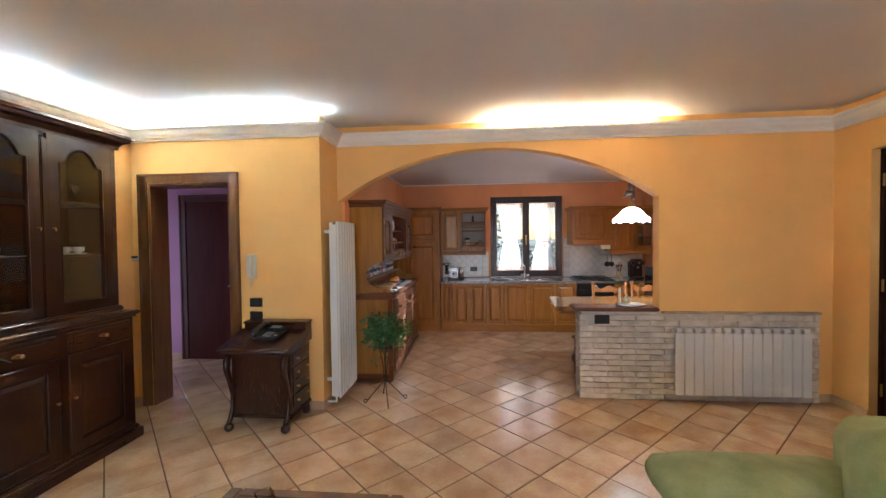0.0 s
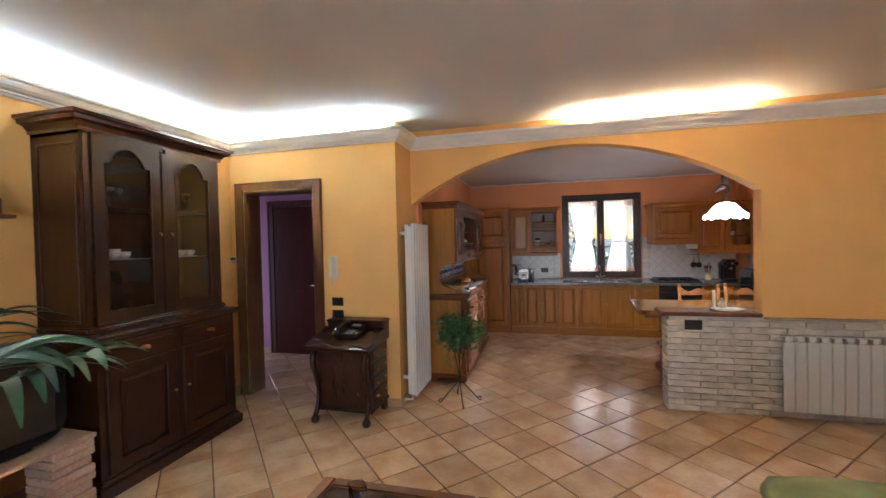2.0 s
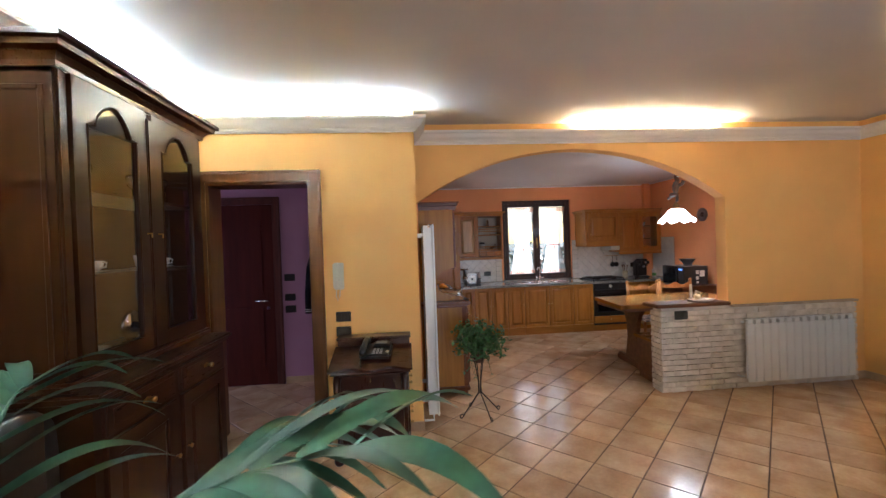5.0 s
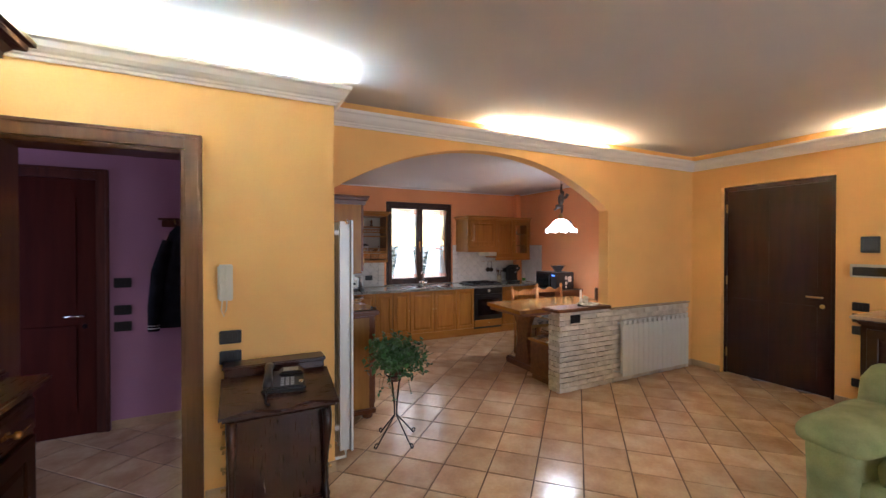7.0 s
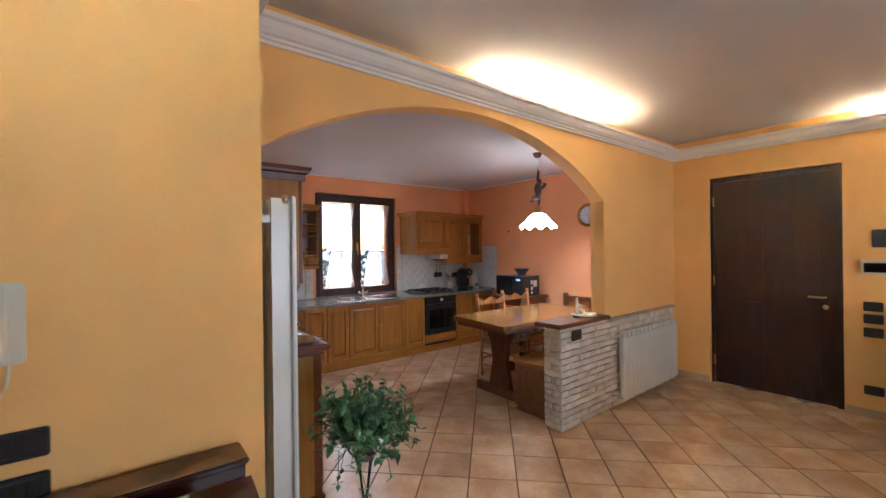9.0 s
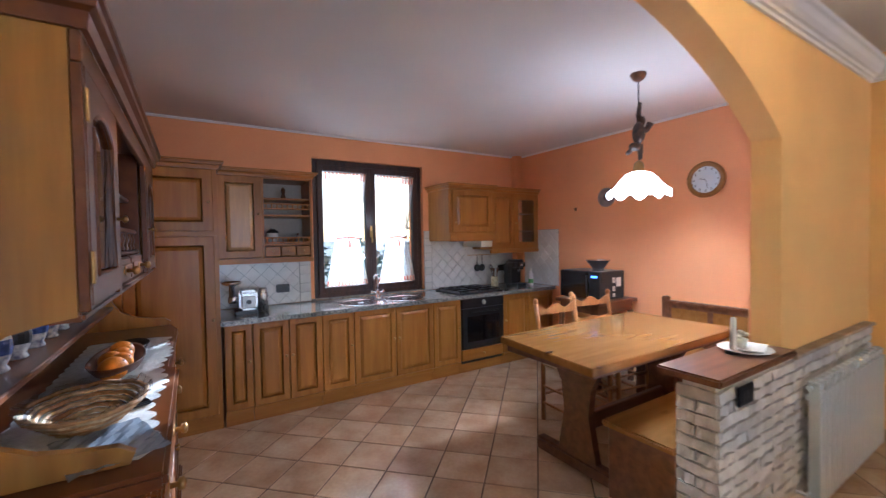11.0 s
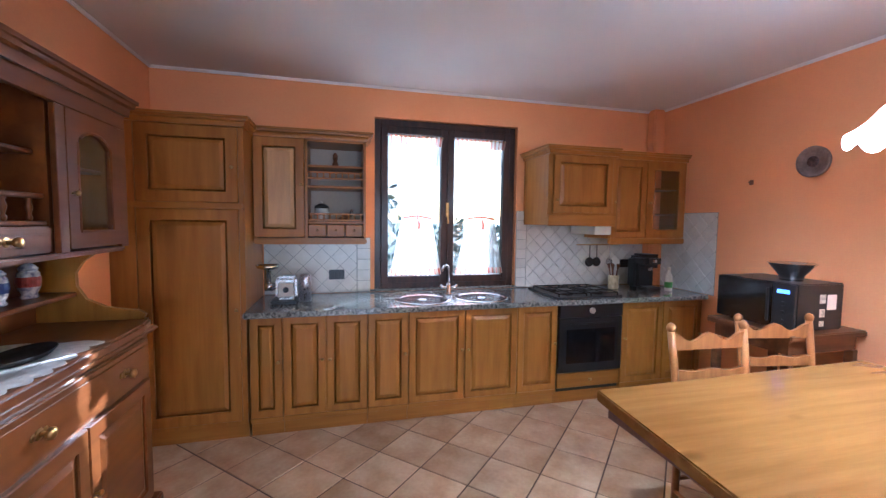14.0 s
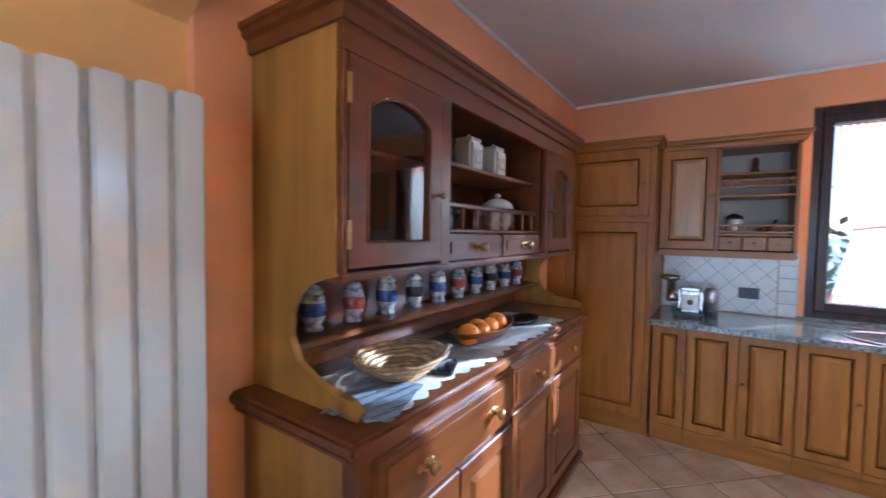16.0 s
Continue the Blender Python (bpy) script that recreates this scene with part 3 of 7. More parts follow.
panel_door(wu, 0.004, 0.332, 1.295, 1.975, WF - 0.02, M_OAK, 0.06, (0.31, 1.66), m_panel=mat("pale_oak_field", (0.50, 0.30, 0.12), 0.4, var=0.1, scale=3, stretch=(12, 12, 1.5), coat=0.2))
for z in (1.40, 1.655, 1.80):
    part("shelf", bx(0.353, WW - 0.018, WF + 0.03, -0.014, z - 0.009, z + 0.009, 0.003), M_OAK_X, wu)
for z0 in (1.42, 1.715):
    g = bmesh.new()
    box(g, 0.355, WW - 0.02, WF + 0.004, WF + 0.016, z0 + 0.035, z0 + 0.047, 0.002)
    box(g, 0.355, WW - 0.02, WF + 0.004, WF + 0.016, z0 - 0.008, z0 + 0.004, 0.002)
    for k in range(9):
        x = 0.375 + k * 0.043
        lathe(g, [(0.003, 0.0), (0.007, 0.01), (0.003, 0.02), (0.007, 0.03), (0.003, 0.04)], 6, (x, WF + 0.01, z0))
    part("gallery_rail", g, M_OAK_X, wu)
for k in range(3):
    a = 0.357 + k * 0.127
    dr = part("drawer", bx(a, a + 0.120, WF - 0.012, WF + 0.05, 1.30, 1.385, 0.004), M_OAK_X, wu)
    knob(dr, a + 0.06, WF - 0.012, 1.345, M_BRASS, 0.008)
crown(wu, 0.0, WW, WF - 0.005, 1.98, M_OAK_X, left=False, out=0.05)

# hood unit and glazed unit
hu = thing("hood_cabinet", pose(2.915, KY1, 0), "honey oak cooker hood cabinet over the hob", "cabinet")
part("body", bx(0.0, 0.615, -0.43, -0.002, 1.40, 1.965), M_OAK, hu)
panel_door(hu, 0.04, 0.575, 1.50, 1.95, -0.452, M_OAK, 0.055, (0.07, 1.60))
part("valance", bx(0.0, 0.615, -0.455, -0.43, 1.395, 1.485, 0.005), M_OAK_X, hu)
part("hood_insert", bx(0.44, 0.60, -0.42, -0.06, 1.325, 1.40, 0.006), M_WHITEP, hu, "pale metal extractor insert")
crown(hu, 0.0, 0.615, -0.455, 1.96, M_OAK_X, right=False)
gu = thing("glazed_cabinet", pose(3.532, KY1, 0), "honey oak wall cabinet with one glazed door", "cabinet")
GW = KX1 - 3.532 - 0.006
part("body", bx(0.0, 0.36, -0.35, -0.002, 1.29, 1.965), M_OAK, gu)
part("side", bx(GW - 0.018, GW, -0.35, -0.002, 1.29, 1.965), M_OAK, gu)
part("bottom", bx(0.36, GW, -0.35, -0.002, 1.29, 1.305), M_OAK, gu)
part("top", bx(0.36, GW, -0.35, -0.002, 1.95, 1.965), M_OAK, gu)
part("back", bx(0.36, GW - 0.018, -0.012, -0.002, 1.305, 1.95), M_OAK, gu)
for z in (1.50, 1.72):
    part("shelf", bx(0.36, GW - 0.018, -0.33, -0.012, z, z + 0.012), M_OAK, gu)
panel_door(gu, 0.01, 0.355, 1.30, 1.955, -0.372, M_OAK, 0.055, (0.035, 1.60))
glass_door(gu, 0.36, GW - 0.004, 1.30, 1.955, -0.372, M_OAK, 0.07, 0.0, (0.385, 1.60))
part("light_rail", bx(-0.004, GW, -0.385, -0.345, 1.245, 1.295, 0.008, 2), M_OAK_X, gu)
crown(gu, 0.0, GW, -0.375, 1.96, M_OAK_X, left=False, right=False)
for x, z in ((0.44, 1.512), (0.52, 1.512), (0.47, 1.732), (0.55, 1.732), (0.45, 1.305), (0.54, 1.305)):
    g = thing("cup", pose(3.532 + x, KY1 - 0.2, z), "white porcelain cup in the glazed cabinet", "cup", "cups in the glazed cabinet")
    part("bowl", lathe(bmesh.new(), [(0.018, 0), (0.03, 0.01), (0.034, 0.06), (0.03, 0.06), (0.026, 0.012)], 14), M_PORC, g, smooth=True)


# ---- kitchen wall tiles ----
def clip(poly, x0, x1, z0, z1):
    for ax, lim, sign in ((0, x0, 1), (0, x1, -1), (1, z0, 1), (1, z1, -1)):
        out = []
        for k, p in enumerate(poly):
            q = poly[(k + 1) % len(poly)]
            a, b = (p[ax] - lim) * sign, (q[ax] - lim) * sign
            if a >= 0:
                out.append(p)
            if a * b < 0:
                t = a / (a - b)
                out.append((p[0] + t * (q[0] - p[0]), p[1] + t * (q[1] - p[1])))
        poly = out
        if not poly:
            break
    return poly


def diagonal_tiles(holder, x0, x1, z0, z1, s=0.10):
    d = s * math.sqrt(2)
    shared = None
    for i in range(int((x1 - x0) / d * 2) + 3):
        for j in range(int((z1 - z0) / d * 2) + 3):
            if (i + j) % 2:
                continue
            cx, cz, g = x0 + i * d / 2, z0 + j * d / 2, d / 2 - 0.0028
            sq = [(cx - g, cz), (cx, cz - g), (cx + g, cz), (cx, cz + g)]
            whole = cx - g >= x0 and cx + g <= x1 and cz - g >= z0 and cz + g <= z1
            poly = [(u - cx, v - cz) for u, v in clip(sq, x0, x1, z0, z1)]
            area = abs(sum(p[0] * q[1] - q[0] * p[1] for p, q in zip(poly, poly[1:] + poly[:1]))) if len(poly) > 2 else 0
            if area < 2e-4:
                continue
            if whole and shared:
                ob = new("wall_tile", shared)
                ob.parent = holder
            else:
                ob = part("wall_tile", prism(bmesh.new(), poly, "y", -0.006, 0.0), M_WTILE, holder)
                if whole:
                    shared = ob.data
            ob.location = (cx, 0, cz)


def straight_tiles(holder, x0, x1, z0, z1, n):
    h = (z1 - z0) / n
    sh = None
    for k in range(n):
        if sh is None:
            ob = part("border_tile", bx(0.002, x1 - x0 - 0.002, -0.007, 0, 0.002, h - 0.002, 0.0015), M_WTILE, holder)
            sh = ob.data
        else:
            ob = new("border_tile", sh)
            ob.parent = holder
        ob.location = (x0, 0, z0 + k * h)


bsp = thing("backsplash", pose(0, KY1 - 0.003, 0), "white ceramic backsplash tiles laid diagonally with grey joints", "backsplash")
part("grout", bx(0.76, 1.565, -0.001, 0.002, 0.836, 1.28), M_WGROUT, bsp)
part("grout", bx(2.846, KX1 - 0.122, -0.001, 0.002, 0.836, 1.52), M_WGROUT, bsp)
diagonal_tiles(bsp, 0.762, 1.455, 0.842, 1.26)
straight_tiles(bsp, 1.46, 1.565, 0.842, 1.28, 5)
straight_tiles(bsp, 2.85, 2.945, 0.842, 1.52, 8)
diagonal_tiles(bsp, 2.948, KX1 - 0.124, 0.842, 1.46)
bs2 = thing("side_backsplash", pose(KX1 - 0.003, 2.55, 0, 0, 0, -90), "grey-white diagonal wall tiles beside the worktop", "backsplash")
part("grout", bx(-0.58, 0.0, -0.001, 0.002, 0.836, 1.52), M_WGROUT, bs2)
diagonal_tiles(bs2, -0.575, -0.003, 0.842, 1.515)


# ---- kitchen window ----
win = thing("window_1", pose(0, 3.335, 0), "dark brown wooden casement window with tied white curtains", "window", "", "structure")
M_WINW = wood("dark_window_wood", (0.020, 0.007, 0.004), (0.048, 0.016, 0.008), 0.4, "z", 0.2)
bm = bmesh.new()
F = 0.055
box(bm, WX0, WX0 + F, -0.035, 0.035, WZ0, WZ1, 0.004)
box(bm, WX1 - F, WX1, -0.035, 0.035, WZ0, WZ1, 0.004)
box(bm, WX0 + F, WX1 - F, -0.035, 0.035, WZ1 - F, WZ1, 0.004)
box(bm, WX0 + F, WX1 - F, -0.035, 0.035, WZ0, WZ0 + F, 0.004)
part("window_frame", bm, M_WINW, win)
XM = (WX0 + WX1) / 2
for a, b in ((WX0 + F, XM), (XM, WX1 - F)):
    s = 0.058
    bm = bmesh.new()
    z0, z1 = WZ0 + F, WZ1 - F
    box(bm, a, a + s, -0.05, 0.01, z0, z1, 0.004)
    box(bm, b - s, b, -0.05, 0.01, z0, z1, 0.004)
    box(bm, a + s, b - s, -0.05, 0.01, z1 - s, z1, 0.004)
    box(bm, a + s, b - s, -0.05, 0.01, z0, z0 + s, 0.004)
    sash = part("sash", bm, M_WINW, win)
    pane = part("pane", bx(a + s, b - s, -0.018, -0.014, z0 + s, z1 - s), M_GLASS, sash, "clear window pane")
    pane.visible_shadow = False
hd = part("window_handle", tube(bmesh.new(), [(XM, -0.05, 1.52), (XM, -0.075, 1.52), (XM, -0.078, 1.42), (XM, -0.075, 1.40)], [0.008, 0.008, 0.009, 0.006], 8), M_BRASS, win, "brass window handle", smooth=True)
part("escutcheon", bx(XM - 0.014, XM + 0.014, -0.056, -0.05, 1.46, 1.58, 0.003), M_BRASS, hd)


def curtain_material(name, color, weight):
    m = bpy.data.materials.new(name)
    m.use_nodes = True
    n, link = m.node_tree.nodes, m.node_tree.links.new
    n.remove(n["Principled BSDF"])
    tc, noise_t = n.new("ShaderNodeTexCoord"), n.new("ShaderNodeTexNoise")
    noise_t.inputs["Scale"].default_value = 90.0
    link(tc.outputs["Object"], noise_t.inputs["Vector"])
    ramp = n.new("ShaderNodeMapRange")
    ramp.inputs["To Min"].default_value, ramp.inputs["To Max"].default_value = weight - 0.12, weight + 0.12
    link(noise_t.outputs[0], ramp.inputs["Value"])
    tr = n.new("ShaderNodeBsdfTranslucent")
    df, cl = n.new("ShaderNodeBsdfDiffuse"), n.new("ShaderNodeBsdfTransparent")
    m1, m2 = n.new("ShaderNodeMixShader"), n.new("ShaderNodeMixShader")
    tr.inputs["Color"].default_value = df.inputs["Color"].default_value = (*color, 1)
    m1.inputs[0].default_value = 0.45
    link(tr.outputs[0], m1.inputs[1])
    link(df.outputs[0], m1.inputs[2])
    link(ramp.outputs[0], m2.inputs[0])
    link(cl.outputs[0], m2.inputs[1])
    link(m1.outputs[0], m2.inputs[2])
    link(m2.outputs[0], n["Material Output"].inputs[0])
    return m


M_SHEER = curtain_material("sheer_white_cotton", (0.86, 0.86, 0.85), 0.88)
M_SHEER_THIN = curtain_material("thin_white_cotton", (0.86, 0.86, 0.85), 0.50)
M_CHECK = curtain_material("red_check_border", (0.62, 0.20, 0.13), 0.85)
M_CHECK2 = curtain_material("pale_check_border", (0.80, 0.62, 0.52), 0.85)


def curtain(x0, x1, cloth):
    c = thing("curtain", pose(0, 3.335 - 0.064, 0), "sheer white cotton curtain with red checked edges, tied at the middle", "curtain", "window curtains")
    z0, z1 = WZ0 + 0.125, WZ1 - 0.125
    mid, half = (x0 + x1) / 2 + 0.01, (x1 - x0) / 2
    zt = z0 + (z1 - z0) * 0.42
    nu, nv = 70, 44

    def at(s, z):
        t = (z - z0) / (z1 - z0)
        k = 0.42
        w = 0.52 + 0.46 * (abs(t - k) / (1 - k if t > k else k)) ** 0.9
        fold = 0.012 * math.sin(s * 34 + 2 * math.sin(t * 3)) + 0.005 * math.sin(s * 71 + t * 9)
        return (mid + s * half * w, fold * (1.2 - 0.4 * w), z)
    rows = [z0 + (z1 - z0) * j / nv for j in range(nv + 1)]
    for name, ja, jb, m in (("hem", 0, 2, M_CHECK), ("cloth", 2, nv - 3, cloth), ("heading", nv - 3, nv, M_CHECK)):
        bm = bmesh.new()
        grid = [[bm.verts.new(at(-1 + 2 * i / nu, rows[j])) for i in range(nu + 1)] for j in range(ja, jb + 1)]
        for a, b in zip(grid, grid[1:]):
            for i in range(nu):
                f = bm.faces.new((a[i], a[i + 1], b[i + 1], b[i]))
                f.material_index = 0 if name == "cloth" else (i // 3) % 2
        ob = part(name, bm, m, c, smooth=True)
        if name != "cloth":
            ob.data.materials.append(M_CHECK2)
    g = bmesh.new()
    tube(g, [(mid + 0.55 * half * s, -0.022 - 0.008 * math.cos(s * 1.5), zt + 0.01 * math.cos(3 * s)) for s in (-1, -0.5, 0, 0.5, 1)], 0.009, 6)
    tube(g, [(mid, -0.03, zt), (mid + 0.02, -0.035, zt - 0.06), (mid + 0.015, -0.03, zt - 0.1)], [0.006, 0.012, 0.012], 6)
    part("tie", g, M_CHECK, c)
    part("rod", tube(bmesh.new(), [(x0 - 0.01, 0, z1 - 0.01), (x1 + 0.01, 0, z1 - 0.01)], 0.005, 6), M_BRASS, c)


curtain(WX0 + F + 0.055, XM - 0.055, M_SHEER)
curtain(XM + 0.055, WX1 - F - 0.055, M_SHEER_THIN)

# hedge and garden wall beyond the window
bm = bmesh.new()
rng = random.Random(4)
for _ in range(5200):
    x, z = rng.uniform(-4, 10), rng.uniform(-0.3, 2.35)
    y = 7.2 + rng.gauss(0, 0.35) + 0.3 * math.sin(x * 1.7)
    if z > 1.75 + 0.45 * math.sin(x * 1.3) + 0.2 * math.sin(x * 4.1):
        continue
    d = Vector((rng.gauss(0, 1), rng.gauss(0, 1), rng.gauss(0, 1))).normalized() * 0.11
    e = d.cross(Vector((rng.gauss(0, 1), rng.gauss(0, 1), rng.gauss(0, 1)))).normalized() * 0.045
    p = Vector((x, y, z))
    bm.faces.new([bm.verts.new(q) for q in (p - d, p - e, p + d, p + e)])
hedge = part("hedge", bm, mat("hedge_leaf", (0.11, 0.17, 0.15), 0.5, var=0.3, scale=3, island=0.4))
tagged(hedge, "leafy green garden hedge outside the window", "hedge", "", "stuff")


# ---- hutch ----
HY0 = 0.25
hc = thing("hutch", pose(KX0 + 0.001, HY0, 0, 0, 0, 90), "chestnut and pine country hutch with glazed doors and plate shelves", "hutch")
HL = 1.85
part("carcass", bx(0.0, HL - 0.05, -0.41, -0.005, 0.10, 0.90), M_HUTCH_Z, hc, "golden pine carcass")
bm = bmesh.new()
box(bm, 0.0, 0.79, -0.452, -0.40, 0.09, 0.912, 0.004)
box(bm, 0.79, HL - 0.05, -0.425, -0.40, 0.09, 0.912, 0.004)
part("face_frame", bm, M_HUTCH, hc)
bm = bmesh.new()
prism(bm, [(-0.045, -0.49), (0.81, -0.49), (0.83, -0.465), (HL - 0.16, -0.465), (HL - 0.03, -0.435), (HL, -0.38), (HL, 0), (-0.045, 0)], "z", 0.912, 0.95)
bmesh.ops.bevel(bm, geom=[e for e in bm.edges], offset=0.010, segments=2, affect="EDGES", clamp_overlap=True)
part("worktop", bm, M_HUTCH, hc)
part("moulding", bx(-0.03, HL - 0.015, -0.458, -0.003, 0.890, 0.912, 0.007, 2), M_HUTCH, hc)
part("plinth", bx(-0.02, HL - 0.03, -0.462, -0.004, 0.055, 0.10, 0.008, 2), M_HUTCH, hc)
for x, y in ((0.045, -0.40), (HL - 0.085, -0.39), (0.045, -0.07), (HL - 0.085, -0.07)):
    part("foot", lathe(bmesh.new(), [(0.025, 0), (0.045, 0.012), (0.05, 0.03), (0.04, 0.048), (0.03, 0.056)], 14, (x, y, 0)), M_HUTCH, hc, smooth=True)


def bat_handle(parent, x, y, z, m=M_BRASS, s=1.0):
    """A cast drawer pull: shaped back plate with a drop knob."""
    h = part("pull", lathe(bmesh.new(), [(0.008 * s, 0), (0.007 * s, -0.02), (0.017 * s, -0.024), (0.018 * s, -0.036), (0.008 * s, -0.042)], 10, (x, y, z), "y"), m, parent, smooth=True)
    g = bmesh.new()
    for dx, r in ((-0.026, 0.012), (0, 0.018), (0.026, 0.012)):
        ball(g, (x + dx * s, y - 0.001, z), r * s, 1, 0.2, 1, 10, 6)
    part("back_plate", g, m, h)


def drawer_front(parent, x0, x1, z0, z1, y, m, pulls, s=1.0):
    d = part("drawer", bx(x0, x1, y - 0.018, y + 0.01, z0, z1, 0.006, 2), m, parent)
    part("field", bx(x0 + 0.03, x1 - 0.03, y - 0.023, y - 0.016, z0 + 0.022, z1 - 0.022, 0.005, 2), m, d)
    for px in pulls:
        bat_handle(d, px, y - 0.023, (z0 + z1) / 2, M_BRASS, s)


drawer_front(hc, 0.04, 0.765, 0.70, 0.87, -0.453, M_HUTCH, (0.22, 0.60))
panel_door(hc, 0.04, 0.399, 0.12, 0.68, -0.472, M_HUTCH, 0.06, (0.385, 0.43))
panel_door(hc, 0.405, 0.765, 0.12, 0.68, -0.472, M_HUTCH, 0.06, (0.42, 0.43))
drawer_front(hc, 0.82, 1.76, 0.70, 0.87, -0.427, M_HUTCH, (1.05, 1.53))
panel_door(hc, 0.82, 1.287, 0.12, 0.68, -0.446, M_HUTCH, 0.06, (1.27, 0.43))
panel_door(hc, 1.293, 1.76, 0.12, 0.68, -0.446, M_HUTCH, 0.06, (1.31, 0.43))
# upper part: shaped sides with a cut-out between worktop and cupboard
side = [(0, 0.952), (-0.42, 0.952), (-0.43, 0.975), (-0.40, 0.995), (-0.35, 1.0), (-0.27, 1.015), (-0.20, 1.05), (-0.165, 1.11), (-0.165, 1.17), (-0.195, 1.22), (-0.24, 1.255), (-0.30, 1.272), (-0.345, 1.28), (-0.345, 1.87), (0, 1.87)]
for x in (0.03, HL - 0.072):
    part("side_panel", prism(bmesh.new(), side, "x", x, x + 0.022), M_HUTCH_Z, hc, "golden pine side panel with a curved cut-out")
part("back_panel", bx(0.052, HL - 0.072, -0.016, -0.004, 0.952, 1.87), M_HUTCH, hc)
part("jar_shelf", bx(0.052, HL - 0.072, -0.17, -0.016, 1.066, 1.086, 0.004), M_HUTCH, hc)
part("bottom_board", bx(0.035, HL - 0.06, -0.355, -0.016, 1.268, 1.288, 0.006, 2), M_HUTCH, hc)
part("top_board", bx(0.0525, HL - 0.0725, -0.335, -0.016, 1.85, 1.87), M_HUTCH, hc)
for x in (0.46, 1.34):
    part("partition", bx(x, x + 0.02, -0.335, -0.016, 1.288, 1.85), M_HUTCH, hc)
part("shelf", bx(0.48, 1.34, -0.30, -0.016, 1.622, 1.639, 0.004), M_HUTCH, hc)
part("shelf", bx(0.48, 1.34, -0.33, -0.016, 1.385, 1.40, 0.004), M_HUTCH, hc)
for a, b in ((0.052, 0.46), (1.36, HL - 0.072)):
    part("shelf", bx(a, b, -0.28, -0.016, 1.60, 1.615, 0.003), M_HUTCH, hc)
drawer_front(hc, 0.485, 0.905, 1.292, 1.382, -0.327, M_HUTCH, (0.695,), 0.9)
drawer_front(hc, 0.915, 1.335, 1.292, 1.382, -0.327, M_HUTCH, (1.125,), 0.9)
g = bmesh.new()
box(g, 0.482, 1.338, -0.325, -0.300, 1.475, 1.493, 0.004)
part("gallery_rail", g, M_HUTCH, hc)
for k in range(8):
    part("spindle", lathe(bmesh.new(), [(0.006, 0), (0.010, 0.012), (0.005, 0.022), (0.011, 0.045), (0.006, 0.065), (0.010, 0.072), (0.006, 0.078)], 8, (0.535 + k * 0.107, -0.313, 1.40)), M_HUTCH, hc, smooth=True)
glass_door(hc, 0.050, 0.430, 1.30, 1.80, -0.367, M_HUTCH, 0.062, 0.05, (0.412, 1.50))
glass_door(hc, 1.39, 1.735, 1.30, 1.80, -0.367, M_HUTCH, 0.062, 0.05, (1.408, 1.50))
part("frieze", bx(0.032, HL - 0.052, -0.3655, -0.3455, 1.802, 1.868, 0.003), M_HUTCH, hc)
for a, b in ((0.032, 0.048), (0.432, 0.482), (1.338, 1.388), (1.737, HL - 0.052)):
    part("stile", bx(a, b, -0.3655, -0.3455, 1.289, 1.801, 0.002), M_HUTCH, hc)
crown(hc, 0.03, HL - 0.05, -0.367, 1.865, M_HUTCH, out=0.04, high=0.075)
for z in (1.38, 1.72):
    part("hinge", bx(0.042, 0.056, -0.373, -0.366, z - 0.035, z + 0.035, 0.002), M_BRASS, hc)

# things on the hutch (world coordinates)
WTOP = 0.951


def jar(x, y, z, s, body, band, name="apothecary_jar", label="white porcelain apothecary jar with a painted band", group="jars on the hutch"):
    j = thing(name, pose(x, y, z), label, "jar", group)
    part("body", lathe(bmesh.new(), [(0.026 * s, 0), (0.03 * s, 0.006 * s), (0.024 * s, 0.018 * s), (0.034 * s, 0.04 * s), (0.037 * s, 0.075 * s), (0.033 * s, 0.10 * s), (0.026 * s, 0.11 * s)], 16), body, j, smooth=True)
    part("band", lathe(bmesh.new(), [(0.0352 * s, 0.046 * s), (0.0376 * s, 0.06 * s), (0.0376 * s, 0.076 * s), (0.036 * s, 0.085 * s)], 16), band, j)
    lid = part("lid", lathe(bmesh.new(), [(0.029 * s, 0.11 * s), (0.03 * s, 0.118 * s), (0.02 * s, 0.13 * s), (0.008 * s, 0.136 * s)], 16), body, j, smooth=True)
    part("finial", lathe(bmesh.new(), [(0.005 * s, 0.135 * s), (0.010 * s, 0.145 * s), (0.004 * s, 0.155 * s)], 8), body, lid, smooth=True)


rng = random.Random(7)
M_PAINTED = mat("painted_majolica", (0.62, 0.60, 0.55), 0.18, var=0.25, scale=48, fine=120, bump=0.0, second=(0.16, 0.17, 0.26), obj_random=0.2, coat=0.3)
for k in range(10):
    jar(0.115, 0.42 + k * 0.163, 1.0865, 1.0 + 0.08 * rng.random(), M_PAINTED, (M_BLUE, M_RED, M_BLUE, M_BLACK)[k % 4])
for y, s in ((1.10, 1.0), (1.32, 1.0)):
    c = thing("canister", pose(0.24, y, 1.640), "square white ceramic canister with a lid on the hutch shelf", "canister", "canisters on the hutch")
    part("body", bx(-0.045, 0.045, -0.05, 0.05, 0, 0.125, 0.012, 2), M_PORC, c)
    part("decor", bx(0.0445, 0.0462, -0.03, 0.03, 0.03, 0.09, 0.0), mat("faded_floral_print", (0.5, 0.42, 0.38), 0.4, var=0.35, scale=50), c)
    lid = part("lid", bx(-0.04, 0.04, -0.045, 0.045, 0.125, 0.137, 0.005, 2), M_PORC, c)
    part("finial", lathe(bmesh.new(), [(0.006, 0.136), (0.011, 0.147), (0.004, 0.155)], 10), M_PORC, lid, smooth=True)
tu = thing("tureen", pose(0.235, 1.385, 1.4005), "white porcelain soup tureen with a green rim on the hutch", "tureen")
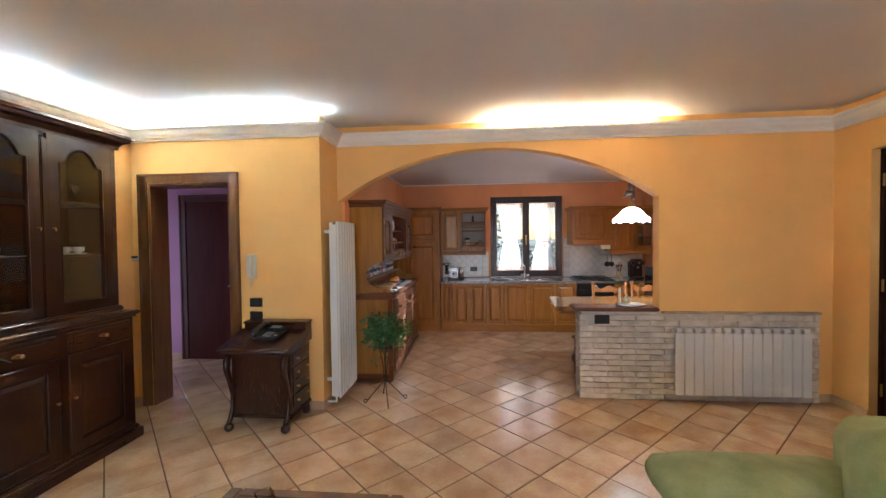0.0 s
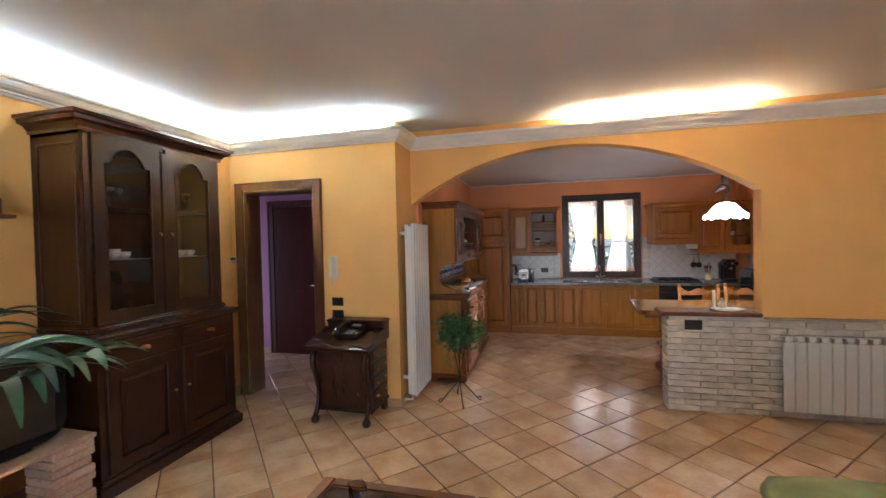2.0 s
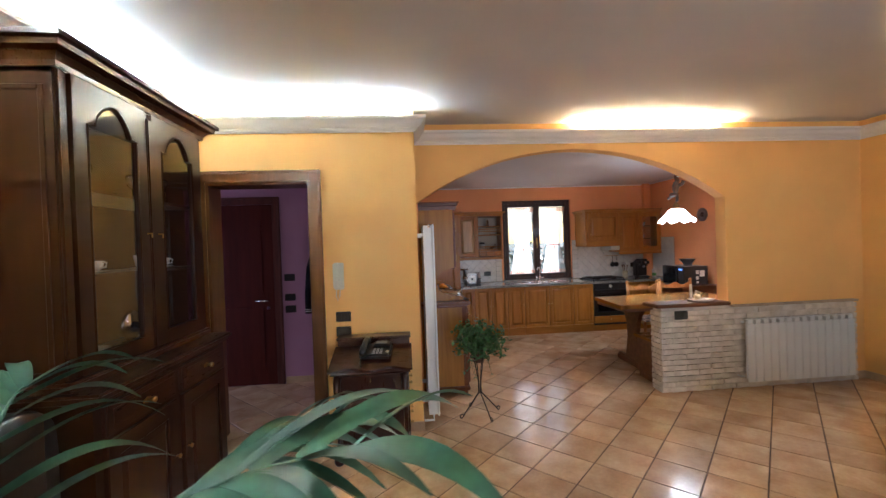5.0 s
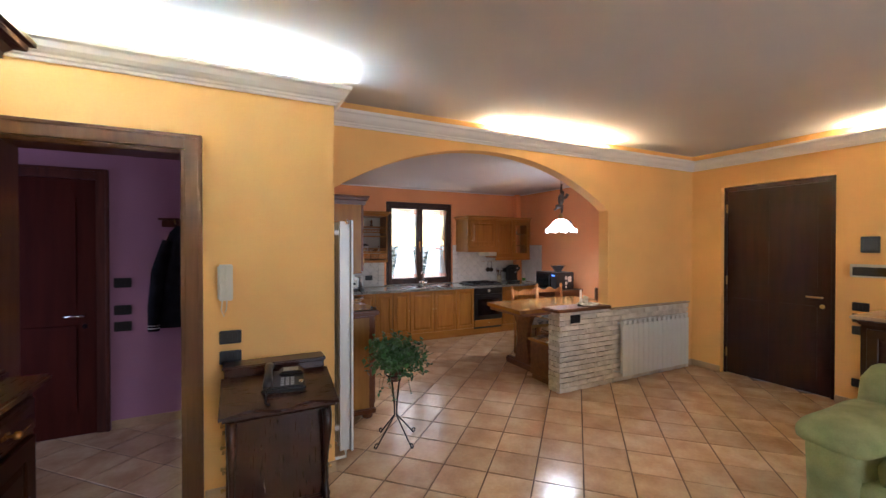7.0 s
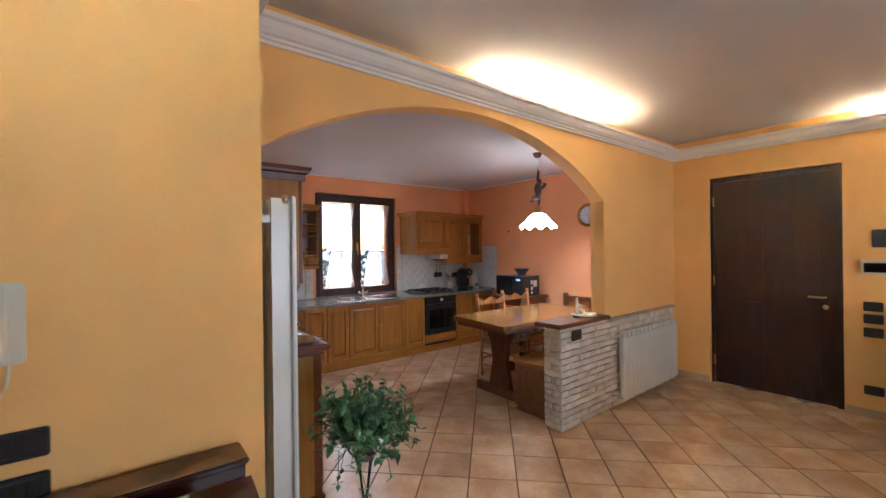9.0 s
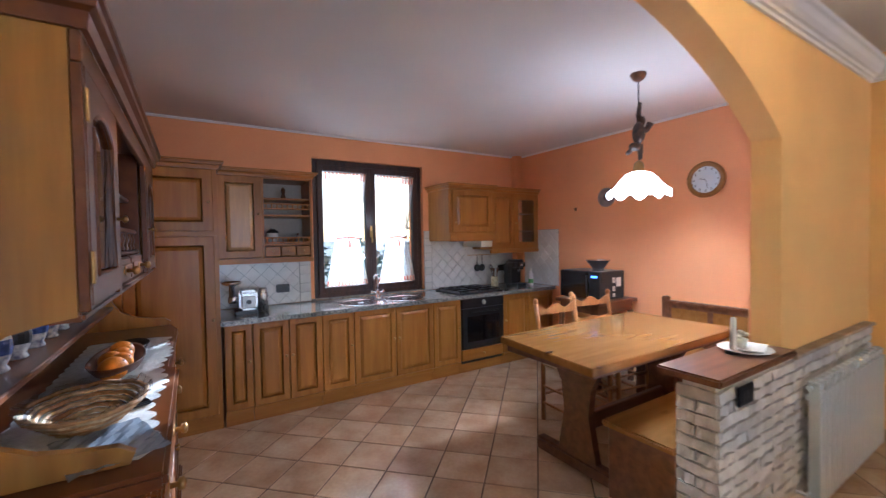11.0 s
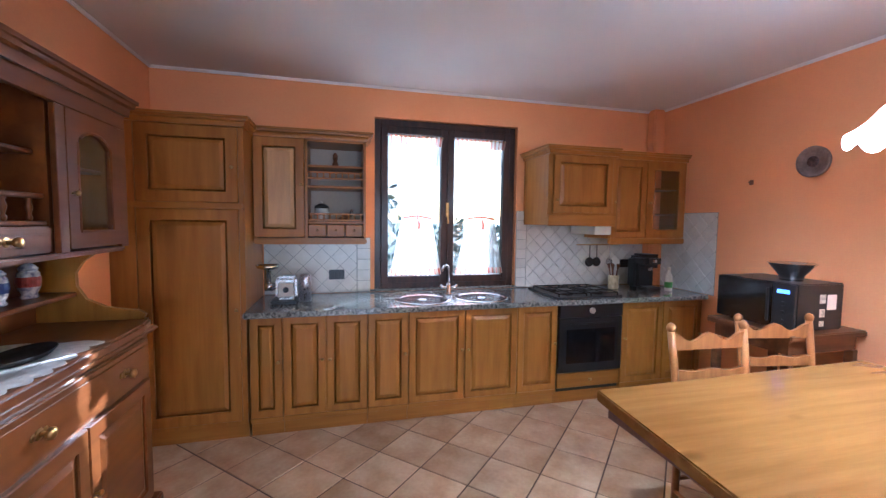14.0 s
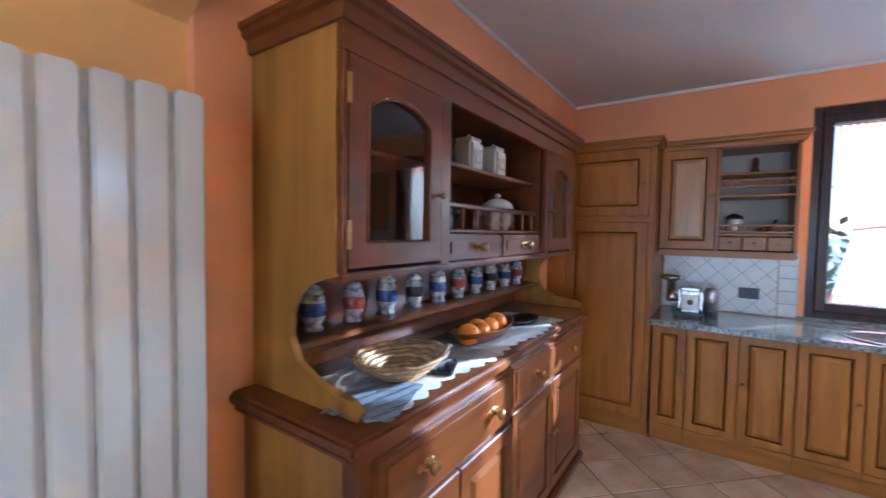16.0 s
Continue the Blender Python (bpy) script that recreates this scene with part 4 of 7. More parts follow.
part("bowl", lathe(bmesh.new(), [(0.05, 0), (0.055, 0.01), (0.075, 0.05), (0.08, 0.095), (0.076, 0.10)], 24), M_PORC, tu, smooth=True)
part("rim", lathe(bmesh.new(), [(0.0815, 0.088), (0.083, 0.094), (0.0815, 0.10)], 24), mat("green_glaze", (0.12, 0.2, 0.1), 0.2), tu)
lid = part("lid", lathe(bmesh.new(), [(0.079, 0.10), (0.07, 0.125), (0.04, 0.145), (0.012, 0.152)], 24), M_PORC, tu, smooth=True)
part("finial", lathe(bmesh.new(), [(0.008, 0.15), (0.018, 0.163), (0.006, 0.175)], 10), M_PORC, lid, smooth=True)
for y in (0.93, 1.02, 1.20):
    gl = thing("glass_jar", pose(0.24, y, 1.4005), "small clear glass jar on the hutch shelf", "jar", "glass jars on the hutch")
    part("body", lathe(bmesh.new(), [(0.024, 0), (0.027, 0.005), (0.027, 0.06), (0.024, 0.065)], 14), M_GLASS, gl, smooth=True)
    part("cap", lathe(bmesh.new(), [(0.026, 0.065), (0.026, 0.078), (0.02, 0.08)], 14), M_STEEL, gl)

# lace runner with scalloped edge, falling slightly over the front
lace = thing("lace_runner", pose(0, 0, WTOP), "white scalloped lace runner lying on the hutch", "table runner")
bm = bmesh.new()
ny, nx = 90, 10
grid = []
for j in range(ny + 1):
    y = 0.30 + (1.68 - 0.30) * j / ny
    e = 0.022 * abs(math.sin(j * math.pi / 5))
    xa, xb = 0.16 - e * 0.4, 0.465 + e + 0.012 * math.sin(j * 0.21)
    grid.append([bm.verts.new((xa + (xb - xa) * i / nx, y + (0.01 * math.sin(i) if j in (0, ny) else 0), 0.0012 + 0.0012 * abs(math.sin(j * 0.9 + i * 0.7)))) for i in range(nx + 1)])
edge = bmesh.new()
for a, b in zip(grid, grid[1:]):
    for i in range(nx):
        if i < nx - 2:
            bm.faces.new((a[i], a[i + 1], b[i + 1], b[i]))
        else:
            edge.faces.new([edge.verts.new(v.co) for v in (a[i], a[i + 1], b[i + 1], b[i])])
bmesh.ops.remove_doubles(edge, verts=edge.verts[:], dist=1e-5)
bmesh.ops.solidify(bm, geom=bm.faces[:], thickness=0.001)
bmesh.ops.solidify(edge, geom=edge.faces[:], thickness=0.001)
M_LACE = mat("white_lace", (0.82, 0.81, 0.78), 0.9, var=0.10, scale=35, fine=160, bump=0.6)
part("cloth", bm, M_LACE, lace)
part("scalloped_border", edge, M_LACE, lace, "scalloped lace border")

ob_ = thing("fruit_bowl", pose(0.33, 1.105, WTOP + 0.004), "long brown wooden bowl on the lace runner", "bowl")
bm = bmesh.new()
rings = []
for z, k in ((0.0, 0.55), (0.012, 0.78), (0.045, 1.0), (0.05, 1.0), (0.045, 0.92), (0.018, 0.68), (0.008, 0.4)):
    rings.append([(0.085 * k * math.cos(a), 0.22 * k * math.sin(a), z + 0.012 * abs(math.sin(a)) * k) for a in [2 * math.pi * i / 28 for i in range(28)]])
loft(bm, rings)
part("bowl", bm, M_HUTCH, ob_, smooth=True)
for x, y, z, r in ((0.335, 0.965, 0.048, 0.044), (0.35, 1.04, 0.05, 0.036), (0.315, 1.07, 0.052, 0.038), (0.34, 1.13, 0.05, 0.037), (0.33, 1.215, 0.053, 0.042)):
    o = thing("orange", pose(0, 0, 0), "ripe orange lying in the wooden bowl", "fruit", "oranges in the bowl")
    part("peel", ball(bmesh.new(), (x, y, WTOP + z), r, 1, 1, 0.95, 20, 12), M_ORANGE, o, smooth=True)
    part("stem_scar", lathe(bmesh.new(), [(0.004, 0), (0.004, 0.002)], 8, (x + r * 0.7, y - 0.2 * r, WTOP + z + r * 0.62)), M_LEAF, o)
bk = thing("basket", pose(0.335, 0.575, WTOP + 0.005), "round woven straw basket lined with clear wrap", "basket")
M_STRAW = mat("woven_straw", (0.40, 0.22, 0.08), 0.7, var=0.3, scale=30, bump=0.4)
for k in range(6):
    r, z = 0.065 + 0.012 * k, 0.008 + k * 0.011
    part("coil", tube(bmesh.new(), [(r * math.cos(2 * math.pi * i / 28), 1.25 * r * math.sin(2 * math.pi * i / 28), z + 0.002 * math.sin(i * 2.1)) for i in range(29)], 0.0065, 6), M_STRAW if k % 2 else mat("pale_straw_coil", (0.55, 0.40, 0.22), 0.7, var=0.3, scale=30), bk)
part("base", lathe(bmesh.new(), [(0.065, 0.0), (0.066, 0.006), (0.01, 0.007)], 24), M_STRAW, bk)
wr = bmesh.new()
rng = random.Random(3)
rings = []
for k in range(3):
    rings.append([((0.10 + 0.02 * k + rng.uniform(-0.008, 0.008)) * math.cos(a), 1.25 * (0.10 + 0.02 * k + rng.uniform(-0.008, 0.008)) * math.sin(a), 0.055 + 0.012 * k + rng.uniform(-0.008, 0.008)) for a in [2 * math.pi * i / 36 for i in range(36)]])
loft(wr, rings, caps=False)
bmesh.ops.solidify(wr, geom=wr.faces[:], thickness=0.0006)
part("clear_wrap", wr, M_GLASS, bk, "crumpled clear cellophane")
ph = thing("mobile_phone", pose(0.405, 0.70, WTOP + 0.004, 0, 0, 25), "black mobile phone lying on the lace runner", "phone")
part("case", bx(-0.036, 0.036, -0.07, 0.07, 0, 0.010, 0.004, 2), M_BLACK, ph)
part("screen", bx(-0.032, 0.032, -0.062, 0.062, 0.0102, 0.0112), M_BGLASS, ph)
env = thing("clear_bag", pose(0.40, 0.395, WTOP + 0.004, 0, 0, 20), "translucent plastic bag lying on the runner", "bag")
bm = bmesh.new()
gr = [[bm.verts.new((-0.09 + 0.018 * i, -0.12 + 0.024 * j, 0.003 + 0.006 * abs(math.sin(i * 1.7 + j * 0.9)))) for i in range(11)] for j in range(11)]
for a, b in zip(gr, gr[1:]):
    for i in range(10):
        bm.faces.new((a[i], a[i + 1], b[i + 1], b[i]))
bmesh.ops.solidify(bm, geom=bm.faces[:], thickness=0.001)
part("film", bm, mat("bluish_plastic_film", (0.45, 0.50, 0.58), 0.15, var=0.1, coat=0.5), env)
tr = thing("tray", pose(0.33, 1.49, WTOP + 0.004), "dark oval metal tray on the hutch", "tray")
bm = bmesh.new()
loft(bm, [[(0.07 * k * math.cos(a), 0.13 * k * math.sin(a), z) for a in [2 * math.pi * i / 24 for i in range(24)]] for z, k in ((0, 0.8), (0.018, 1.0), (0.02, 0.97), (0.006, 0.78))])
part("dish", bm, M_IRON, tr, smooth=True)


# ---- dining corner ----
tb = thing("dining_table", pose(2.98, 0.835, 0), "thick pine trestle dining table with worn varnish", "table")
bm = bmesh.new()
prism(bm, [(-0.78, -0.385), (0.74, -0.385), (0.74, 0.41), (-0.71, 0.385)], "z", 0.742, 0.785)
bmesh.ops.bevel(bm, geom=bm.edges[:], offset=0.005, segments=2, affect="EDGES", clamp_overlap=True)
part("tabletop", bm, M_PINE, tb)
part("edge_band", bx(-0.70, 0.70, -0.33, 0.33, 0.70, 0.742, 0.004), M_TABLE_EDGE, tb)
for x in (-0.42, 0.50):
    bm = bmesh.new()
    prism(bm, [(-0.14, 0.09), (0.14, 0.09), (0.12, 0.2), (0.09, 0.35), (0.11, 0.52), (0.17, 0.64), (0.22, 0.70), (-0.22, 0.70), (-0.17, 0.64), (-0.11, 0.52), (-0.09, 0.35), (-0.12, 0.2)], "x", x - 0.025, x + 0.025)
    part("trestle", bm, M_TABLE_EDGE, tb)
    part("foot", bx(x - 0.04, x + 0.04, -0.33, 0.33, 0.0, 0.09, 0.018, 2), M_TABLE_EDGE, tb)
part("stretcher", bx(-0.40, 0.48, -0.02, 0.02, 0.22, 0.33, 0.006), M_TABLE_EDGE, tb)

# rush chair, built once
M_CHAIR = wood("orange_pine_chair", (0.30, 0.12, 0.035), (0.45, 0.20, 0.06), 0.38, "z", 0.25)
ch = thing("dining_chair", pose(2.98, 1.20, 0), "pine ladder-back dining chair with a woven rush seat", "chair", "chairs at the table")
for s in (-1, 1):
    part("back_post", tube(bmesh.new(), [(s * 0.19, 0.19, 0), (s * 0.19, 0.19, 0.44), (s * 0.20, 0.22, 0.72), (s * 0.205, 0.25, 0.90)], 0.017, 8), M_CHAIR, ch, smooth=True)
    part("finial", lathe(bmesh.new(), [(0.012, 0), (0.020, 0.012), (0.022, 0.028), (0.014, 0.042), (0.004, 0.048)], 10, (s * 0.205, 0.25, 0.895)), M_CHAIR, ch, smooth=True)
    part("front_leg", lathe(bmesh.new(), [(0.016, 0), (0.019, 0.1), (0.019, 0.43), (0.014, 0.46)], 10, (s * 0.20, -0.19, 0)), M_CHAIR, ch, smooth=True)
    for z in (0.14, 0.27):
        part("side_stretcher", tube(bmesh.new(), [(s * 0.195, 0.19, z), (s * 0.20, -0.19, z)], 0.010, 7), M_CHAIR, ch)
for z in (0.20, 0.31):
    part("front_stretcher", tube(bmesh.new(), [(-0.2, -0.19, z), (0.2, -0.19, z)], 0.010, 7), M_CHAIR, ch)
part("back_stretcher", tube(bmesh.new(), [(-0.19, 0.19, 0.2), (0.19, 0.19, 0.2)], 0.010, 7), M_CHAIR, ch)
for z, y, hgt in ((0.56, 0.20, 0.05), (0.69, 0.218, 0.05), (0.84, 0.243, 0.06)):
    bm = bmesh.new()
    pts = [(-0.195, z - hgt / 2), (0.195, z - hgt / 2)] + [(0.195 - 0.39 * i / 12, z + hgt / 2 + 0.022 * math.cos((i / 12 - 0.5) * 4 * math.pi) * (1 if z > 0.8 else 0.3)) for i in range(13)]
    prism(bm, pts, "y", y - 0.008, y + 0.008)
    part("slat", bm, M_CHAIR, ch)
seat = part("seat", bx(-0.205, 0.205, -0.205, 0.195, 0.425, 0.458, 0.012, 2), mat("woven_rush", (0.42, 0.30, 0.14), 0.85, var=0.25, scale=6, fine=60, bump=0.8, stretch=(1, 8, 1)), ch, "woven rush seat")
part("cushion", bx(-0.19, 0.19, -0.19, 0.17, 0.459, 0.485, 0.012, 2), mat("floral_cushion", (0.45, 0.43, 0.40), 0.9, var=0.5, scale=22, second=(0.10, 0.13, 0.2), bump=0.2), ch, "floral seat cushion")
ch.matrix_basis = pose(3.06, 1.24, 0, 0, 0, -4)
copy_thing(ch, pose(3.56, 1.32, 0, 0, 0, -10))

# corner bench along the half wall and the east wall
bn = thing("corner_bench", pose(0, 0, 0), "pine corner bench chest with a panelled backrest", "bench")
part("chest", bx(2.41, 3.62, 0.17, 0.52, 0.05, 0.43, 0.004), M_TABLE_EDGE, bn)
part("seat", bx(2.385, 3.64, 0.16, 0.545, 0.43, 0.462, 0.008, 2), M_PINE, bn)
part("plinth", bx(2.42, 3.60, 0.18, 0.50, 0.0, 0.05), M_TABLE_EDGE, bn)
part("chest", bx(3.72, KX1 - 0.04, 0.17, 1.20, 0.05, 0.43, 0.004), M_TABLE_EDGE, bn)
part("seat", bx(3.68, KX1 - 0.03, 0.16, 1.22, 0.43, 0.462, 0.008, 2), M_PINE, bn)
part("plinth", bx(3.74, KX1 - 0.05, 0.18, 1.18, 0.0, 0.05), M_TABLE_EDGE, bn)
part("backrest", bx(KX1 - 0.05, KX1 - 0.02, 0.16, 1.24, 0.45, 0.80, 0.004), M_TABLE_EDGE, bn)
part("top_rail", bx(KX1 - 0.075, KX1 - 0.01, 0.15, 1.26, 0.80, 0.835, 0.008, 2), M_TABLE_EDGE, bn)
for k in range(3):
    a = 0.20 + k * 0.345
    part("back_panel", bx(KX1 - 0.056, KX1 - 0.05, a, a + 0.30, 0.52, 0.77, 0.005, 2), M_PINE, bn)
part("back_post", bx(KX1 - 0.08, KX1 - 0.015, 1.215, 1.265, 0.0, 0.87, 0.008, 2), M_TABLE_EDGE, bn)

# pendant lamp
LPX, LPY = 3.10, 0.775
lp = thing("pendant_lamp", pose(LPX, LPY, 0), "pendant lamp with a ruffled white glass shade, switched on", "lamp")
part("canopy", lathe(bmesh.new(), [(0.05, KCEIL - 0.001), (0.05, KCEIL - 0.012), (0.035, KCEIL - 0.04), (0.01, KCEIL - 0.055)], 20), M_TABLE_EDGE, lp, smooth=True)
part("cord", tube(bmesh.new(), [(0, 0, KCEIL - 0.05), (0, 0, 1.90)], 0.004, 6), M_BLACK, lp)
part("gallery", lathe(bmesh.new(), [(0.012, 1.92), (0.03, 1.90), (0.036, 1.86), (0.045, 1.84)], 16), M_BRASS, lp, smooth=True)
M_SHADE = mat("opal_white_glass", (0.85, 0.85, 0.83), 0.2, var=0.02, bump=0.0, emit=((1.0, 0.98, 0.95), 5.0))
bm = bmesh.new()
n = 72
rings = []
for r, z, k in ((0.045, 1.845, 0), (0.08, 1.832, 0), (0.115, 1.792, 0.15), (0.140, 1.752, 0.5), (0.170, 1.718, 0.9), (0.192, 1.70, 1.2)):
    rings.append([(r * (1 + 0.03 * k * math.cos(9 * a)) * math.cos(a), r * (1 + 0.03 * k * math.cos(9 * a)) * math.sin(a), z + 0.018 * k * math.sin(9 * a)) for a in [2 * math.pi * i / n for i in range(n)]])
loft(bm, rings, caps=False)
bmesh.ops.solidify(bm, geom=bm.faces[:], thickness=0.004)
part("shade", bm, M_SHADE, lp, "glowing ruffled opal glass shade", smooth=True)
part("bulb", ball(bmesh.new(), (0, 0, 1.76), 0.038, 1, 1, 1.2, 14, 10), glow("lamp_bulb", (1.0, 0.96, 0.90), 210.0), lp, smooth=True)
# carved figure hanging on the cord: plain wooden shape
bm = bmesh.new()
ball(bm, (0.0, 0.0, 2.10), 0.05, 0.75, 0.9, 1.5)
ball(bm, (-0.03, 0.0, 2.01), 0.032, 1.3, 0.9, 0.9)
ball(bm, (0.02, 0.0, 2.18), 0.03, 0.8, 0.8, 1.2)
tube(bm, [(0.02, 0, 2.15), (0.0, 0, 2.22), (0.012, 0, 2.30)], [0.022, 0.016, 0.012], 8)
tube(bm, [(0.02, 0, 2.12), (0.07, 0.01, 2.13), (0.09, 0.0, 2.17)], [0.024, 0.02, 0.022], 8)
tube(bm, [(-0.03, 0, 2.02), (-0.06, 0.01, 1.98), (-0.085, 0, 1.965)], [0.02, 0.016, 0.014], 8)
tube(bm, [(0.01, 0, 2.03), (0.02, 0.01, 1.96), (0.01, 0.0, 1.93)], [0.02, 0.015, 0.01], 8)
fig = part("carved_figure", bm, mat("dark_carved_wood", (0.07, 0.035, 0.02), 0.5, var=0.5, scale=25, second=(0.02, 0.012, 0.008), bump=0.5), None, smooth=True)
fig.matrix_basis = pose(LPX, LPY, 0, 0, 0, -20)
tagged(fig, "dark carved wooden figure on the lamp cord", "ornament")

# clock and plate on the east wall
ck = thing("wall_clock", pose(KX1, 0.92, 1.89), "round wall clock with a turned wooden rim", "clock")
part("rim", lathe(bmesh.new(), [(0.150, -0.001), (0.152, -0.02), (0.142, -0.035), (0.118, -0.034), (0.112, -0.022), (0.112, -0.010)], 36, (0, 0, 0), "x"), M_PINE, ck, smooth=True)
part("face", lathe(bmesh.new(), [(0.114, -0.012), (0.1135, -0.014), (0.001, -0.014)], 36, (0, 0, 0), "x"), mat("pale_clock_face", (0.62, 0.66, 0.70), 0.3, var=0.02, bump=0), ck)
for k in range(12):
    a = k * math.pi / 6
    y, z = math.sin(a) * 0.094, math.cos(a) * 0.094
    part("hour_mark", bx(-0.0165, -0.0145, y - 0.003, y + 0.003, z - 0.009, z + 0.009), M_BLACK, ck)
part("hour_pointer", tube(bmesh.new(), [(-0.017, 0, 0), (-0.017, 0.048, 0.012)], 0.0028, 5), M_BLACK, ck)
part("minute_pointer", tube(bmesh.new(), [(-0.018, 0, 0), (-0.018, -0.02, -0.078)], 0.002, 5), M_BLACK, ck)
pl = thing("wall_plate", pose(KX1, 1.887, 1.832), "small dark pewter plate hanging on the wall", "plate")
part("rim", lathe(bmesh.new(), [(0.098, -0.002), (0.10, -0.018), (0.09, -0.022), (0.072, -0.014)], 30, (0, 0, 0), "x"), mat("grey_pewter", (0.30, 0.25, 0.24), 0.35, 0.8, var=0.2, scale=20), pl, smooth=True)
part("relief", lathe(bmesh.new(), [(0.074, -0.008), (0.07, -0.012), (0.045, -0.010), (0.03, -0.016), (0.01, -0.017)], 30, (0, 0, 0), "x"), mat("dark_pewter", (0.10, 0.06, 0.055), 0.4, 0.6, var=0.4, scale=40), pl)
hk = thing("wall_hook", pose(KX1, 2.29, 1.735), "small wooden hook on the salmon wall", "hook")
part("plate", bx(-0.012, -0.001, -0.014, 0.014, -0.018, 0.018, 0.003), M_TABLE_EDGE, hk)
part("peg", tube(bmesh.new(), [(-0.01, 0, -0.004), (-0.03, 0, 0.004)], 0.005, 6), M_TABLE_EDGE, hk)

# microwave on its little table
st = thing("side_table", pose(3.98, 1.765, 0), "small brown wooden side table under the microwave", "table")
part("tabletop", bx(-0.30, 0.28, -0.24, 0.28, 0.785, 0.82, 0.006, 2), M_TABLE_EDGE, st)
part("apron", bx(-0.26, 0.26, -0.20, 0.25, 0.70, 0.785), M_TABLE_EDGE, st)
part("lower_shelf", bx(-0.26, 0.26, -0.20, 0.25, 0.34, 0.365), M_TABLE_EDGE, st)
for x in (-0.25, 0.24):
    for y in (-0.19, 0.24):
        part("leg", bx(x - 0.022, x + 0.022, y - 0.022, y + 0.022, 0, 0.70, 0.004), M_TABLE_EDGE, st)
mw = thing("microwave", pose(3.735, 1.555, 0.8205), "black microwave oven with stickers on its side", "microwave")
part("case", bx(0.012, 0.36, 0.0, 0.47, 0.012, 0.275, 0.006, 2), M_BLACK, mw)
md = part("door", bx(-0.004, 0.014, 0.125, 0.468, 0.016, 0.272, 0.004), M_BGLASS, mw)
part("handle", bx(-0.024, -0.006, 0.132, 0.144, 0.05, 0.24, 0.004), M_BLACK, md)
cp = part("control_panel", bx(-0.004, 0.014, 0.002, 0.121, 0.016, 0.272, 0.003), M_BLACK, mw)
part("display", bx(-0.0065, -0.004, 0.03, 0.095, 0.218, 0.238), glow("blue_display", (0.15, 0.3, 1.0), 1.2), cp, "lit blue display")
for k in range(3):
    part("button", lathe(bmesh.new(), [(0.012, 0), (0.011, -0.006)], 12, (-0.004, 0.06, 0.06 + 0.05 * k), "x"), M_BLACK, cp)
M_STICK = mat("pale_sticker", (0.62, 0.60, 0.52), 0.6, var=0.25, scale=60)
for x, z, w, hgt, m in ((0.20, 0.19, 0.045, 0.05, M_STICK), (0.27, 0.17, 0.07, 0.085, M_PORC), (0.20, 0.11, 0.04, 0.045, M_STICK), (0.20, 0.05, 0.035, 0.03, M_STICK)):
    part("sticker", bx(x - w / 2, x + w / 2, -0.0015, -0.0002, z - hgt / 2, z + hgt / 2), m, mw)
for y in (0.06, 0.40):
    for x in (0.05, 0.32):
        part("foot", lathe(bmesh.new(), [(0.014, 0), (0.014, 0.012)], 10, (x, y, 0)), M_BLACK, mw)
cl = thing("steel_colander", pose(3.90, 1.70, 1.0965), "stainless steel bowl standing on the microwave", "bowl")
part("bowl", lathe(bmesh.new(), [(0.055, 0), (0.056, 0.012), (0.06, 0.03), (0.115, 0.10), (0.118, 0.103), (0.112, 0.10), (0.05, 0.03)], 28), M_CHROME, cl, smooth=True)

# things on the worktop
mg = thing("meat_grinder", pose(0.915, 2.93, 0.8355), "steel kitchen meat grinder with a round tray", "kitchen appliance")
part("base", bx(-0.05, 0.12, -0.10, 0.08, 0, 0.03, 0.008, 2), M_BLACK, mg)
part("motor_housing", bx(-0.02, 0.12, -0.08, 0.07, 0.03, 0.19, 0.02, 3), M_STEEL, mg)
part("neck", tube(bmesh.new(), [(-0.03, -0.03, 0.12), (-0.09, -0.05, 0.12)], 0.03, 14), M_CHROME, mg, smooth=True)
part("hopper", lathe(bmesh.new(), [(0.022, 0.13), (0.022, 0.235), (0.07, 0.25), (0.078, 0.27), (0.072, 0.27), (0.06, 0.255)], 18, (-0.07, -0.045, 0)), M_CHROME, mg, smooth=True)
part("front_plate", bx(0.0, 0.10, -0.086, -0.078, 0.05, 0.15, 0.004), M_PORC, mg)
part("dial", lathe(bmesh.new(), [(0.02, 0), (0.018, -0.014)], 14, (0.05, -0.086, 0.10), "y"), M_BLACK, mg)
part("canister", lathe(bmesh.new(), [(0.042, 0.0), (0.042, 0.18), (0.035, 0.195), (0.012, 0.20)], 18, (0.17, 0.01, 0)), M_STEEL, mg, smooth=True)


def socket_plate(m, label, name="wall_socket", w=0.12, hgt=0.078, keys=3, face=M_BLACK):
    s = thing(name, m, label, "socket" if name == "wall_socket" else "switch", "wall switches and sockets")
    p = part("plate", bx(-w / 2, w / 2, -0.011, -0.0005, -hgt / 2, hgt / 2, 0.004, 2), face, s)
    for k in range(keys):
        a = -w / 2 + 0.018 + k * (w - 0.036) / keys
        part("key", bx(a + 0.0015, a + (w - 0.036) / keys - 0.0015, -0.0145, -0.011, -hgt * 0.32, hgt * 0.32, 0.002), M_BLACK, p)


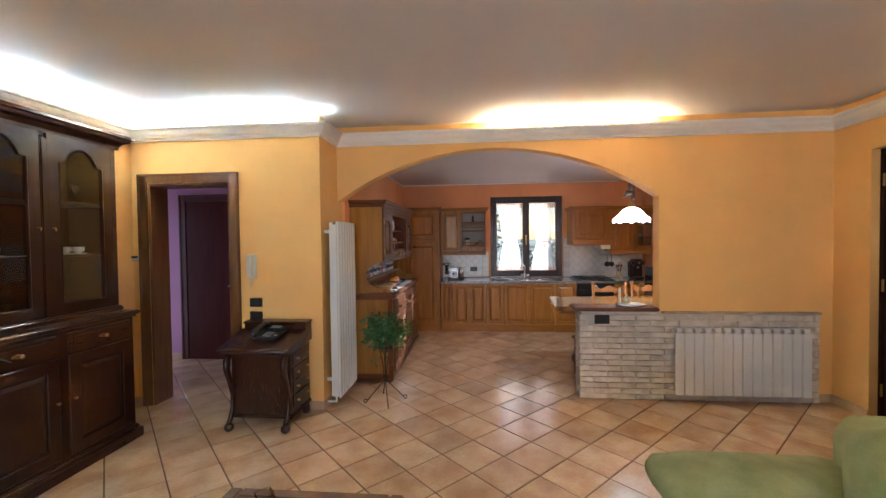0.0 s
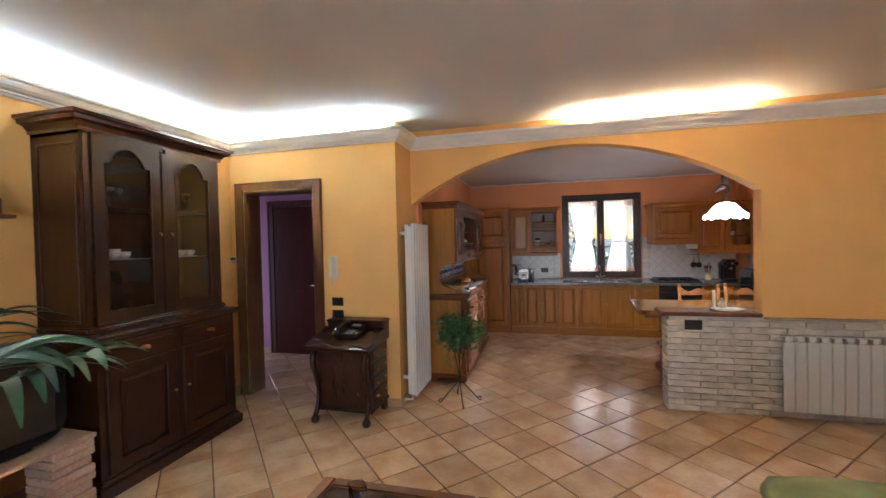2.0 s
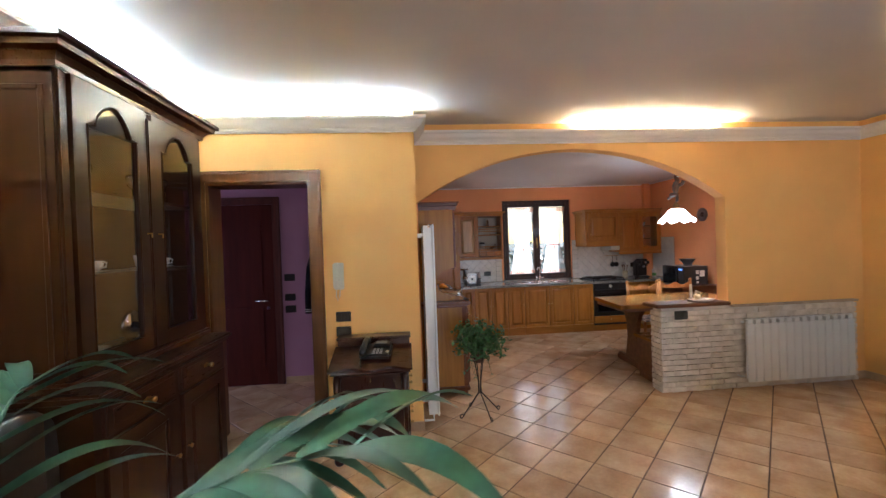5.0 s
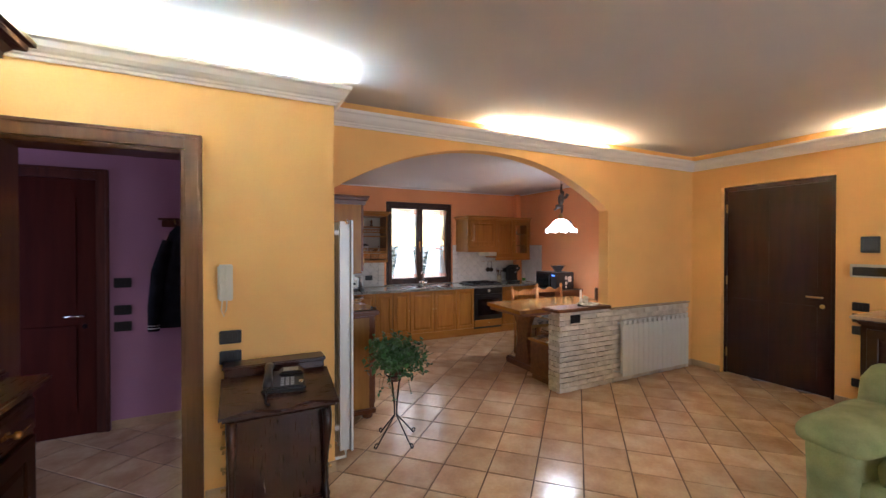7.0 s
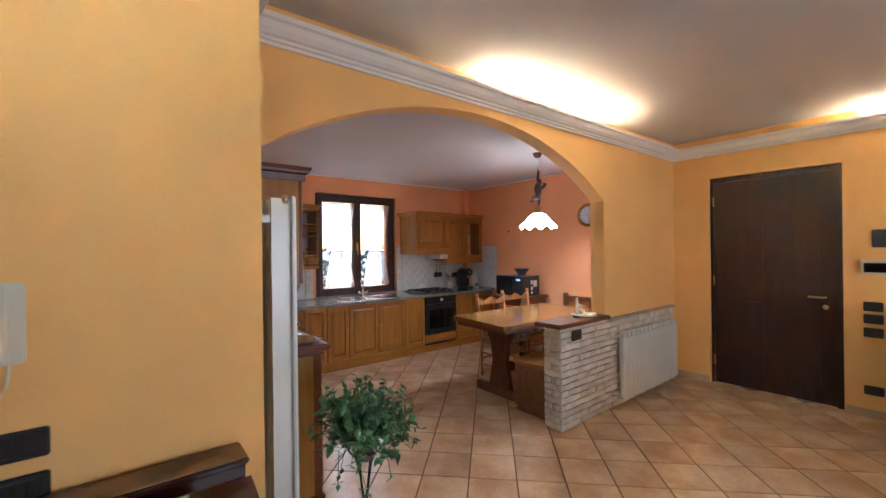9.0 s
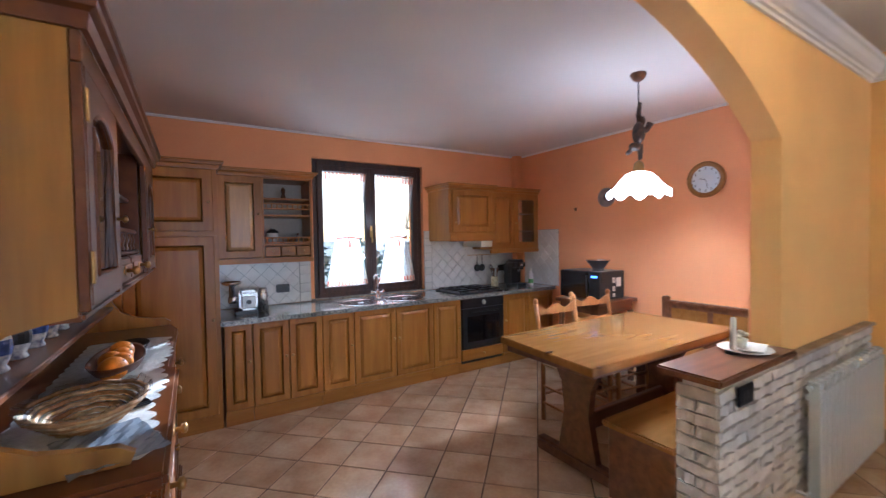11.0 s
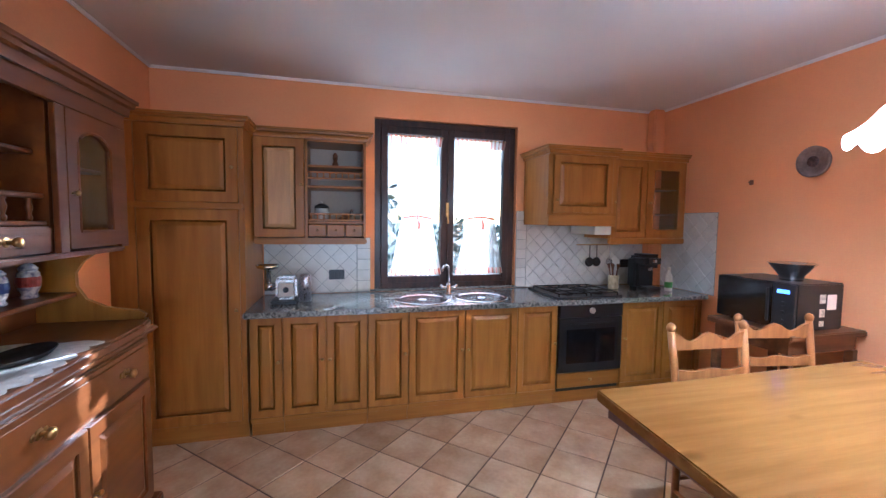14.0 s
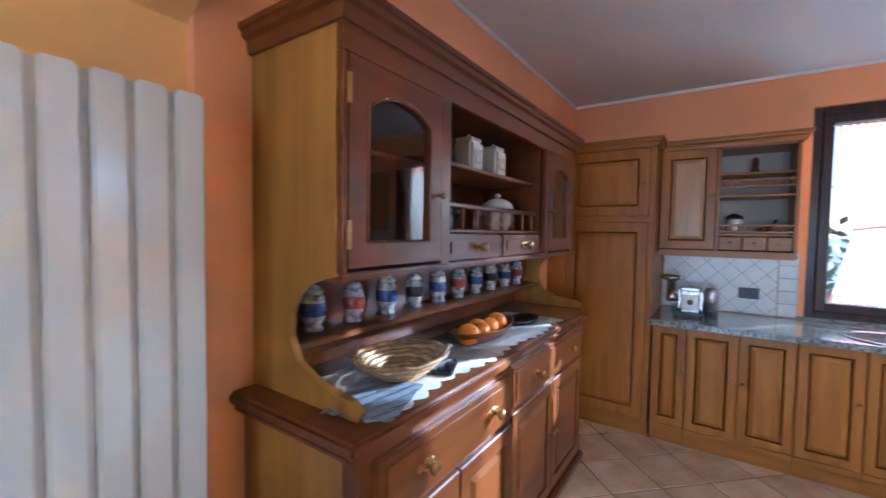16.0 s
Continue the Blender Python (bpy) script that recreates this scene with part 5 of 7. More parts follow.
socket_plate(pose(1.30, KY1 - 0.009, 0.985), "black three-way wall socket on the tiled backsplash")
socket_plate(pose(3.985, KY1 - 0.009, 1.04), "black wall socket on the tiled backsplash")
cm = thing("coffee_machine", pose(3.96, 2.95, 0.8355), "black capsule coffee machine on the worktop", "coffee machine")
part("body", bx(-0.10, 0.10, -0.02, 0.12, 0, 0.30, 0.03, 3), M_BLACK, cm)
part("head", bx(-0.095, 0.095, -0.12, 0.10, 0.20, 0.32, 0.035, 3), M_BLACK, cm)
part("drip_tray", bx(-0.07, 0.07, -0.13, 0.0, 0, 0.035, 0.008, 2), M_BLACK, cm)
part("spout", tube(bmesh.new(), [(0, -0.07, 0.21), (0, -0.07, 0.175)], 0.018, 10), M_STEEL, cm)
part("label_plate", bx(-0.02, 0.02, -0.1215, -0.119, 0.25, 0.275), M_STEEL, cm)
ut = thing("utensil_holder", pose(3.72, 3.05, 0.8355), "ceramic holder full of wooden spoons", "utensil holder")
part("crock", lathe(bmesh.new(), [(0.042, 0), (0.045, 0.005), (0.045, 0.12), (0.04, 0.12), (0.04, 0.01)], 18), mat("cream_crock", (0.55, 0.48, 0.30), 0.3, var=0.25, scale=25), ut, smooth=True)
for k in range(5):
    a = k * 1.3
    t = part("spoon", tube(bmesh.new(), [(0.015 * math.cos(a), 0.015 * math.sin(a), 0.02), (0.035 * math.cos(a), 0.035 * math.sin(a), 0.17), (0.045 * math.cos(a), 0.045 * math.sin(a), 0.22)], [0.005, 0.005, 0.014], 6), M_TABLE_EDGE, ut)
bt = thing("bottle", pose(4.12, 2.84, 0.8355), "white detergent bottle with a green label", "bottle")
part("body", lathe(bmesh.new(), [(0.03, 0), (0.032, 0.01), (0.032, 0.13), (0.015, 0.16), (0.012, 0.18)], 16), M_PORC, bt, smooth=True)
part("label", lathe(bmesh.new(), [(0.0325, 0.03), (0.0325, 0.08)], 16), mat("green_label", (0.10, 0.35, 0.08), 0.4), bt)
part("cap", lathe(bmesh.new(), [(0.014, 0.18), (0.013, 0.205), (0.006, 0.21)], 12), M_WHITEP, bt)
rl = thing("utensil_rail", pose(3.60, KY1 - 0.012, 1.22), "short rail with hanging dark kitchen utensils", "utensil rail")
part("rail", tube(bmesh.new(), [(-0.16, -0.02, 0), (0.30, -0.02, 0)], 0.005, 6), M_BRASS, rl)
for x, r, m in ((-0.02, 0.045, M_IRON), (0.055, 0.045, M_IRON), (0.19, 0.035, M_STEEL)):
    g = bmesh.new()
    tube(g, [(x, -0.022, -0.005), (x, -0.024, -0.13)], 0.004, 6)
    lathe(g, [(0.004, -0.02), (r * 0.8, -0.016), (r, 0.0), (r * 0.9, 0.002), (r * 0.6, -0.008)], 14, (x, -0.02, -0.16), "y")
    part("ladle", g, m, rl)
sj = thing("sugar_pot", pose(0.755 + 0.44, KY1 - 0.18, 1.4095), "white pot with a black lid on the open shelf", "pot")
part("body", lathe(bmesh.new(), [(0.045, 0), (0.05, 0.01), (0.05, 0.09), (0.046, 0.095)], 18), M_PORC, sj, smooth=True)
lid = part("lid", lathe(bmesh.new(), [(0.052, 0.095), (0.05, 0.11), (0.02, 0.13), (0.006, 0.132)], 18), M_BLACK, sj, smooth=True)
part("finial", lathe(bmesh.new(), [(0.006, 0.13), (0.013, 0.142), (0.004, 0.15)], 10), M_PORC, lid, smooth=True)
fg = part("wooden_bird", ball(tube(bmesh.new(), [(-0.04, 0, 0.03), (0, 0, 0.035), (0.04, 0, 0.055), (0.055, 0, 0.09)], [0.006, 0.022, 0.015, 0.008], 8), (0.06, 0, 0.095), 0.011), M_TABLE_EDGE, None, smooth=True)
fg.matrix_basis = pose(0.755 + 0.60, KY1 - 0.18, 1.398)
tagged(fg, "small carved wooden bird on the open shelf", "ornament")
pm = thing("pepper_mill", pose(0.755 + 0.54, KY1 - 0.18, 1.8095), "small turned wooden pepper mill on the top shelf", "pepper mill")
part("body", lathe(bmesh.new(), [(0.022, 0), (0.024, 0.02), (0.014, 0.045), (0.02, 0.07)], 12), M_TABLE_EDGE, pm, smooth=True)
part("head", lathe(bmesh.new(), [(0.016, 0.07), (0.02, 0.085), (0.010, 0.105), (0.004, 0.11)], 12), M_TABLE_EDGE, pm, smooth=True)


# ---- half wall, its cap and the radiators ----
hw = thing("half_wall", pose(0, 0, 0), "half wall clad in whitewashed thin bricks", "wall", "", "structure")
part("core", bx(2.352, ARCH_R - 0.001, -0.020, AT - 0.02, 0, 0.825), M_MORTAR, hw)
part("cladding_bed", bx(ARCH_R - 0.001, 4.42, -0.024, -0.0005, 0, 0.805), M_MORTAR, hw)
BH, BL = 0.053, 0.255
rng = random.Random(11)
brick_meshes = []
for k in range(6):
    bm = box(bmesh.new(), 0, BL - 0.008, -0.022, 0.0, 0, BH - 0.009)
    bmesh.ops.subdivide_edges(bm, edges=[e for e in bm.edges if abs(e.verts[0].co.x - e.verts[1].co.x) > 0.1], cuts=3)
    for v in bm.verts:
        if v.co.y < -0.01:
            v.co += Vector((0, rng.uniform(-0.004, 0.006), rng.uniform(-0.0035, 0.0035)))
    me = bpy.data.meshes.new("brick")
    bm.to_mesh(me)
    bm.free()
    me.materials.append(M_BRICK)
    brick_meshes.append(me)
row = 0
z = 0.004
while z + BH < 0.82:
    x = 2.335 - (BL / 2 if row % 2 else 0)
    while x < 4.42:
        x0, x1 = max(x, 2.335), min(x + BL, 4.425)
        if x1 - x0 > 0.03 and (z + BH < 0.806 or x1 < ARCH_R + 0.05):
            ob = new("brick", rng.choice(brick_meshes))
            ob.parent = hw
            ob.location, ob.scale = (x0, -0.0205, z), ((x1 - x0) / BL, 1, 1)
        x += BL
    # bricks across the end of the half wall
    y = -0.036 + (0.05 if row % 2 else 0)
    for ya, yb in (((-0.036, 0.045), (0.05, AT - 0.004)) if row % 2 else ((-0.036, AT - 0.004),)):
        ob = new("end_brick", rng.choice(brick_meshes))
        ob.parent = hw
        ob.location, ob.rotation_euler, ob.scale = (2.354, yb, z), (0, 0, radians(-90)), ((yb - ya) / BL, 1, 1)
    z += BH
    row += 1
part("ledge", bx(ARCH_R + 0.012, 4.43, -0.062, -0.0005, 0.803, 0.822, 0.004, 2), mat("beige_stone_ledge", (0.46, 0.37, 0.27), 0.7, var=0.2, scale=8, bump=0.3), hw, "beige stone ledge over the cladding")
cap = thing("counter_shelf", pose(0, 0, 0), "varnished brown wooden cap on the half wall", "shelf")
part("board", bx(2.285, 3.045, -0.07, 0.19, 0.827, 0.862, 0.008, 2), M_TABLE_EDGE, cap)
socket_plate(pose(2.533, -0.0475, 0.752), "black wall socket in the brick half wall", w=0.135, hgt=0.085)

pl2 = thing("saucer", pose(2.82, 0.06, 0.8625), "white scalloped saucer with papers on the wall cap", "plate")
part("dish", lathe(bmesh.new(), [(0.05, 0), (0.09, 0.006), (0.115, 0.016), (0.112, 0.018), (0.06, 0.008)], 24, ruffle=0.04, waves=10), M_PORC, pl2, smooth=True)
nk = thing("napkin", pose(2.85, 0.05, 0.880, 0, 0, 15), "folded white paper napkin on the saucer", "napkin")
part("paper", bx(-0.09, 0.09, -0.06, 0.06, 0, 0.004, 0.001), M_LINEN, nk)
cnd = thing("candle", pose(2.735, 0.075, 0.8625), "white candle beside small flowers on the wall cap", "candle")
part("holder", lathe(bmesh.new(), [(0.035, 0), (0.03, 0.01), (0.018, 0.02)], 16), M_GLASS, cnd)
part("wax", lathe(bmesh.new(), [(0.014, 0.02), (0.012, 0.165), (0.009, 0.172)], 12), M_PORC, cnd, smooth=True)
part("wick", tube(bmesh.new(), [(0, 0, 0.17), (0.002, 0, 0.182)], 0.001, 5), M_BLACK, cnd)
fl = thing("flower_pot", pose(2.80, 0.075, 0.884), "small pot of pale flowers on the saucer", "flower pot")
part("pot", lathe(bmesh.new(), [(0.024, 0), (0.034, 0.04), (0.03, 0.042)], 14), mat("cream_pot", (0.55, 0.50, 0.38), 0.5), fl, smooth=True)
g = bmesh.new()
for k in range(14):
    a = k * 2.4
    ball(g, (0.028 * math.cos(a) * (k % 3) / 2, 0.028 * math.sin(a) * (k % 3) / 2, 0.05 + 0.008 * (k % 4)), 0.011, 1, 1, 0.8, 8, 5)
part("blossoms", g, mat("pale_blossom", (0.60, 0.52, 0.36), 0.7, var=0.3, scale=40), fl)


def radiator(name, m, n, w, hgt, depth, label, gap=0.004, grille=True):
    """A sectional aluminium radiator; local x along the wall, -y into the room."""
    r = thing(name, m, label, "radiator")
    sec = None
    for k in range(n):
        if sec is None:
            bm = bmesh.new()
            box(bm, gap / 2, w - gap / 2, -depth, -depth + 0.012, 0.0, hgt - 0.045, 0.004, 2)
            box(bm, w * 0.35, w * 0.65, -depth + 0.012, -0.03, 0.02, hgt - 0.02)
            box(bm, gap / 2 + 0.004, w - gap / 2 - 0.004, -depth + 0.018, -0.034, hgt - 0.012, hgt, 0.003)
            box(bm, w * 0.2, w * 0.8, -depth + 0.006, -depth + 0.016, hgt - 0.04, hgt - 0.005, 0.002)
            s = part("section", bm, M_RAD, r)
            sec = s.data
        else:
            s = new("section", sec)
            s.parent = r
        s.location = (k * w, 0, 0)
    for x, z, sg in ((0, 0.05, -1), (n * w, 0.05, 1)):
        v = part("valve", tube(bmesh.new(), [(x, -depth / 2, z), (x + sg * 0.035, -depth / 2, z), (x + sg * 0.035, -0.001, z)], 0.009, 8), M_RAD, r)
    part("pipe", tube(bmesh.new(), [(0, -depth / 2, hgt - 0.03), (-0.02, -depth / 2, hgt - 0.03)], 0.012, 8), M_RAD, r)
    for x in (w, (n - 1) * w):
        part("bracket", bx(x - 0.01, x + 0.01, -0.04, -0.0005, hgt * 0.8, hgt * 0.85), M_RAD, r)
    return r


radiator("radiator", pose(3.15, -0.044, 0.082), 14, 0.0822, 0.61, 0.085, "white sectional radiator hanging on the brick-clad wall")
vr = thing("tall_radiator", pose(0.0, -0.395, 0.085, 0, 0, 90), "tall white column radiator on the wall beside the arch", "radiator")
sec = None
for k in range(7):
    if sec is None:
        bm = bmesh.new()
        box(bm, 0.008, 0.064, -0.14, -0.122, 0.0, 1.605, 0.005, 2)
        box(bm, 0.026, 0.046, -0.122, -0.05, 0.01, 1.595)
        s = part("section", bm, M_RAD, vr)
        sec = s.data
    else:
        s = new("section", sec)
        s.parent = vr
    s.location = (k * 0.072, 0, 0)
# added sheet; its grey puts the shade between the sections into the colour
part("back_panel", bx(0.002, 0.502, -0.128, -0.121, 0.01, 1.598), mat("gap_shade_grey", (0.60, 0.60, 0.58), 0.4, var=0.03), vr)
part("air_vent", lathe(bmesh.new(), [(0.012, 0), (0.014, 0.02), (0.008, 0.03)], 12, (0.02, -0.10, 1.575)), M_CHROME, vr, smooth=True)
for x in (0.05, 0.42):
    for z in (0.15, 1.5):
        part("bracket", bx(x - 0.01, x + 0.01, -0.06, -0.0005, z, z + 0.03), M_RAD, vr)
for x in (0.036, 0.468):
    part("valve", tube(bmesh.new(), [(x, -0.09, 0.02), (x, -0.09, -0.04), (x, -0.001, -0.04)], 0.011, 8), M_RAD, vr)


# ---- doors ----
def casing(parent, x0, x1, z1, y, m, w=0.085, t=0.022, name="casing"):
    """Architrave round an opening, its face looking to -y; stepped in two."""
    bm = bmesh.new()
    for a, b, c, d in ((x0 - w, x0, 0, z1 + w), (x1, x1 + w, 0, z1 + w), (x0, x1, z1, z1 + w)):
        box(bm, a, b, y - t, y - 0.0005, c, d, 0.004, 2)
    o = 0.022
    for a, b, c, d in ((x0 - w, x0 - w + o, 0, z1 + w), (x1 + w - o, x1 + w, 0, z1 + w), (x0 - w + o, x1 + w - o, z1 + w - o, z1 + w)):
        box(bm, a, b, y - t - 0.010, y - t, c, d, 0.003)
    return part(name, bm, m, parent)


d1 = thing("door_1", pose(0, 0, 0), "brown wooden casing of the open hall doorway", "doorway", "", "structure")
casing(d1, -1.64, -0.84, 2.06, DWY, M_CASING)
bm = bmesh.new()
box(bm, -1.64, -1.615, DWY - 0.004, -0.225, 0, 2.06, 0.003)
box(bm, -0.865, -0.84, DWY - 0.004, -0.225, 0, 2.06, 0.003)
box(bm, -1.615, -0.865, DWY - 0.004, -0.225, 2.035, 2.06, 0.003)
part("jamb", bm, M_CASING, d1)

d2 = thing("door_2", pose(0, 1.0, 0), "dark mahogany hall door in a reddish casing", "door", "", "structure")
M_CASING_H = wood("reddish_casing_wood", (0.05, 0.012, 0.009), (0.10, 0.026, 0.016), 0.4, "z", 0.2)
casing(d2, -2.37, -1.60, 2.04, 0, M_CASING_H, 0.085)
leaf = part("leaf", bx(-2.368, -1.602, -0.012, -0.001, 0.004, 2.038, 0.003), M_HALLDOOR, d2)
for z0, z1 in ((0.2, 0.88), (1.02, 1.88)):
    part("panel", bx(-2.25, -1.72, -0.018, -0.012, z0, z1, 0.005, 2), M_HALLDOOR, leaf)
hn = part("handle", tube(bmesh.new(), [(-1.67, -0.012, 0.955), (-1.67, -0.055, 0.955), (-1.79, -0.057, 0.957)], 0.009, 8), M_CHROME, leaf, "chrome lever handle", smooth=True)
part("keyhole", lathe(bmesh.new(), [(0.02, 0), (0.018, -0.006)], 12, (-1.67, -0.012, 0.87), "y"), M_CHROME, leaf)

d3 = thing("door_3", pose(4.66, -0.345, 0, 0, 0, -90), "very dark brown wooden entrance door, closed", "door", "", "structure")
bm = bmesh.new()
box(bm, 0.0, 0.03, -0.035, 0.05, 0, 2.2, 0.003)
box(bm, 0.985, 1.04, -0.035, 0.05, 0, 2.2, 0.003)
box(bm, 0.03, 0.985, -0.035, 0.05, 2.15, 2.2, 0.003)
part("door_frame", bm, M_DOORW, d3)
leaf = part("leaf", bx(0.032, 0.983, -0.022, 0.03, 0.006, 2.147, 0.004), M_DOORW, d3)
for x0, x1 in ((0.12, 0.46), (0.54, 0.88)):
    for z0, z1 in ((0.15, 0.90), (1.08, 2.02)):
        part("panel", bx(x0, x1, -0.028, -0.021, z0, z1, 0.006, 2), M_DOORW, leaf)
hn = part("handle", tube(bmesh.new(), [(0.915, -0.022, 0.99), (0.915, -0.065, 0.99), (0.80, -0.068, 0.992)], 0.009, 8), M_BRASS, leaf, "brass lever handle", smooth=True)
part("lock", lathe(bmesh.new(), [(0.022, 0), (0.02, -0.01), (0.012, -0.012)], 14, (0.915, -0.022, 0.90), "y"), M_BRASS, leaf)
for z in (0.25, 1.1, 1.95):
    part("hinge", tube(bmesh.new(), [(0.031, -0.032, z - 0.05), (0.031, -0.032, z + 0.05)], 0.008, 8), M_BRASS, d3)

# skirting
bm = bmesh.new()
sk_h, sk_t = 0.075, 0.010
for a in ((-1.8, -1.73, DWY - sk_t, DWY), (-0.75, 0.0, DWY - sk_t, DWY), (0.0, sk_t, DWY - sk_t, AT), (4.43, LX1, -sk_t, 0)):
    box(bm, a[0], a[1], a[2], a[3], 0, sk_h, 0.002)
for a in ((LX1 - sk_t, LX1, -0.345, -sk_t), (LX1 - sk_t, LX1, LY0, -1.385), (LX0, LX0 + sk_t, LY0, DWY), (-3.2, -2.46, 1 - sk_t, 1), (-1.51, -0.14, 1 - sk_t, 1), (ARCH_R, KX1, AT + 0.012, AT + 0.022), (KX1 - sk_t, KX1, AT, 2.6)):
    box(bm, *a, 0, sk_h, 0.002)
structure("baseboard", bm, M_BASEB, "beige ceramic skirting along the walls", "baseboard")

# ---- china cabinet ----
cc = thing("china_cabinet", pose(LX0 + 0.002, -2.13, 0, 0, 0, 90), "large dark walnut china cabinet with arched glass doors", "cabinet")
CL = 1.15
part("base_body", bx(0.03, CL - 0.03, -0.50, -0.004, 0.09, 0.95), M_WALNUT, cc)
part("plinth", bx(0.0, CL, -0.545, -0.002, 0.0, 0.075, 0.006, 2), M_WALNUT_X, cc)
part("plinth_moulding", bx(0.015, CL - 0.015, -0.53, -0.003, 0.075, 0.105, 0.012, 3), M_WALNUT_X, cc)
part("top_slab", bx(0.0, CL, -0.55, -0.002, 0.965, 0.995, 0.010, 3), M_WALNUT_X, cc)
part("top_moulding", bx(0.015, CL - 0.015, -0.528, -0.003, 0.945, 0.965, 0.007, 2), M_WALNUT_X, cc)
for a, b in ((0.05, 0.565), (0.585, CL - 0.05)):
    drawer_front(cc, a + 0.02, b - 0.02, 0.80, 0.93, -0.503, M_WALNUT_X, ((a + b) / 2,), 0.8)
    panel_door(cc, a + 0.02, b - 0.02, 0.13, 0.78, -0.522, M_WALNUT, 0.075, ((b - 0.045) if a < 0.3 else (a + 0.045), 0.50))
# upper part
UF = -0.40
for x in (0.04, CL - 0.065):
    sp = part("side", bx(x, x + 0.025, UF, -0.004, 0.995, 2.24), M_WALNUT, cc)
    yo = x - 0.006 if x < 0.5 else x + 0.025
    for a in ((UF + 0.03, UF + 0.05, 1.06, 2.17), (-0.06, -0.04, 1.06, 2.17), (UF + 0.05, -0.06, 1.06, 1.08), (UF + 0.05, -0.06, 2.15, 2.17)):
        part("side_bead", bx(yo, yo + 0.006, a[0], a[1], a[2], a[3], 0.002), M_WALNUT, sp)
part("back", bx(0.065, CL - 0.065, -0.018, -0.004, 0.995, 2.24), M_WALNUT, cc)
part("top", bx(0.04, CL - 0.04, UF, -0.004, 2.215, 2.24), M_WALNUT, cc)
part("foot_moulding", bx(0.025, CL - 0.025, UF - 0.035, -0.003, 0.995, 1.035, 0.012, 3), M_WALNUT_X, cc)
for x in (0.045, CL - 0.095):
    part("pilaster", bx(x, x + 0.05, UF - 0.012, UF + 0.02, 1.035, 2.24, 0.008, 2), M_WALNUT, cc)
part("mullion", bx(CL / 2 - 0.022, CL / 2 + 0.022, UF - 0.03, UF + 0.01, 1.04, 2.20, 0.006, 2), M_WALNUT, cc)
glass_door(cc, 0.098, CL / 2 - 0.024, 1.04, 2.235, UF - 0.022, M_WALNUT, 0.075, 0.10, None, 0.14)
glass_door(cc, CL / 2 + 0.024, CL - 0.098, 1.04, 2.235, UF - 0.022, M_WALNUT, 0.075, 0.10, None, 0.14)
for z in (1.43, 1.80):
    part("shelf", bx(0.066, CL - 0.066, UF + 0.035, -0.02, z - 0.008, z + 0.008), M_WALNUT_X, cc)
crown(cc, 0.04, CL - 0.04, UF - 0.012, 2.235, M_WALNUT_X, out=0.085, high=0.105)
for x in (CL / 2 - 0.045, CL / 2 + 0.045):
    part("key", tube(bmesh.new(), [(x, UF - 0.024, 1.62), (x, UF - 0.045, 1.62), (x, UF - 0.045, 1.60)], 0.004, 6), M_BRASS, cc)


def in_cabinet(lx, ly, z):
    return pose(LX0 + 0.002 - ly, -2.13 + lx, z)


rng = random.Random(5)
for lx in (0.20, 0.27, 0.34, 0.41, 0.72, 0.80, 0.88):
    g = thing("wine_glass", in_cabinet(lx, -0.25 + rng.uniform(-0.05, 0.03), 1.8085), "clear stemmed glass on the china cabinet shelf", "glass", "glasses in the china cabinet")
    part("bowl", lathe(bmesh.new(), [(0.004, 0.06), (0.026, 0.08), (0.032, 0.115), (0.029, 0.14), (0.027, 0.14), (0.028, 0.11), (0.003, 0.066)], 16), M_GLASS, g, smooth=True)
    part("stem", lathe(bmesh.new(), [(0.028, 0), (0.026, 0.003), (0.004, 0.008), (0.003, 0.06)], 12), M_GLASS, g, smooth=True)
for lx, k in ((0.19, 1), (0.26, 0), (0.33, 1), (0.40, 0), (0.74, 1), (0.84, 0), (0.93, 0)):
    g = thing("tea_cup", in_cabinet(lx, -0.26, 1.4385), "white porcelain tea cup on the china cabinet shelf", "cup", "cups in the china cabinet")
    part("saucer", lathe(bmesh.new(), [(0.025, 0), (0.055, 0.008), (0.054, 0.010), (0.02, 0.004)], 18), M_PORC, g, smooth=True)
    part("bowl", lathe(bmesh.new(), [(0.016, 0.006), (0.03, 0.02), (0.04, 0.055 + 0.02 * k), (0.038, 0.055 + 0.02 * k), (0.024, 0.02)], 16), M_PORC, g, smooth=True)
    part("handle", tube(bmesh.new(), [(0.034, 0, 0.05), (0.055, 0, 0.045), (0.05, 0, 0.025), (0.03, 0, 0.022)], 0.004, 6), M_PORC, g)
for lx in (0.20, 0.30, 0.40):
    g = thing("bowl", in_cabinet(lx, -0.26, 1.036), "white porcelain bowl low in the china cabinet", "bowl", "bowls in the china cabinet")
    part("body", lathe(bmesh.new(), [(0.02, 0), (0.04, 0.02), (0.05, 0.055), (0.047, 0.055), (0.03, 0.02)], 16), M_PORC, g, smooth=True)
g = thing("silver_dish", in_cabinet(0.78, -0.16, 1.036), "shiny silver dish leaning in the china cabinet", "dish")
part("plate", lathe(bmesh.new(), [(0.07, 0.0), (0.085, -0.012), (0.083, -0.015), (0.05, -0.006)], 24, (0.02, 0, 0.09), "x"), M_CHROME, g, smooth=True)

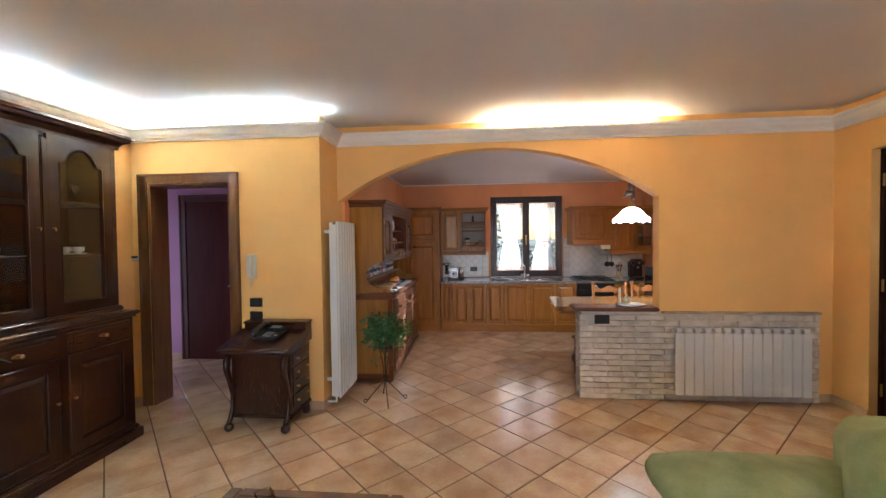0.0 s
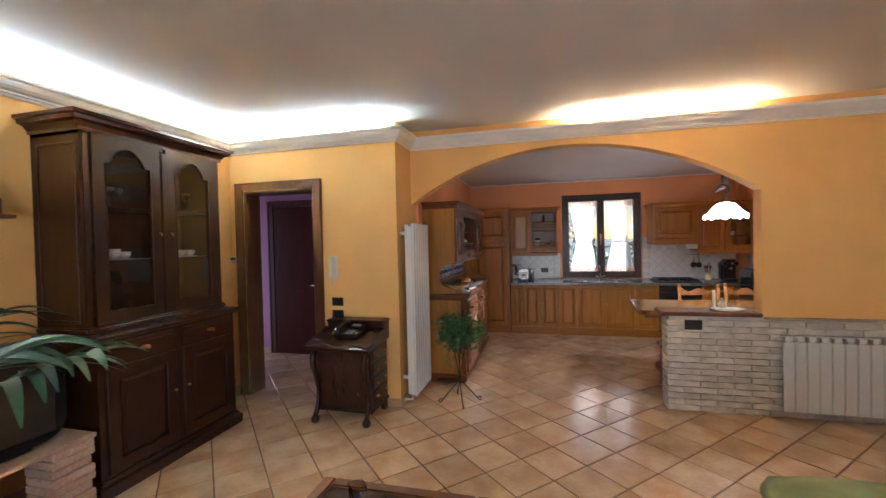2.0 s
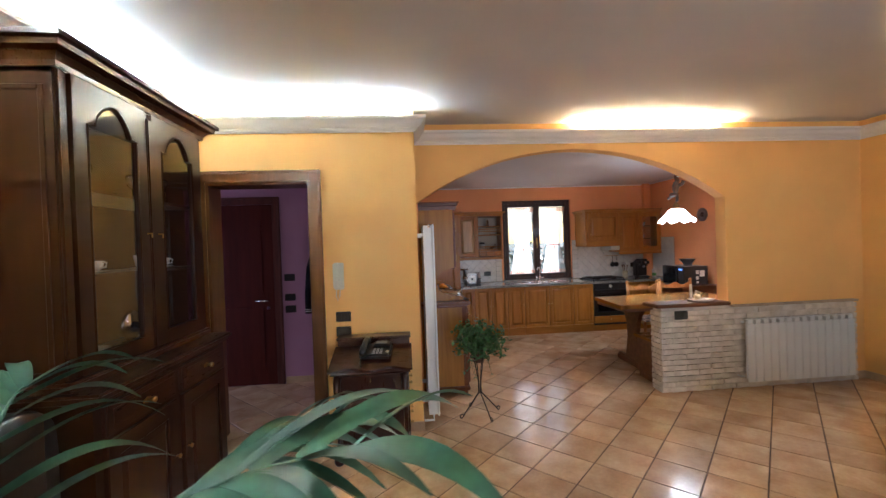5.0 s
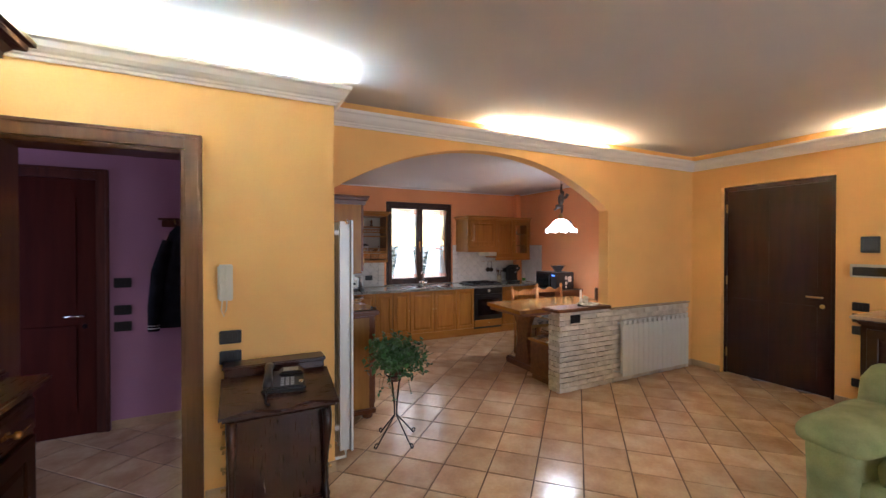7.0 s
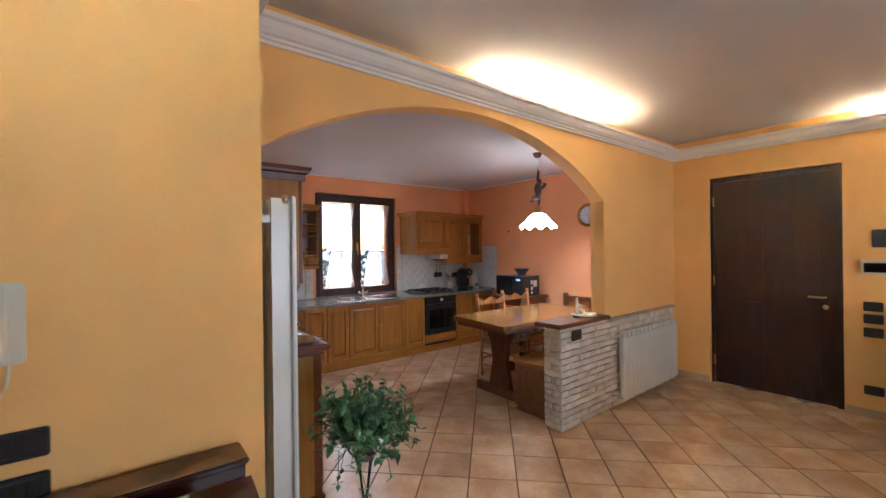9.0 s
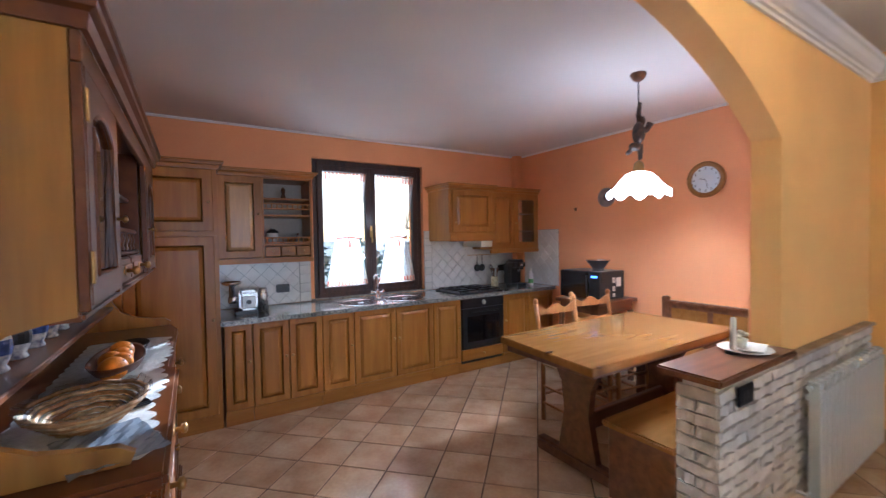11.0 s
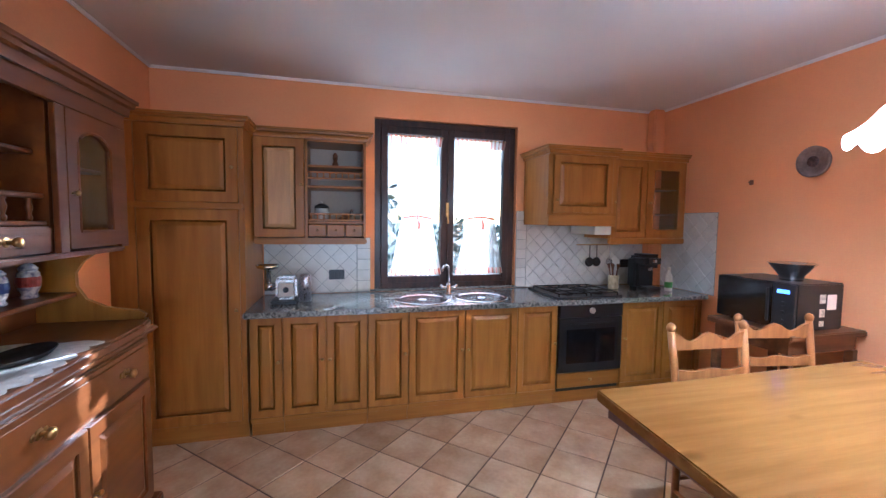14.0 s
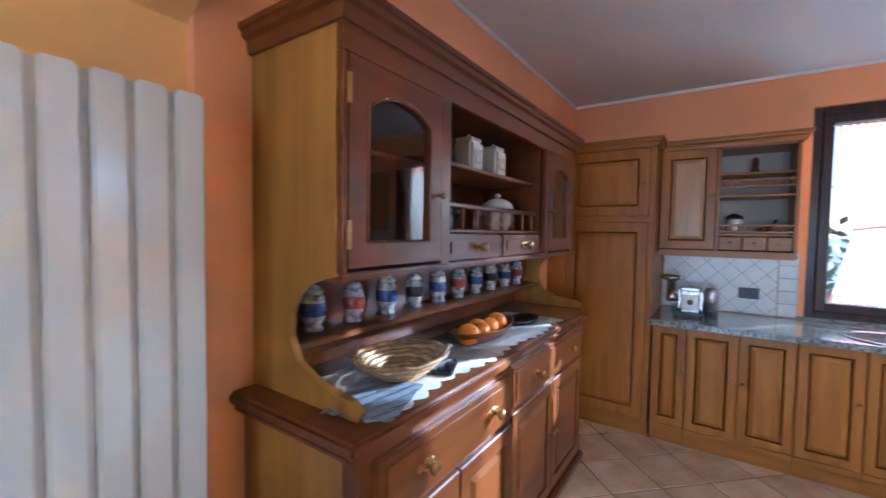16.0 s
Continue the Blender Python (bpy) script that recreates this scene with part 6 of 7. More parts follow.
# ---- writing desk with a telephone ----
dk = thing("writing_desk", pose(-0.37, DWY - 0.012, 0), "carved dark mahogany slant-top writing desk", "desk")
M_MAHO = wood("dark_mahogany", (0.022, 0.0056, 0.003), (0.034, 0.009, 0.0045), 0.28, "z", 0.2)
M_MAHO_X = wood("dark_mahogany_lengthwise", (0.022, 0.0056, 0.003), (0.034, 0.009, 0.0045), 0.28, "x", 0.2)
part("case", bx(-0.25, 0.25, -0.37, -0.01, 0.10, 0.64, 0.004), M_MAHO, dk)
part("back_box", bx(-0.275, 0.275, -0.135, -0.004, 0.64, 0.80, 0.004), M_MAHO_X, dk)
part("back_lid", bx(-0.285, 0.285, -0.145, -0.002, 0.80, 0.822, 0.006, 2), M_MAHO_X, dk)
bm = bmesh.new()
pts = [(-0.135, 0.64), (-0.135, 0.745), (-0.47, 0.662), (-0.478, 0.645), (-0.47, 0.635)]
prism(bm, pts, "x", -0.275, 0.275)
part("writing_slope", bm, M_MAHO_X, dk)
bm = bmesh.new()
ang = math.atan2(0.083, 0.335)
edge = [(-0.29, -0.14)] + [(-0.29 + 0.58 * i / 20, -0.482 - 0.018 * math.cos((i / 20 - 0.5) * 4 * math.pi)) for i in range(21)] + [(0.29, -0.14)]
lo = [bm.verts.new((x, y, 0.748 + (y + 0.135) * math.tan(ang))) for x, y in edge]
hi = [bm.verts.new((x, y, 0.762 + (y + 0.135) * math.tan(ang))) for x, y in edge]
bm.faces.new(lo[::-1])
bm.faces.new(hi)
for i in range(len(edge)):
    bm.faces.new((lo[i], lo[(i + 1) % len(edge)], hi[(i + 1) % len(edge)], hi[i]))
bmesh.ops.recalc_face_normals(bm, faces=bm.faces[:])
lid = part("lid", bm, M_MAHO_X, dk)
bm = bmesh.new()
prism(bm, [(-0.22, 0.628), (0.22, 0.628), (0.16, 0.612), (0.08, 0.622), (0, 0.605), (-0.08, 0.622), (-0.16, 0.612)], "y", -0.465, -0.445)
part("apron_carving", bm, M_MAHO_X, dk)
for s in (-1, 1):
    bm = bmesh.new()
    pth = [(-0.40, 0.63, 0.05), (-0.45, 0.58, 0.048), (-0.455, 0.50, 0.042), (-0.42, 0.40, 0.034), (-0.385, 0.28, 0.028), (-0.385, 0.18, 0.03), (-0.41, 0.11, 0.036), (-0.44, 0.075, 0.036)]
    loft(bm, [[(s * 0.235 + 0.55 * w * math.cos(a), y + 0.75 * w * math.sin(a), z) for a in [2 * math.pi * i / 8 for i in range(8)]] for y, z, w in pth])
    lg = part("cabriole_leg", bm, M_MAHO, dk, smooth=True)
    part("scroll", tube(bmesh.new(), [(s * 0.235, -0.44 + 0.03 * (1 - t) * math.cos(t * 9), 0.54 + 0.03 * (1 - t) * math.sin(t * 9)) for t in [i / 14 for i in range(15)]], 0.010, 6), M_MAHO, lg)
    part("bun_foot", ball(bmesh.new(), (s * 0.235, -0.445, 0.037), 0.037, 1, 1, 0.98), M_MAHO, dk, smooth=True)
    part("back_foot", lathe(bmesh.new(), [(0.03, 0), (0.035, 0.03), (0.028, 0.07), (0.034, 0.10)], 12, (s * 0.23, -0.05, 0)), M_MAHO, dk, smooth=True)
part("plinth", bx(-0.265, 0.265, -0.385, -0.005, 0.085, 0.115, 0.008, 2), M_MAHO_X, dk)
for k in range(4):
    z = 0.16 + k * 0.115
    dr = part("side_drawer", bx(0.248, 0.262, -0.345, -0.045, z, z + 0.10, 0.004), M_MAHO_X, dk)
    for y in (-0.29, -0.10):
        part("pull", lathe(bmesh.new(), [(0.006, 0), (0.006, 0.012), (0.012, 0.016), (0.010, 0.026)], 8, (0.262, y, z + 0.05), "x"), M_BRASS, dr)
    dl = part("side_drawer", bx(-0.262, -0.248, -0.345, -0.045, z, z + 0.10, 0.004), M_MAHO_X, dk)
    for y in (-0.29, -0.10):
        part("pull", lathe(bmesh.new(), [(0.010, -0.026), (0.012, -0.016), (0.006, -0.012), (0.006, 0)], 8, (-0.262, y, z + 0.05), "x"), M_BRASS, dl)

tp = thing("telephone", pose(-0.345, DWY - 0.285, 0.727, math.degrees(ang), 0, -6) @ Matrix.Scale(1.08, 4), "black corded desk telephone with a display", "telephone")
part("body", bx(-0.10, 0.11, -0.09, 0.09, 0.0, 0.035, 0.012, 3), M_BLACK, tp)
part("raised_back", bx(-0.02, 0.10, 0.02, 0.085, 0.03, 0.055, 0.010, 2), M_BLACK, tp)
hs = part("receiver", tube(bmesh.new(), [(-0.07, -0.10, 0.05), (-0.07, -0.06, 0.068), (-0.07, 0.0, 0.074), (-0.07, 0.06, 0.068), (-0.07, 0.10, 0.052)], [0.024, 0.022, 0.018, 0.022, 0.025], 12), M_BLACK, tp, smooth=True)
part("display", bx(0.0, 0.075, 0.035, 0.072, 0.0555, 0.057), mat("grey_display", (0.28, 0.31, 0.29), 0.2, var=0.02, bump=0), tp)
for r in range(4):
    for c in range(3):
        part("key", bx(-0.012 + c * 0.024, 0.006 + c * 0.024, -0.07 + r * 0.02, -0.057 + r * 0.02, 0.035, 0.0385, 0.001), mat("grey_key", (0.30, 0.30, 0.30), 0.5) if (r, c) == (0, 0) else bpy.data.materials["grey_key"], tp)
part("round_key", lathe(bmesh.new(), [(0.013, 0.035), (0.012, 0.04)], 14, (0.088, -0.045, 0)), M_STEEL, tp)
part("cord", tube(bmesh.new(), [(-0.07, -0.10, 0.045), (-0.08, -0.135, 0.018), (-0.075, -0.175, 0.014), (-0.06, -0.19, 0.012)], 0.005, 6), M_BLACK, tp)

# ---- intercom, switches, wall fittings ----
ic = thing("intercom", pose(-0.64, DWY, 1.295), "ivory plastic intercom handset on the yellow wall", "intercom")
part("base", bx(-0.035, 0.04, -0.022, -0.0005, -0.11, 0.105, 0.006, 2), M_WHITEP, ic)
part("receiver", bx(-0.04, 0.012, -0.052, -0.022, -0.105, 0.105, 0.010, 3), M_WHITEP, ic)
part("cord", tube(bmesh.new(), [(-0.015, -0.03, -0.105), (-0.022, -0.028, -0.16), (-0.010, -0.025, -0.20), (0.005, -0.02, -0.16), (0.008, -0.015, -0.11)], 0.004, 6), M_WHITEP, ic)
for z in (0.965, 0.845):
    socket_plate(pose(-0.615, DWY, z), "black three-way light switch on the yellow wall", "light_switch", 0.118, 0.08)
for z in (1.205, 0.98, 0.845):
    socket_plate(pose(-1.43, 1.0, z), "black light switch on the lilac hall wall", "light_switch", 0.118, 0.08)
socket_plate(pose(-1.30, 1.0, 2.28), "small dark sensor box high on the hall wall", "sensor_box", 0.10, 0.06, 1)
for z in (0.945, 0.84, 0.725):
    socket_plate(pose(LX1, -1.565, z, 0, 0, -90), "black light switch beside the entrance door", "light_switch", 0.118, 0.08)
socket_plate(pose(LX1, -1.565, 0.235, 0, 0, -90), "black wall socket low beside the entrance door")
socket_plate(pose(LX1, -1.625, 1.52, 0, 0, -90), "dark square thermostat beside the entrance door", "thermostat", 0.13, 0.15, 1)
fb = thing("fuse_box", pose(LX1, -1.63, 1.28, 0, 0, -90), "white fuse box with a dark window", "fuse box")
part("case", bx(-0.135, 0.135, -0.03, -0.0005, -0.06, 0.06, 0.005, 2), M_WHITEP, fb)
part("window", bx(-0.115, 0.115, -0.034, -0.03, -0.045, 0.035, 0.003), M_BGLASS, fb)
wb = thing("wall_box", pose(-1.765, DWY, 1.375), "small grey box on the wall beside the casing", "box")
part("case", bx(-0.03, 0.035, -0.03, -0.0005, -0.03, 0.025, 0.004), M_STEEL, wb)
part("lid", bx(-0.028, 0.033, -0.036, -0.03, 0.0, 0.023, 0.002), M_BLACK, wb)
pc = thing("picture", pose(LX1, -2.05, 1.48, 0, 0, -90), "framed picture with a pale mat beside the fuse box", "picture")
bm = bmesh.new()
for a in ((-0.23, -0.20, -0.25, 0.25), (0.20, 0.23, -0.25, 0.25), (-0.20, 0.20, 0.22, 0.25), (-0.20, 0.20, -0.25, -0.22)):
    box(bm, a[0], a[1], -0.025, -0.001, a[2], a[3], 0.004)
part("frame", bm, M_BLACK, pc)
part("mat_board", bx(-0.20, 0.20, -0.012, -0.008, -0.22, 0.22), M_LINEN, pc)
part("print", bx(-0.13, 0.13, -0.0145, -0.0125, -0.15, 0.15), mat("faded_print", (0.35, 0.28, 0.2), 0.6, var=0.5, scale=9), pc)

# ---- entrance console ----
cn = thing("console_cabinet", pose(LX1 - 0.002, -1.69, 0, 0, 0, -90), "dark walnut console cabinet with a pale marble top", "cabinet")
part("body", bx(0.04, 1.06, -0.53, -0.004, 0.12, 0.86), M_WALNUT, cn)
part("plinth", bx(0.0, 1.10, -0.60, -0.003, 0.0, 0.12, 0.02, 3), M_WALNUT_X, cn)
part("cornice", bx(0.02, 1.08, -0.56, -0.003, 0.86, 0.905, 0.012, 2), M_WALNUT_X, cn)
part("marble_top", bx(-0.01, 1.11, -0.60, -0.002, 0.905, 0.935, 0.008, 2), mat("pale_marble", (0.55, 0.44, 0.32), 0.2, var=0.2, scale=5, bump=0, coat=0.3), cn)
for a, b in ((0.08, 0.54), (0.56, 1.02)):
    panel_door(cn, a, b, 0.15, 0.83, -0.55, M_WALNUT, 0.07, (b - 0.03, 0.5))

# ---- sofa ----
sf = thing("sofa", pose(2.18, -2.07, 0), "soft green suede sofa with padded arms, slightly worn", "sofa")


def pad(bm, x0, x1, y0, y1, z0, z1, r, puff=0.0, seed=0):
    """A padded block: rounded, gently swollen and uneven."""
    start = len(bm.verts)
    tmp = box(bmesh.new(), x0, x1, y0, y1, z0, z1)
    bmesh.ops.subdivide_edges(tmp, edges=tmp.edges[:], cuts=5, use_grid_fill=True)
    c = Vector(((x0 + x1) / 2, (y0 + y1) / 2, (z0 + z1) / 2))
    hx, hy, hz = (x1 - x0) / 2, (y1 - y0) / 2, (z1 - z0) / 2
    for v in tmp.verts:
        d = v.co - c
        q = Vector((max(-hx + r, min(hx - r, d.x)), max(-hy + r, min(hy - r, d.y)), max(-hz + r, min(hz - r, d.z))))
        e = d - q
        if e.length > 1e-6:
            v.co = c + q + e.normalized() * r
        u, w, t = d.x / hx, d.y / hy, d.z / hz
        v.co += puff * Vector((u * (1 - w * w) * (1 - t * t), w * (1 - u * u) * (1 - t * t), t * (1 - u * u) * (1 - w * w)))
        v.co += 0.012 * noise.noise_vector(v.co * 4 + Vector((seed, 0, 0)))
    me = bpy.data.meshes.new("tmp")
    tmp.to_mesh(me)
    tmp.free()
    bm.from_mesh(me)
    bpy.data.meshes.remove(me)
    return bm


part("frame", pad(bmesh.new(), 0.02, 0.95, -1.95, -0.03, 0.06, 0.34, 0.04), M_SOFA, sf, smooth=True)
part("arm", pad(bmesh.new(), 0.0, 0.78, -0.26, 0.0, 0.05, 0.52, 0.06, 0.02, 1), M_SOFA, sf, smooth=True)
part("arm_pad", pad(bmesh.new(), -0.05, 0.74, -0.30, 0.025, 0.45, 0.575, 0.058, 0.025, 2), M_SOFA, sf, smooth=True)
part("arm", pad(bmesh.new(), 0.0, 0.78, -1.98, -1.72, 0.05, 0.52, 0.06, 0.02, 3), M_SOFA, sf, smooth=True)
part("backrest", pad(bmesh.new(), 0.64, 0.98, -1.96, -0.02, 0.10, 0.80, 0.12, 0.03, 4), M_SOFA, sf, smooth=True)
for k in range(2):
    a = -0.28 - 0.71 * k
    part("seat_cushion", pad(bmesh.new(), 0.0, 0.68, a - 0.70, a, 0.32, 0.47, 0.06, 0.03, 5 + k), M_SOFA, sf, smooth=True)
    part("back_cushion", pad(bmesh.new(), 0.48, 0.74, a - 0.70, a, 0.45, 0.86, 0.10, 0.04, 7 + k), M_SOFA, sf, smooth=True)
for x in (0.08, 0.88):
    for y in (-0.1, -1.88):
        part("foot", lathe(bmesh.new(), [(0.025, 0), (0.03, 0.07)], 12, (x, y, 0)), M_WALNUT, sf)

# ---- coffee table ----
ct = thing("coffee_table", pose(0.30, -2.245, -0.0), "dark reddish wooden coffee table with a raised rim", "table")
part("tabletop", bx(0.0, 0.76, -1.2, 0.0, 0.385, 0.41, 0.004), M_WALNUT_X, ct)
bm = bmesh.new()
for a in ((-0.012, 0.05, -1.21, 0.012), (0.71, 0.772, -1.21, 0.012), (0.05, 0.71, -0.05, 0.012), (0.05, 0.71, -1.21, -1.15)):
    box(bm, *a, 0.38, 0.425, 0.008, 2)
part("rim", bm, M_CASING, ct)
for x in (0.05, 0.71):
    for y in (-0.05, -1.15):
        part("leg", lathe(bmesh.new(), [(0.02, 0), (0.026, 0.03), (0.018, 0.08), (0.03, 0.28), (0.034, 0.385)], 12, (x, y, 0)), M_WALNUT, ct, smooth=True)
va = thing("glass_vase", pose(0.515, -2.36, 0.4105), "square clear glass vase on the coffee table", "vase")
part("body", lathe(bmesh.new(), [(0.034, 0), (0.04, 0.006), (0.045, 0.075), (0.042, 0.075), (0.034, 0.012)], 4), M_GLASS, va)
part("pebbles", bx(-0.016, 0.016, -0.016, 0.016, 0.013, 0.028, 0.005), M_BLUE, va)
gd = thing("glass_dish", pose(0.58, -2.43, 0.4105), "low cut-glass dish on the coffee table", "dish")
part("dish", lathe(bmesh.new(), [(0.05, 0), (0.085, 0.02), (0.10, 0.035), (0.096, 0.036), (0.05, 0.008)], 20, ruffle=0.05, waves=10), M_GLASS, gd)
part("sweets", ball(ball(bmesh.new(), (0.01, 0.01, 0.025), 0.016), (-0.02, -0.01, 0.023), 0.014), M_STEEL, gd)

# ---- plant on a wrought-iron stand ----
ps = thing("plant_stand", pose(0.51, -0.215, 0), "black wrought-iron plant stand with curled feet", "plant stand")
for k in range(4):
    a = radians(20 + 90 * k)
    u = Vector((math.cos(a), math.sin(a), 0))
    pts = [u * 0.012 + Vector((0, 0, 0.20)), u * 0.09 + Vector((0, 0, 0.115)), u * 0.165 + Vector((0, 0, 0.03))]
    pts += [u * (0.185 + 0.018 * math.sin(t)) + Vector((0, 0, 0.0235 - 0.018 * math.cos(t))) for t in (0.0, 0.9, 1.8, 2.7, 3.6, 4.5)]
    lg = part("leg", tube(bmesh.new(), pts, 0.005, 6), M_IRON, ps)
    part("upright", tube(bmesh.new(), [u * 0.012 + Vector((0, 0, 0.19)), u * 0.014 + Vector((0, 0, 0.30)), u * 0.04 + Vector((0, 0, 0.46)), u * 0.075 + Vector((0, 0, 0.52))], 0.0045, 6), M_IRON, ps)
part("ring", tube(bmesh.new(), [(0.075 * math.cos(2 * math.pi * i / 24), 0.075 * math.sin(2 * math.pi * i / 24), 0.52) for i in range(25)], 0.005, 6), M_IRON, ps)
pp = thing("potted_plant", pose(0.51, -0.215, 0.47), "bushy trailing green house plant with small leaves", "plant")
part("pot", lathe(bmesh.new(), [(0.04, 0), (0.065, 0.11), (0.07, 0.115), (0.062, 0.115), (0.05, 0.09)], 18), mat("brown_clay_pot", (0.12, 0.06, 0.035), 0.7), pp, smooth=True)
rng = random.Random(21)
stems, leaves = bmesh.new(), bmesh.new()
for k in range(150):
    a, el = rng.uniform(0, 2 * math.pi), rng.uniform(-0.5, 1.45)
    ln = rng.uniform(0.11, 0.235) * (1.0 if el > 0 else 1.05)
    p0 = Vector((0.04 * math.cos(a), 0.04 * math.sin(a), 0.11))
    tip = p0 + Vector((math.cos(a) * math.cos(el), math.sin(a) * math.cos(el), math.sin(el) + 0.25)) * ln
    mid = (p0 + tip) / 2 + Vector((0, 0, 0.04))
    tube(stems, [p0, mid, tip], 0.0016, 4)
    for q in range(7):
        t = 0.25 + 0.75 * q / 6
        c = (p0 * (1 - t) + mid * t) * (1 - t) + (mid * (1 - t) + tip * t) * t
        d = Vector((rng.gauss(0, 1), rng.gauss(0, 1), rng.gauss(-0.2, 0.7))).normalized()
        sd = d.cross(Vector((rng.gauss(0, 0.4), rng.gauss(0, 0.4), 1))).normalized()
        L = rng.uniform(0.036, 0.064)
        w = L * 0.30
        nrm = d.cross(sd) * 0.006
        v = [leaves.verts.new(x) for x in (c, c + d * L * 0.4 + sd * w, c + d * L, c + d * L * 0.4 - sd * w, c + d * L * 0.45 - nrm)]
        for t0, t1, t2 in ((0, 1, 4), (1, 2, 4), (2, 3, 4), (3, 0, 4)):
            leaves.faces.new((v[t0], v[t1], v[t2]))
for k in range(6):
    a = rng.uniform(0, 6.28)
    pts = [Vector((0.07 * math.cos(a), 0.07 * math.sin(a), 0.11)), Vector((0.12 * math.cos(a), 0.12 * math.sin(a), 0.05)), Vector((0.13 * math.cos(a + 0.3), 0.13 * math.sin(a + 0.3), -0.05 - 0.05 * rng.random()))]
    tube(stems, pts, 0.0015, 4)
    for c in pts[1:]:
        for q in range(3):
            d = Vector((rng.gauss(0, 1), rng.gauss(0, 1), rng.gauss(-0.5, 0.5))).normalized() * 0.035
            sd = d.cross(Vector((0.2, 0.1, 1))).normalized() * 0.013
            leaves.faces.new([leaves.verts.new(x) for x in (c, c + d * 0.4 + sd, c + d, c + d * 0.4 - sd)])
part("stems", stems, M_LEAF, pp)
part("foliage", leaves, M_LEAF, pp)

# ---- palm in a pot ----
pa = thing("palm", pose(-0.86, -3.04, 0), "potted palm with long arching blue-green fronds", "plant")
part("pot", lathe(bmesh.new(), [(0.11, 0), (0.15, 0.24), (0.165, 0.26), (0.165, 0.28), (0.145, 0.28), (0.13, 0.22)], 24), mat("terracotta_pot", (0.25, 0.10, 0.05), 0.8, var=0.2), pa, smooth=True)
part("soil", lathe(bmesh.new(), [(0.135, 0.23), (0.13, 0.242), (0.01, 0.248)], 20), M_IRON, pa)
part("trunk", tube(bmesh.new(), [(0, 0, 0.23), (0.01, 0, 0.42), (0, 0.01, 0.56)], [0.05, 0.042, 0.036], 10), mat("palm_fibre", (0.10, 0.06, 0.03), 0.9, var=0.4, scale=30, bump=0.8), pa)
rng = random.Random(9)


def frond(az, reach, top, first, count, long, bow=0.0):
    """A feather frond: a bowed rib with long, well-spaced strap leaflets that rise and bend over at their ends."""
    bm = bmesh.new()
    n = 24
    rib = []
    for i in range(n + 1):
        t = i / n
        a = az + bow * t * t
        rib.append(Vector((math.cos(a), math.sin(a), 0)) * (reach * t ** 1.25) + Vector((0, 0, 0.50 + (top - 0.50) * math.sin(t * math.pi * 0.5) ** 0.8)))
    tube(bm, rib, [0.008 * (1 - 0.75 * i / n) for i in range(n + 1)], 5)
    for j in range(count):
        t = first + (1 - first) * j / (count - 1)
        i = min(n, int(t * n))
        d = (rib[min(i + 1, n)] - rib[max(i - 1, 0)]).normalized()
        flat = Vector((d.x, d.y, 0)).normalized()
        side0 = Vector((-flat.y, flat.x, 0))
        for s in (-1, 1):
            L = long * (0.72 + 0.28 * math.sin(math.pi * t)) * rng.uniform(0.82, 1.12)
            spread = 0.75 - 0.5 * max(0.0, t - 0.5)
            out = (flat * 0.75 + side0 * s * spread + Vector((0, 0, 0.42 + rng.uniform(-0.10, 0.12)))).normalized()
            sag = rng.uniform(0.36, 0.56)
            wide = 0.018 * rng.uniform(0.85, 1.15)
            cross = out.cross(Vector((0, 0, 1))).normalized()
            tilt = (cross + Vector((0, 0, rng.uniform(-0.5, 0.5)))).normalized()
            prev = None
            for k in range(11):
                q = k / 10
                c = rib[i] + out * L * q + Vector((0, 0, -sag * L * q ** 2.6))
                w = wide * math.sin(math.pi * (0.12 + 0.87 * q)) ** 0.7 + 0.0006
                row = [bm.verts.new(c - tilt * w), bm.verts.new(c + Vector((0, 0, -0.22 * w))), bm.verts.new(c + tilt * w)]
                if prev:
                    bm.faces.new((prev[0], prev[1], row[1], row[0]))
                    bm.faces.new((prev[1], prev[2], row[2], row[1]))
                prev = row
    return bm


for az, reach, top, first, count, long, bow in ((-14, 0.68, 1.21, 0.62, 7, 0.40, 0.10), (14, 0.60, 1.13, 0.70, 6, 0.36, 0.05), (-62, 0.15, 1.27, 0.55, 6, 0.23, 0.0),
                                                (-125, 0.26, 1.20, 0.5, 7, 0.34, 0.0), (150, 0.26, 1.14, 0.5, 7, 0.34, 0.2), (102, 0.24, 1.24, 0.45, 8, 0.36, 0.0)):
    part("frond", frond(radians(az), reach, top, first, count, long, bow), M_PALM, pa, smooth=True)

# ---- stone plinth with the television ----
sp = thing("stone_plinth", pose(-1.50, -2.30, 0), "low plinth of stacked pinkish stone with a marble top", "plinth")
M_STONE = mat("pink_marble_stone", (0.42, 0.26, 0.19), 0.55, var=0.3, scale=14, fine=60, bump=0.4, second=(0.55, 0.45, 0.36), obj_random=0.15)
for k in range(9):
    z = 0.004 + k * 0.048
    part("stone", bx(0.05 + 0.006 * (k % 2), 0.26 + 0.008 * ((k * 7) % 3), -0.08, 0.115 + 0.007 * ((k * 5) % 3), z, z + 0.044, 0.006), M_STONE, sp)
part("slab", bx(-0.26, 0.285, -0.95, 0.13, 0.436, 0.462, 0.006, 2), M_STONE, sp)
part("rear_stone", bx(-0.25, 0.0, -0.90, -0.20, 0, 0.436), M_STONE, sp)
tv = thing("television", pose(-1.48, -2.63, 0.4625), "large black television set with a curved back", "television")
bm = bmesh.new()
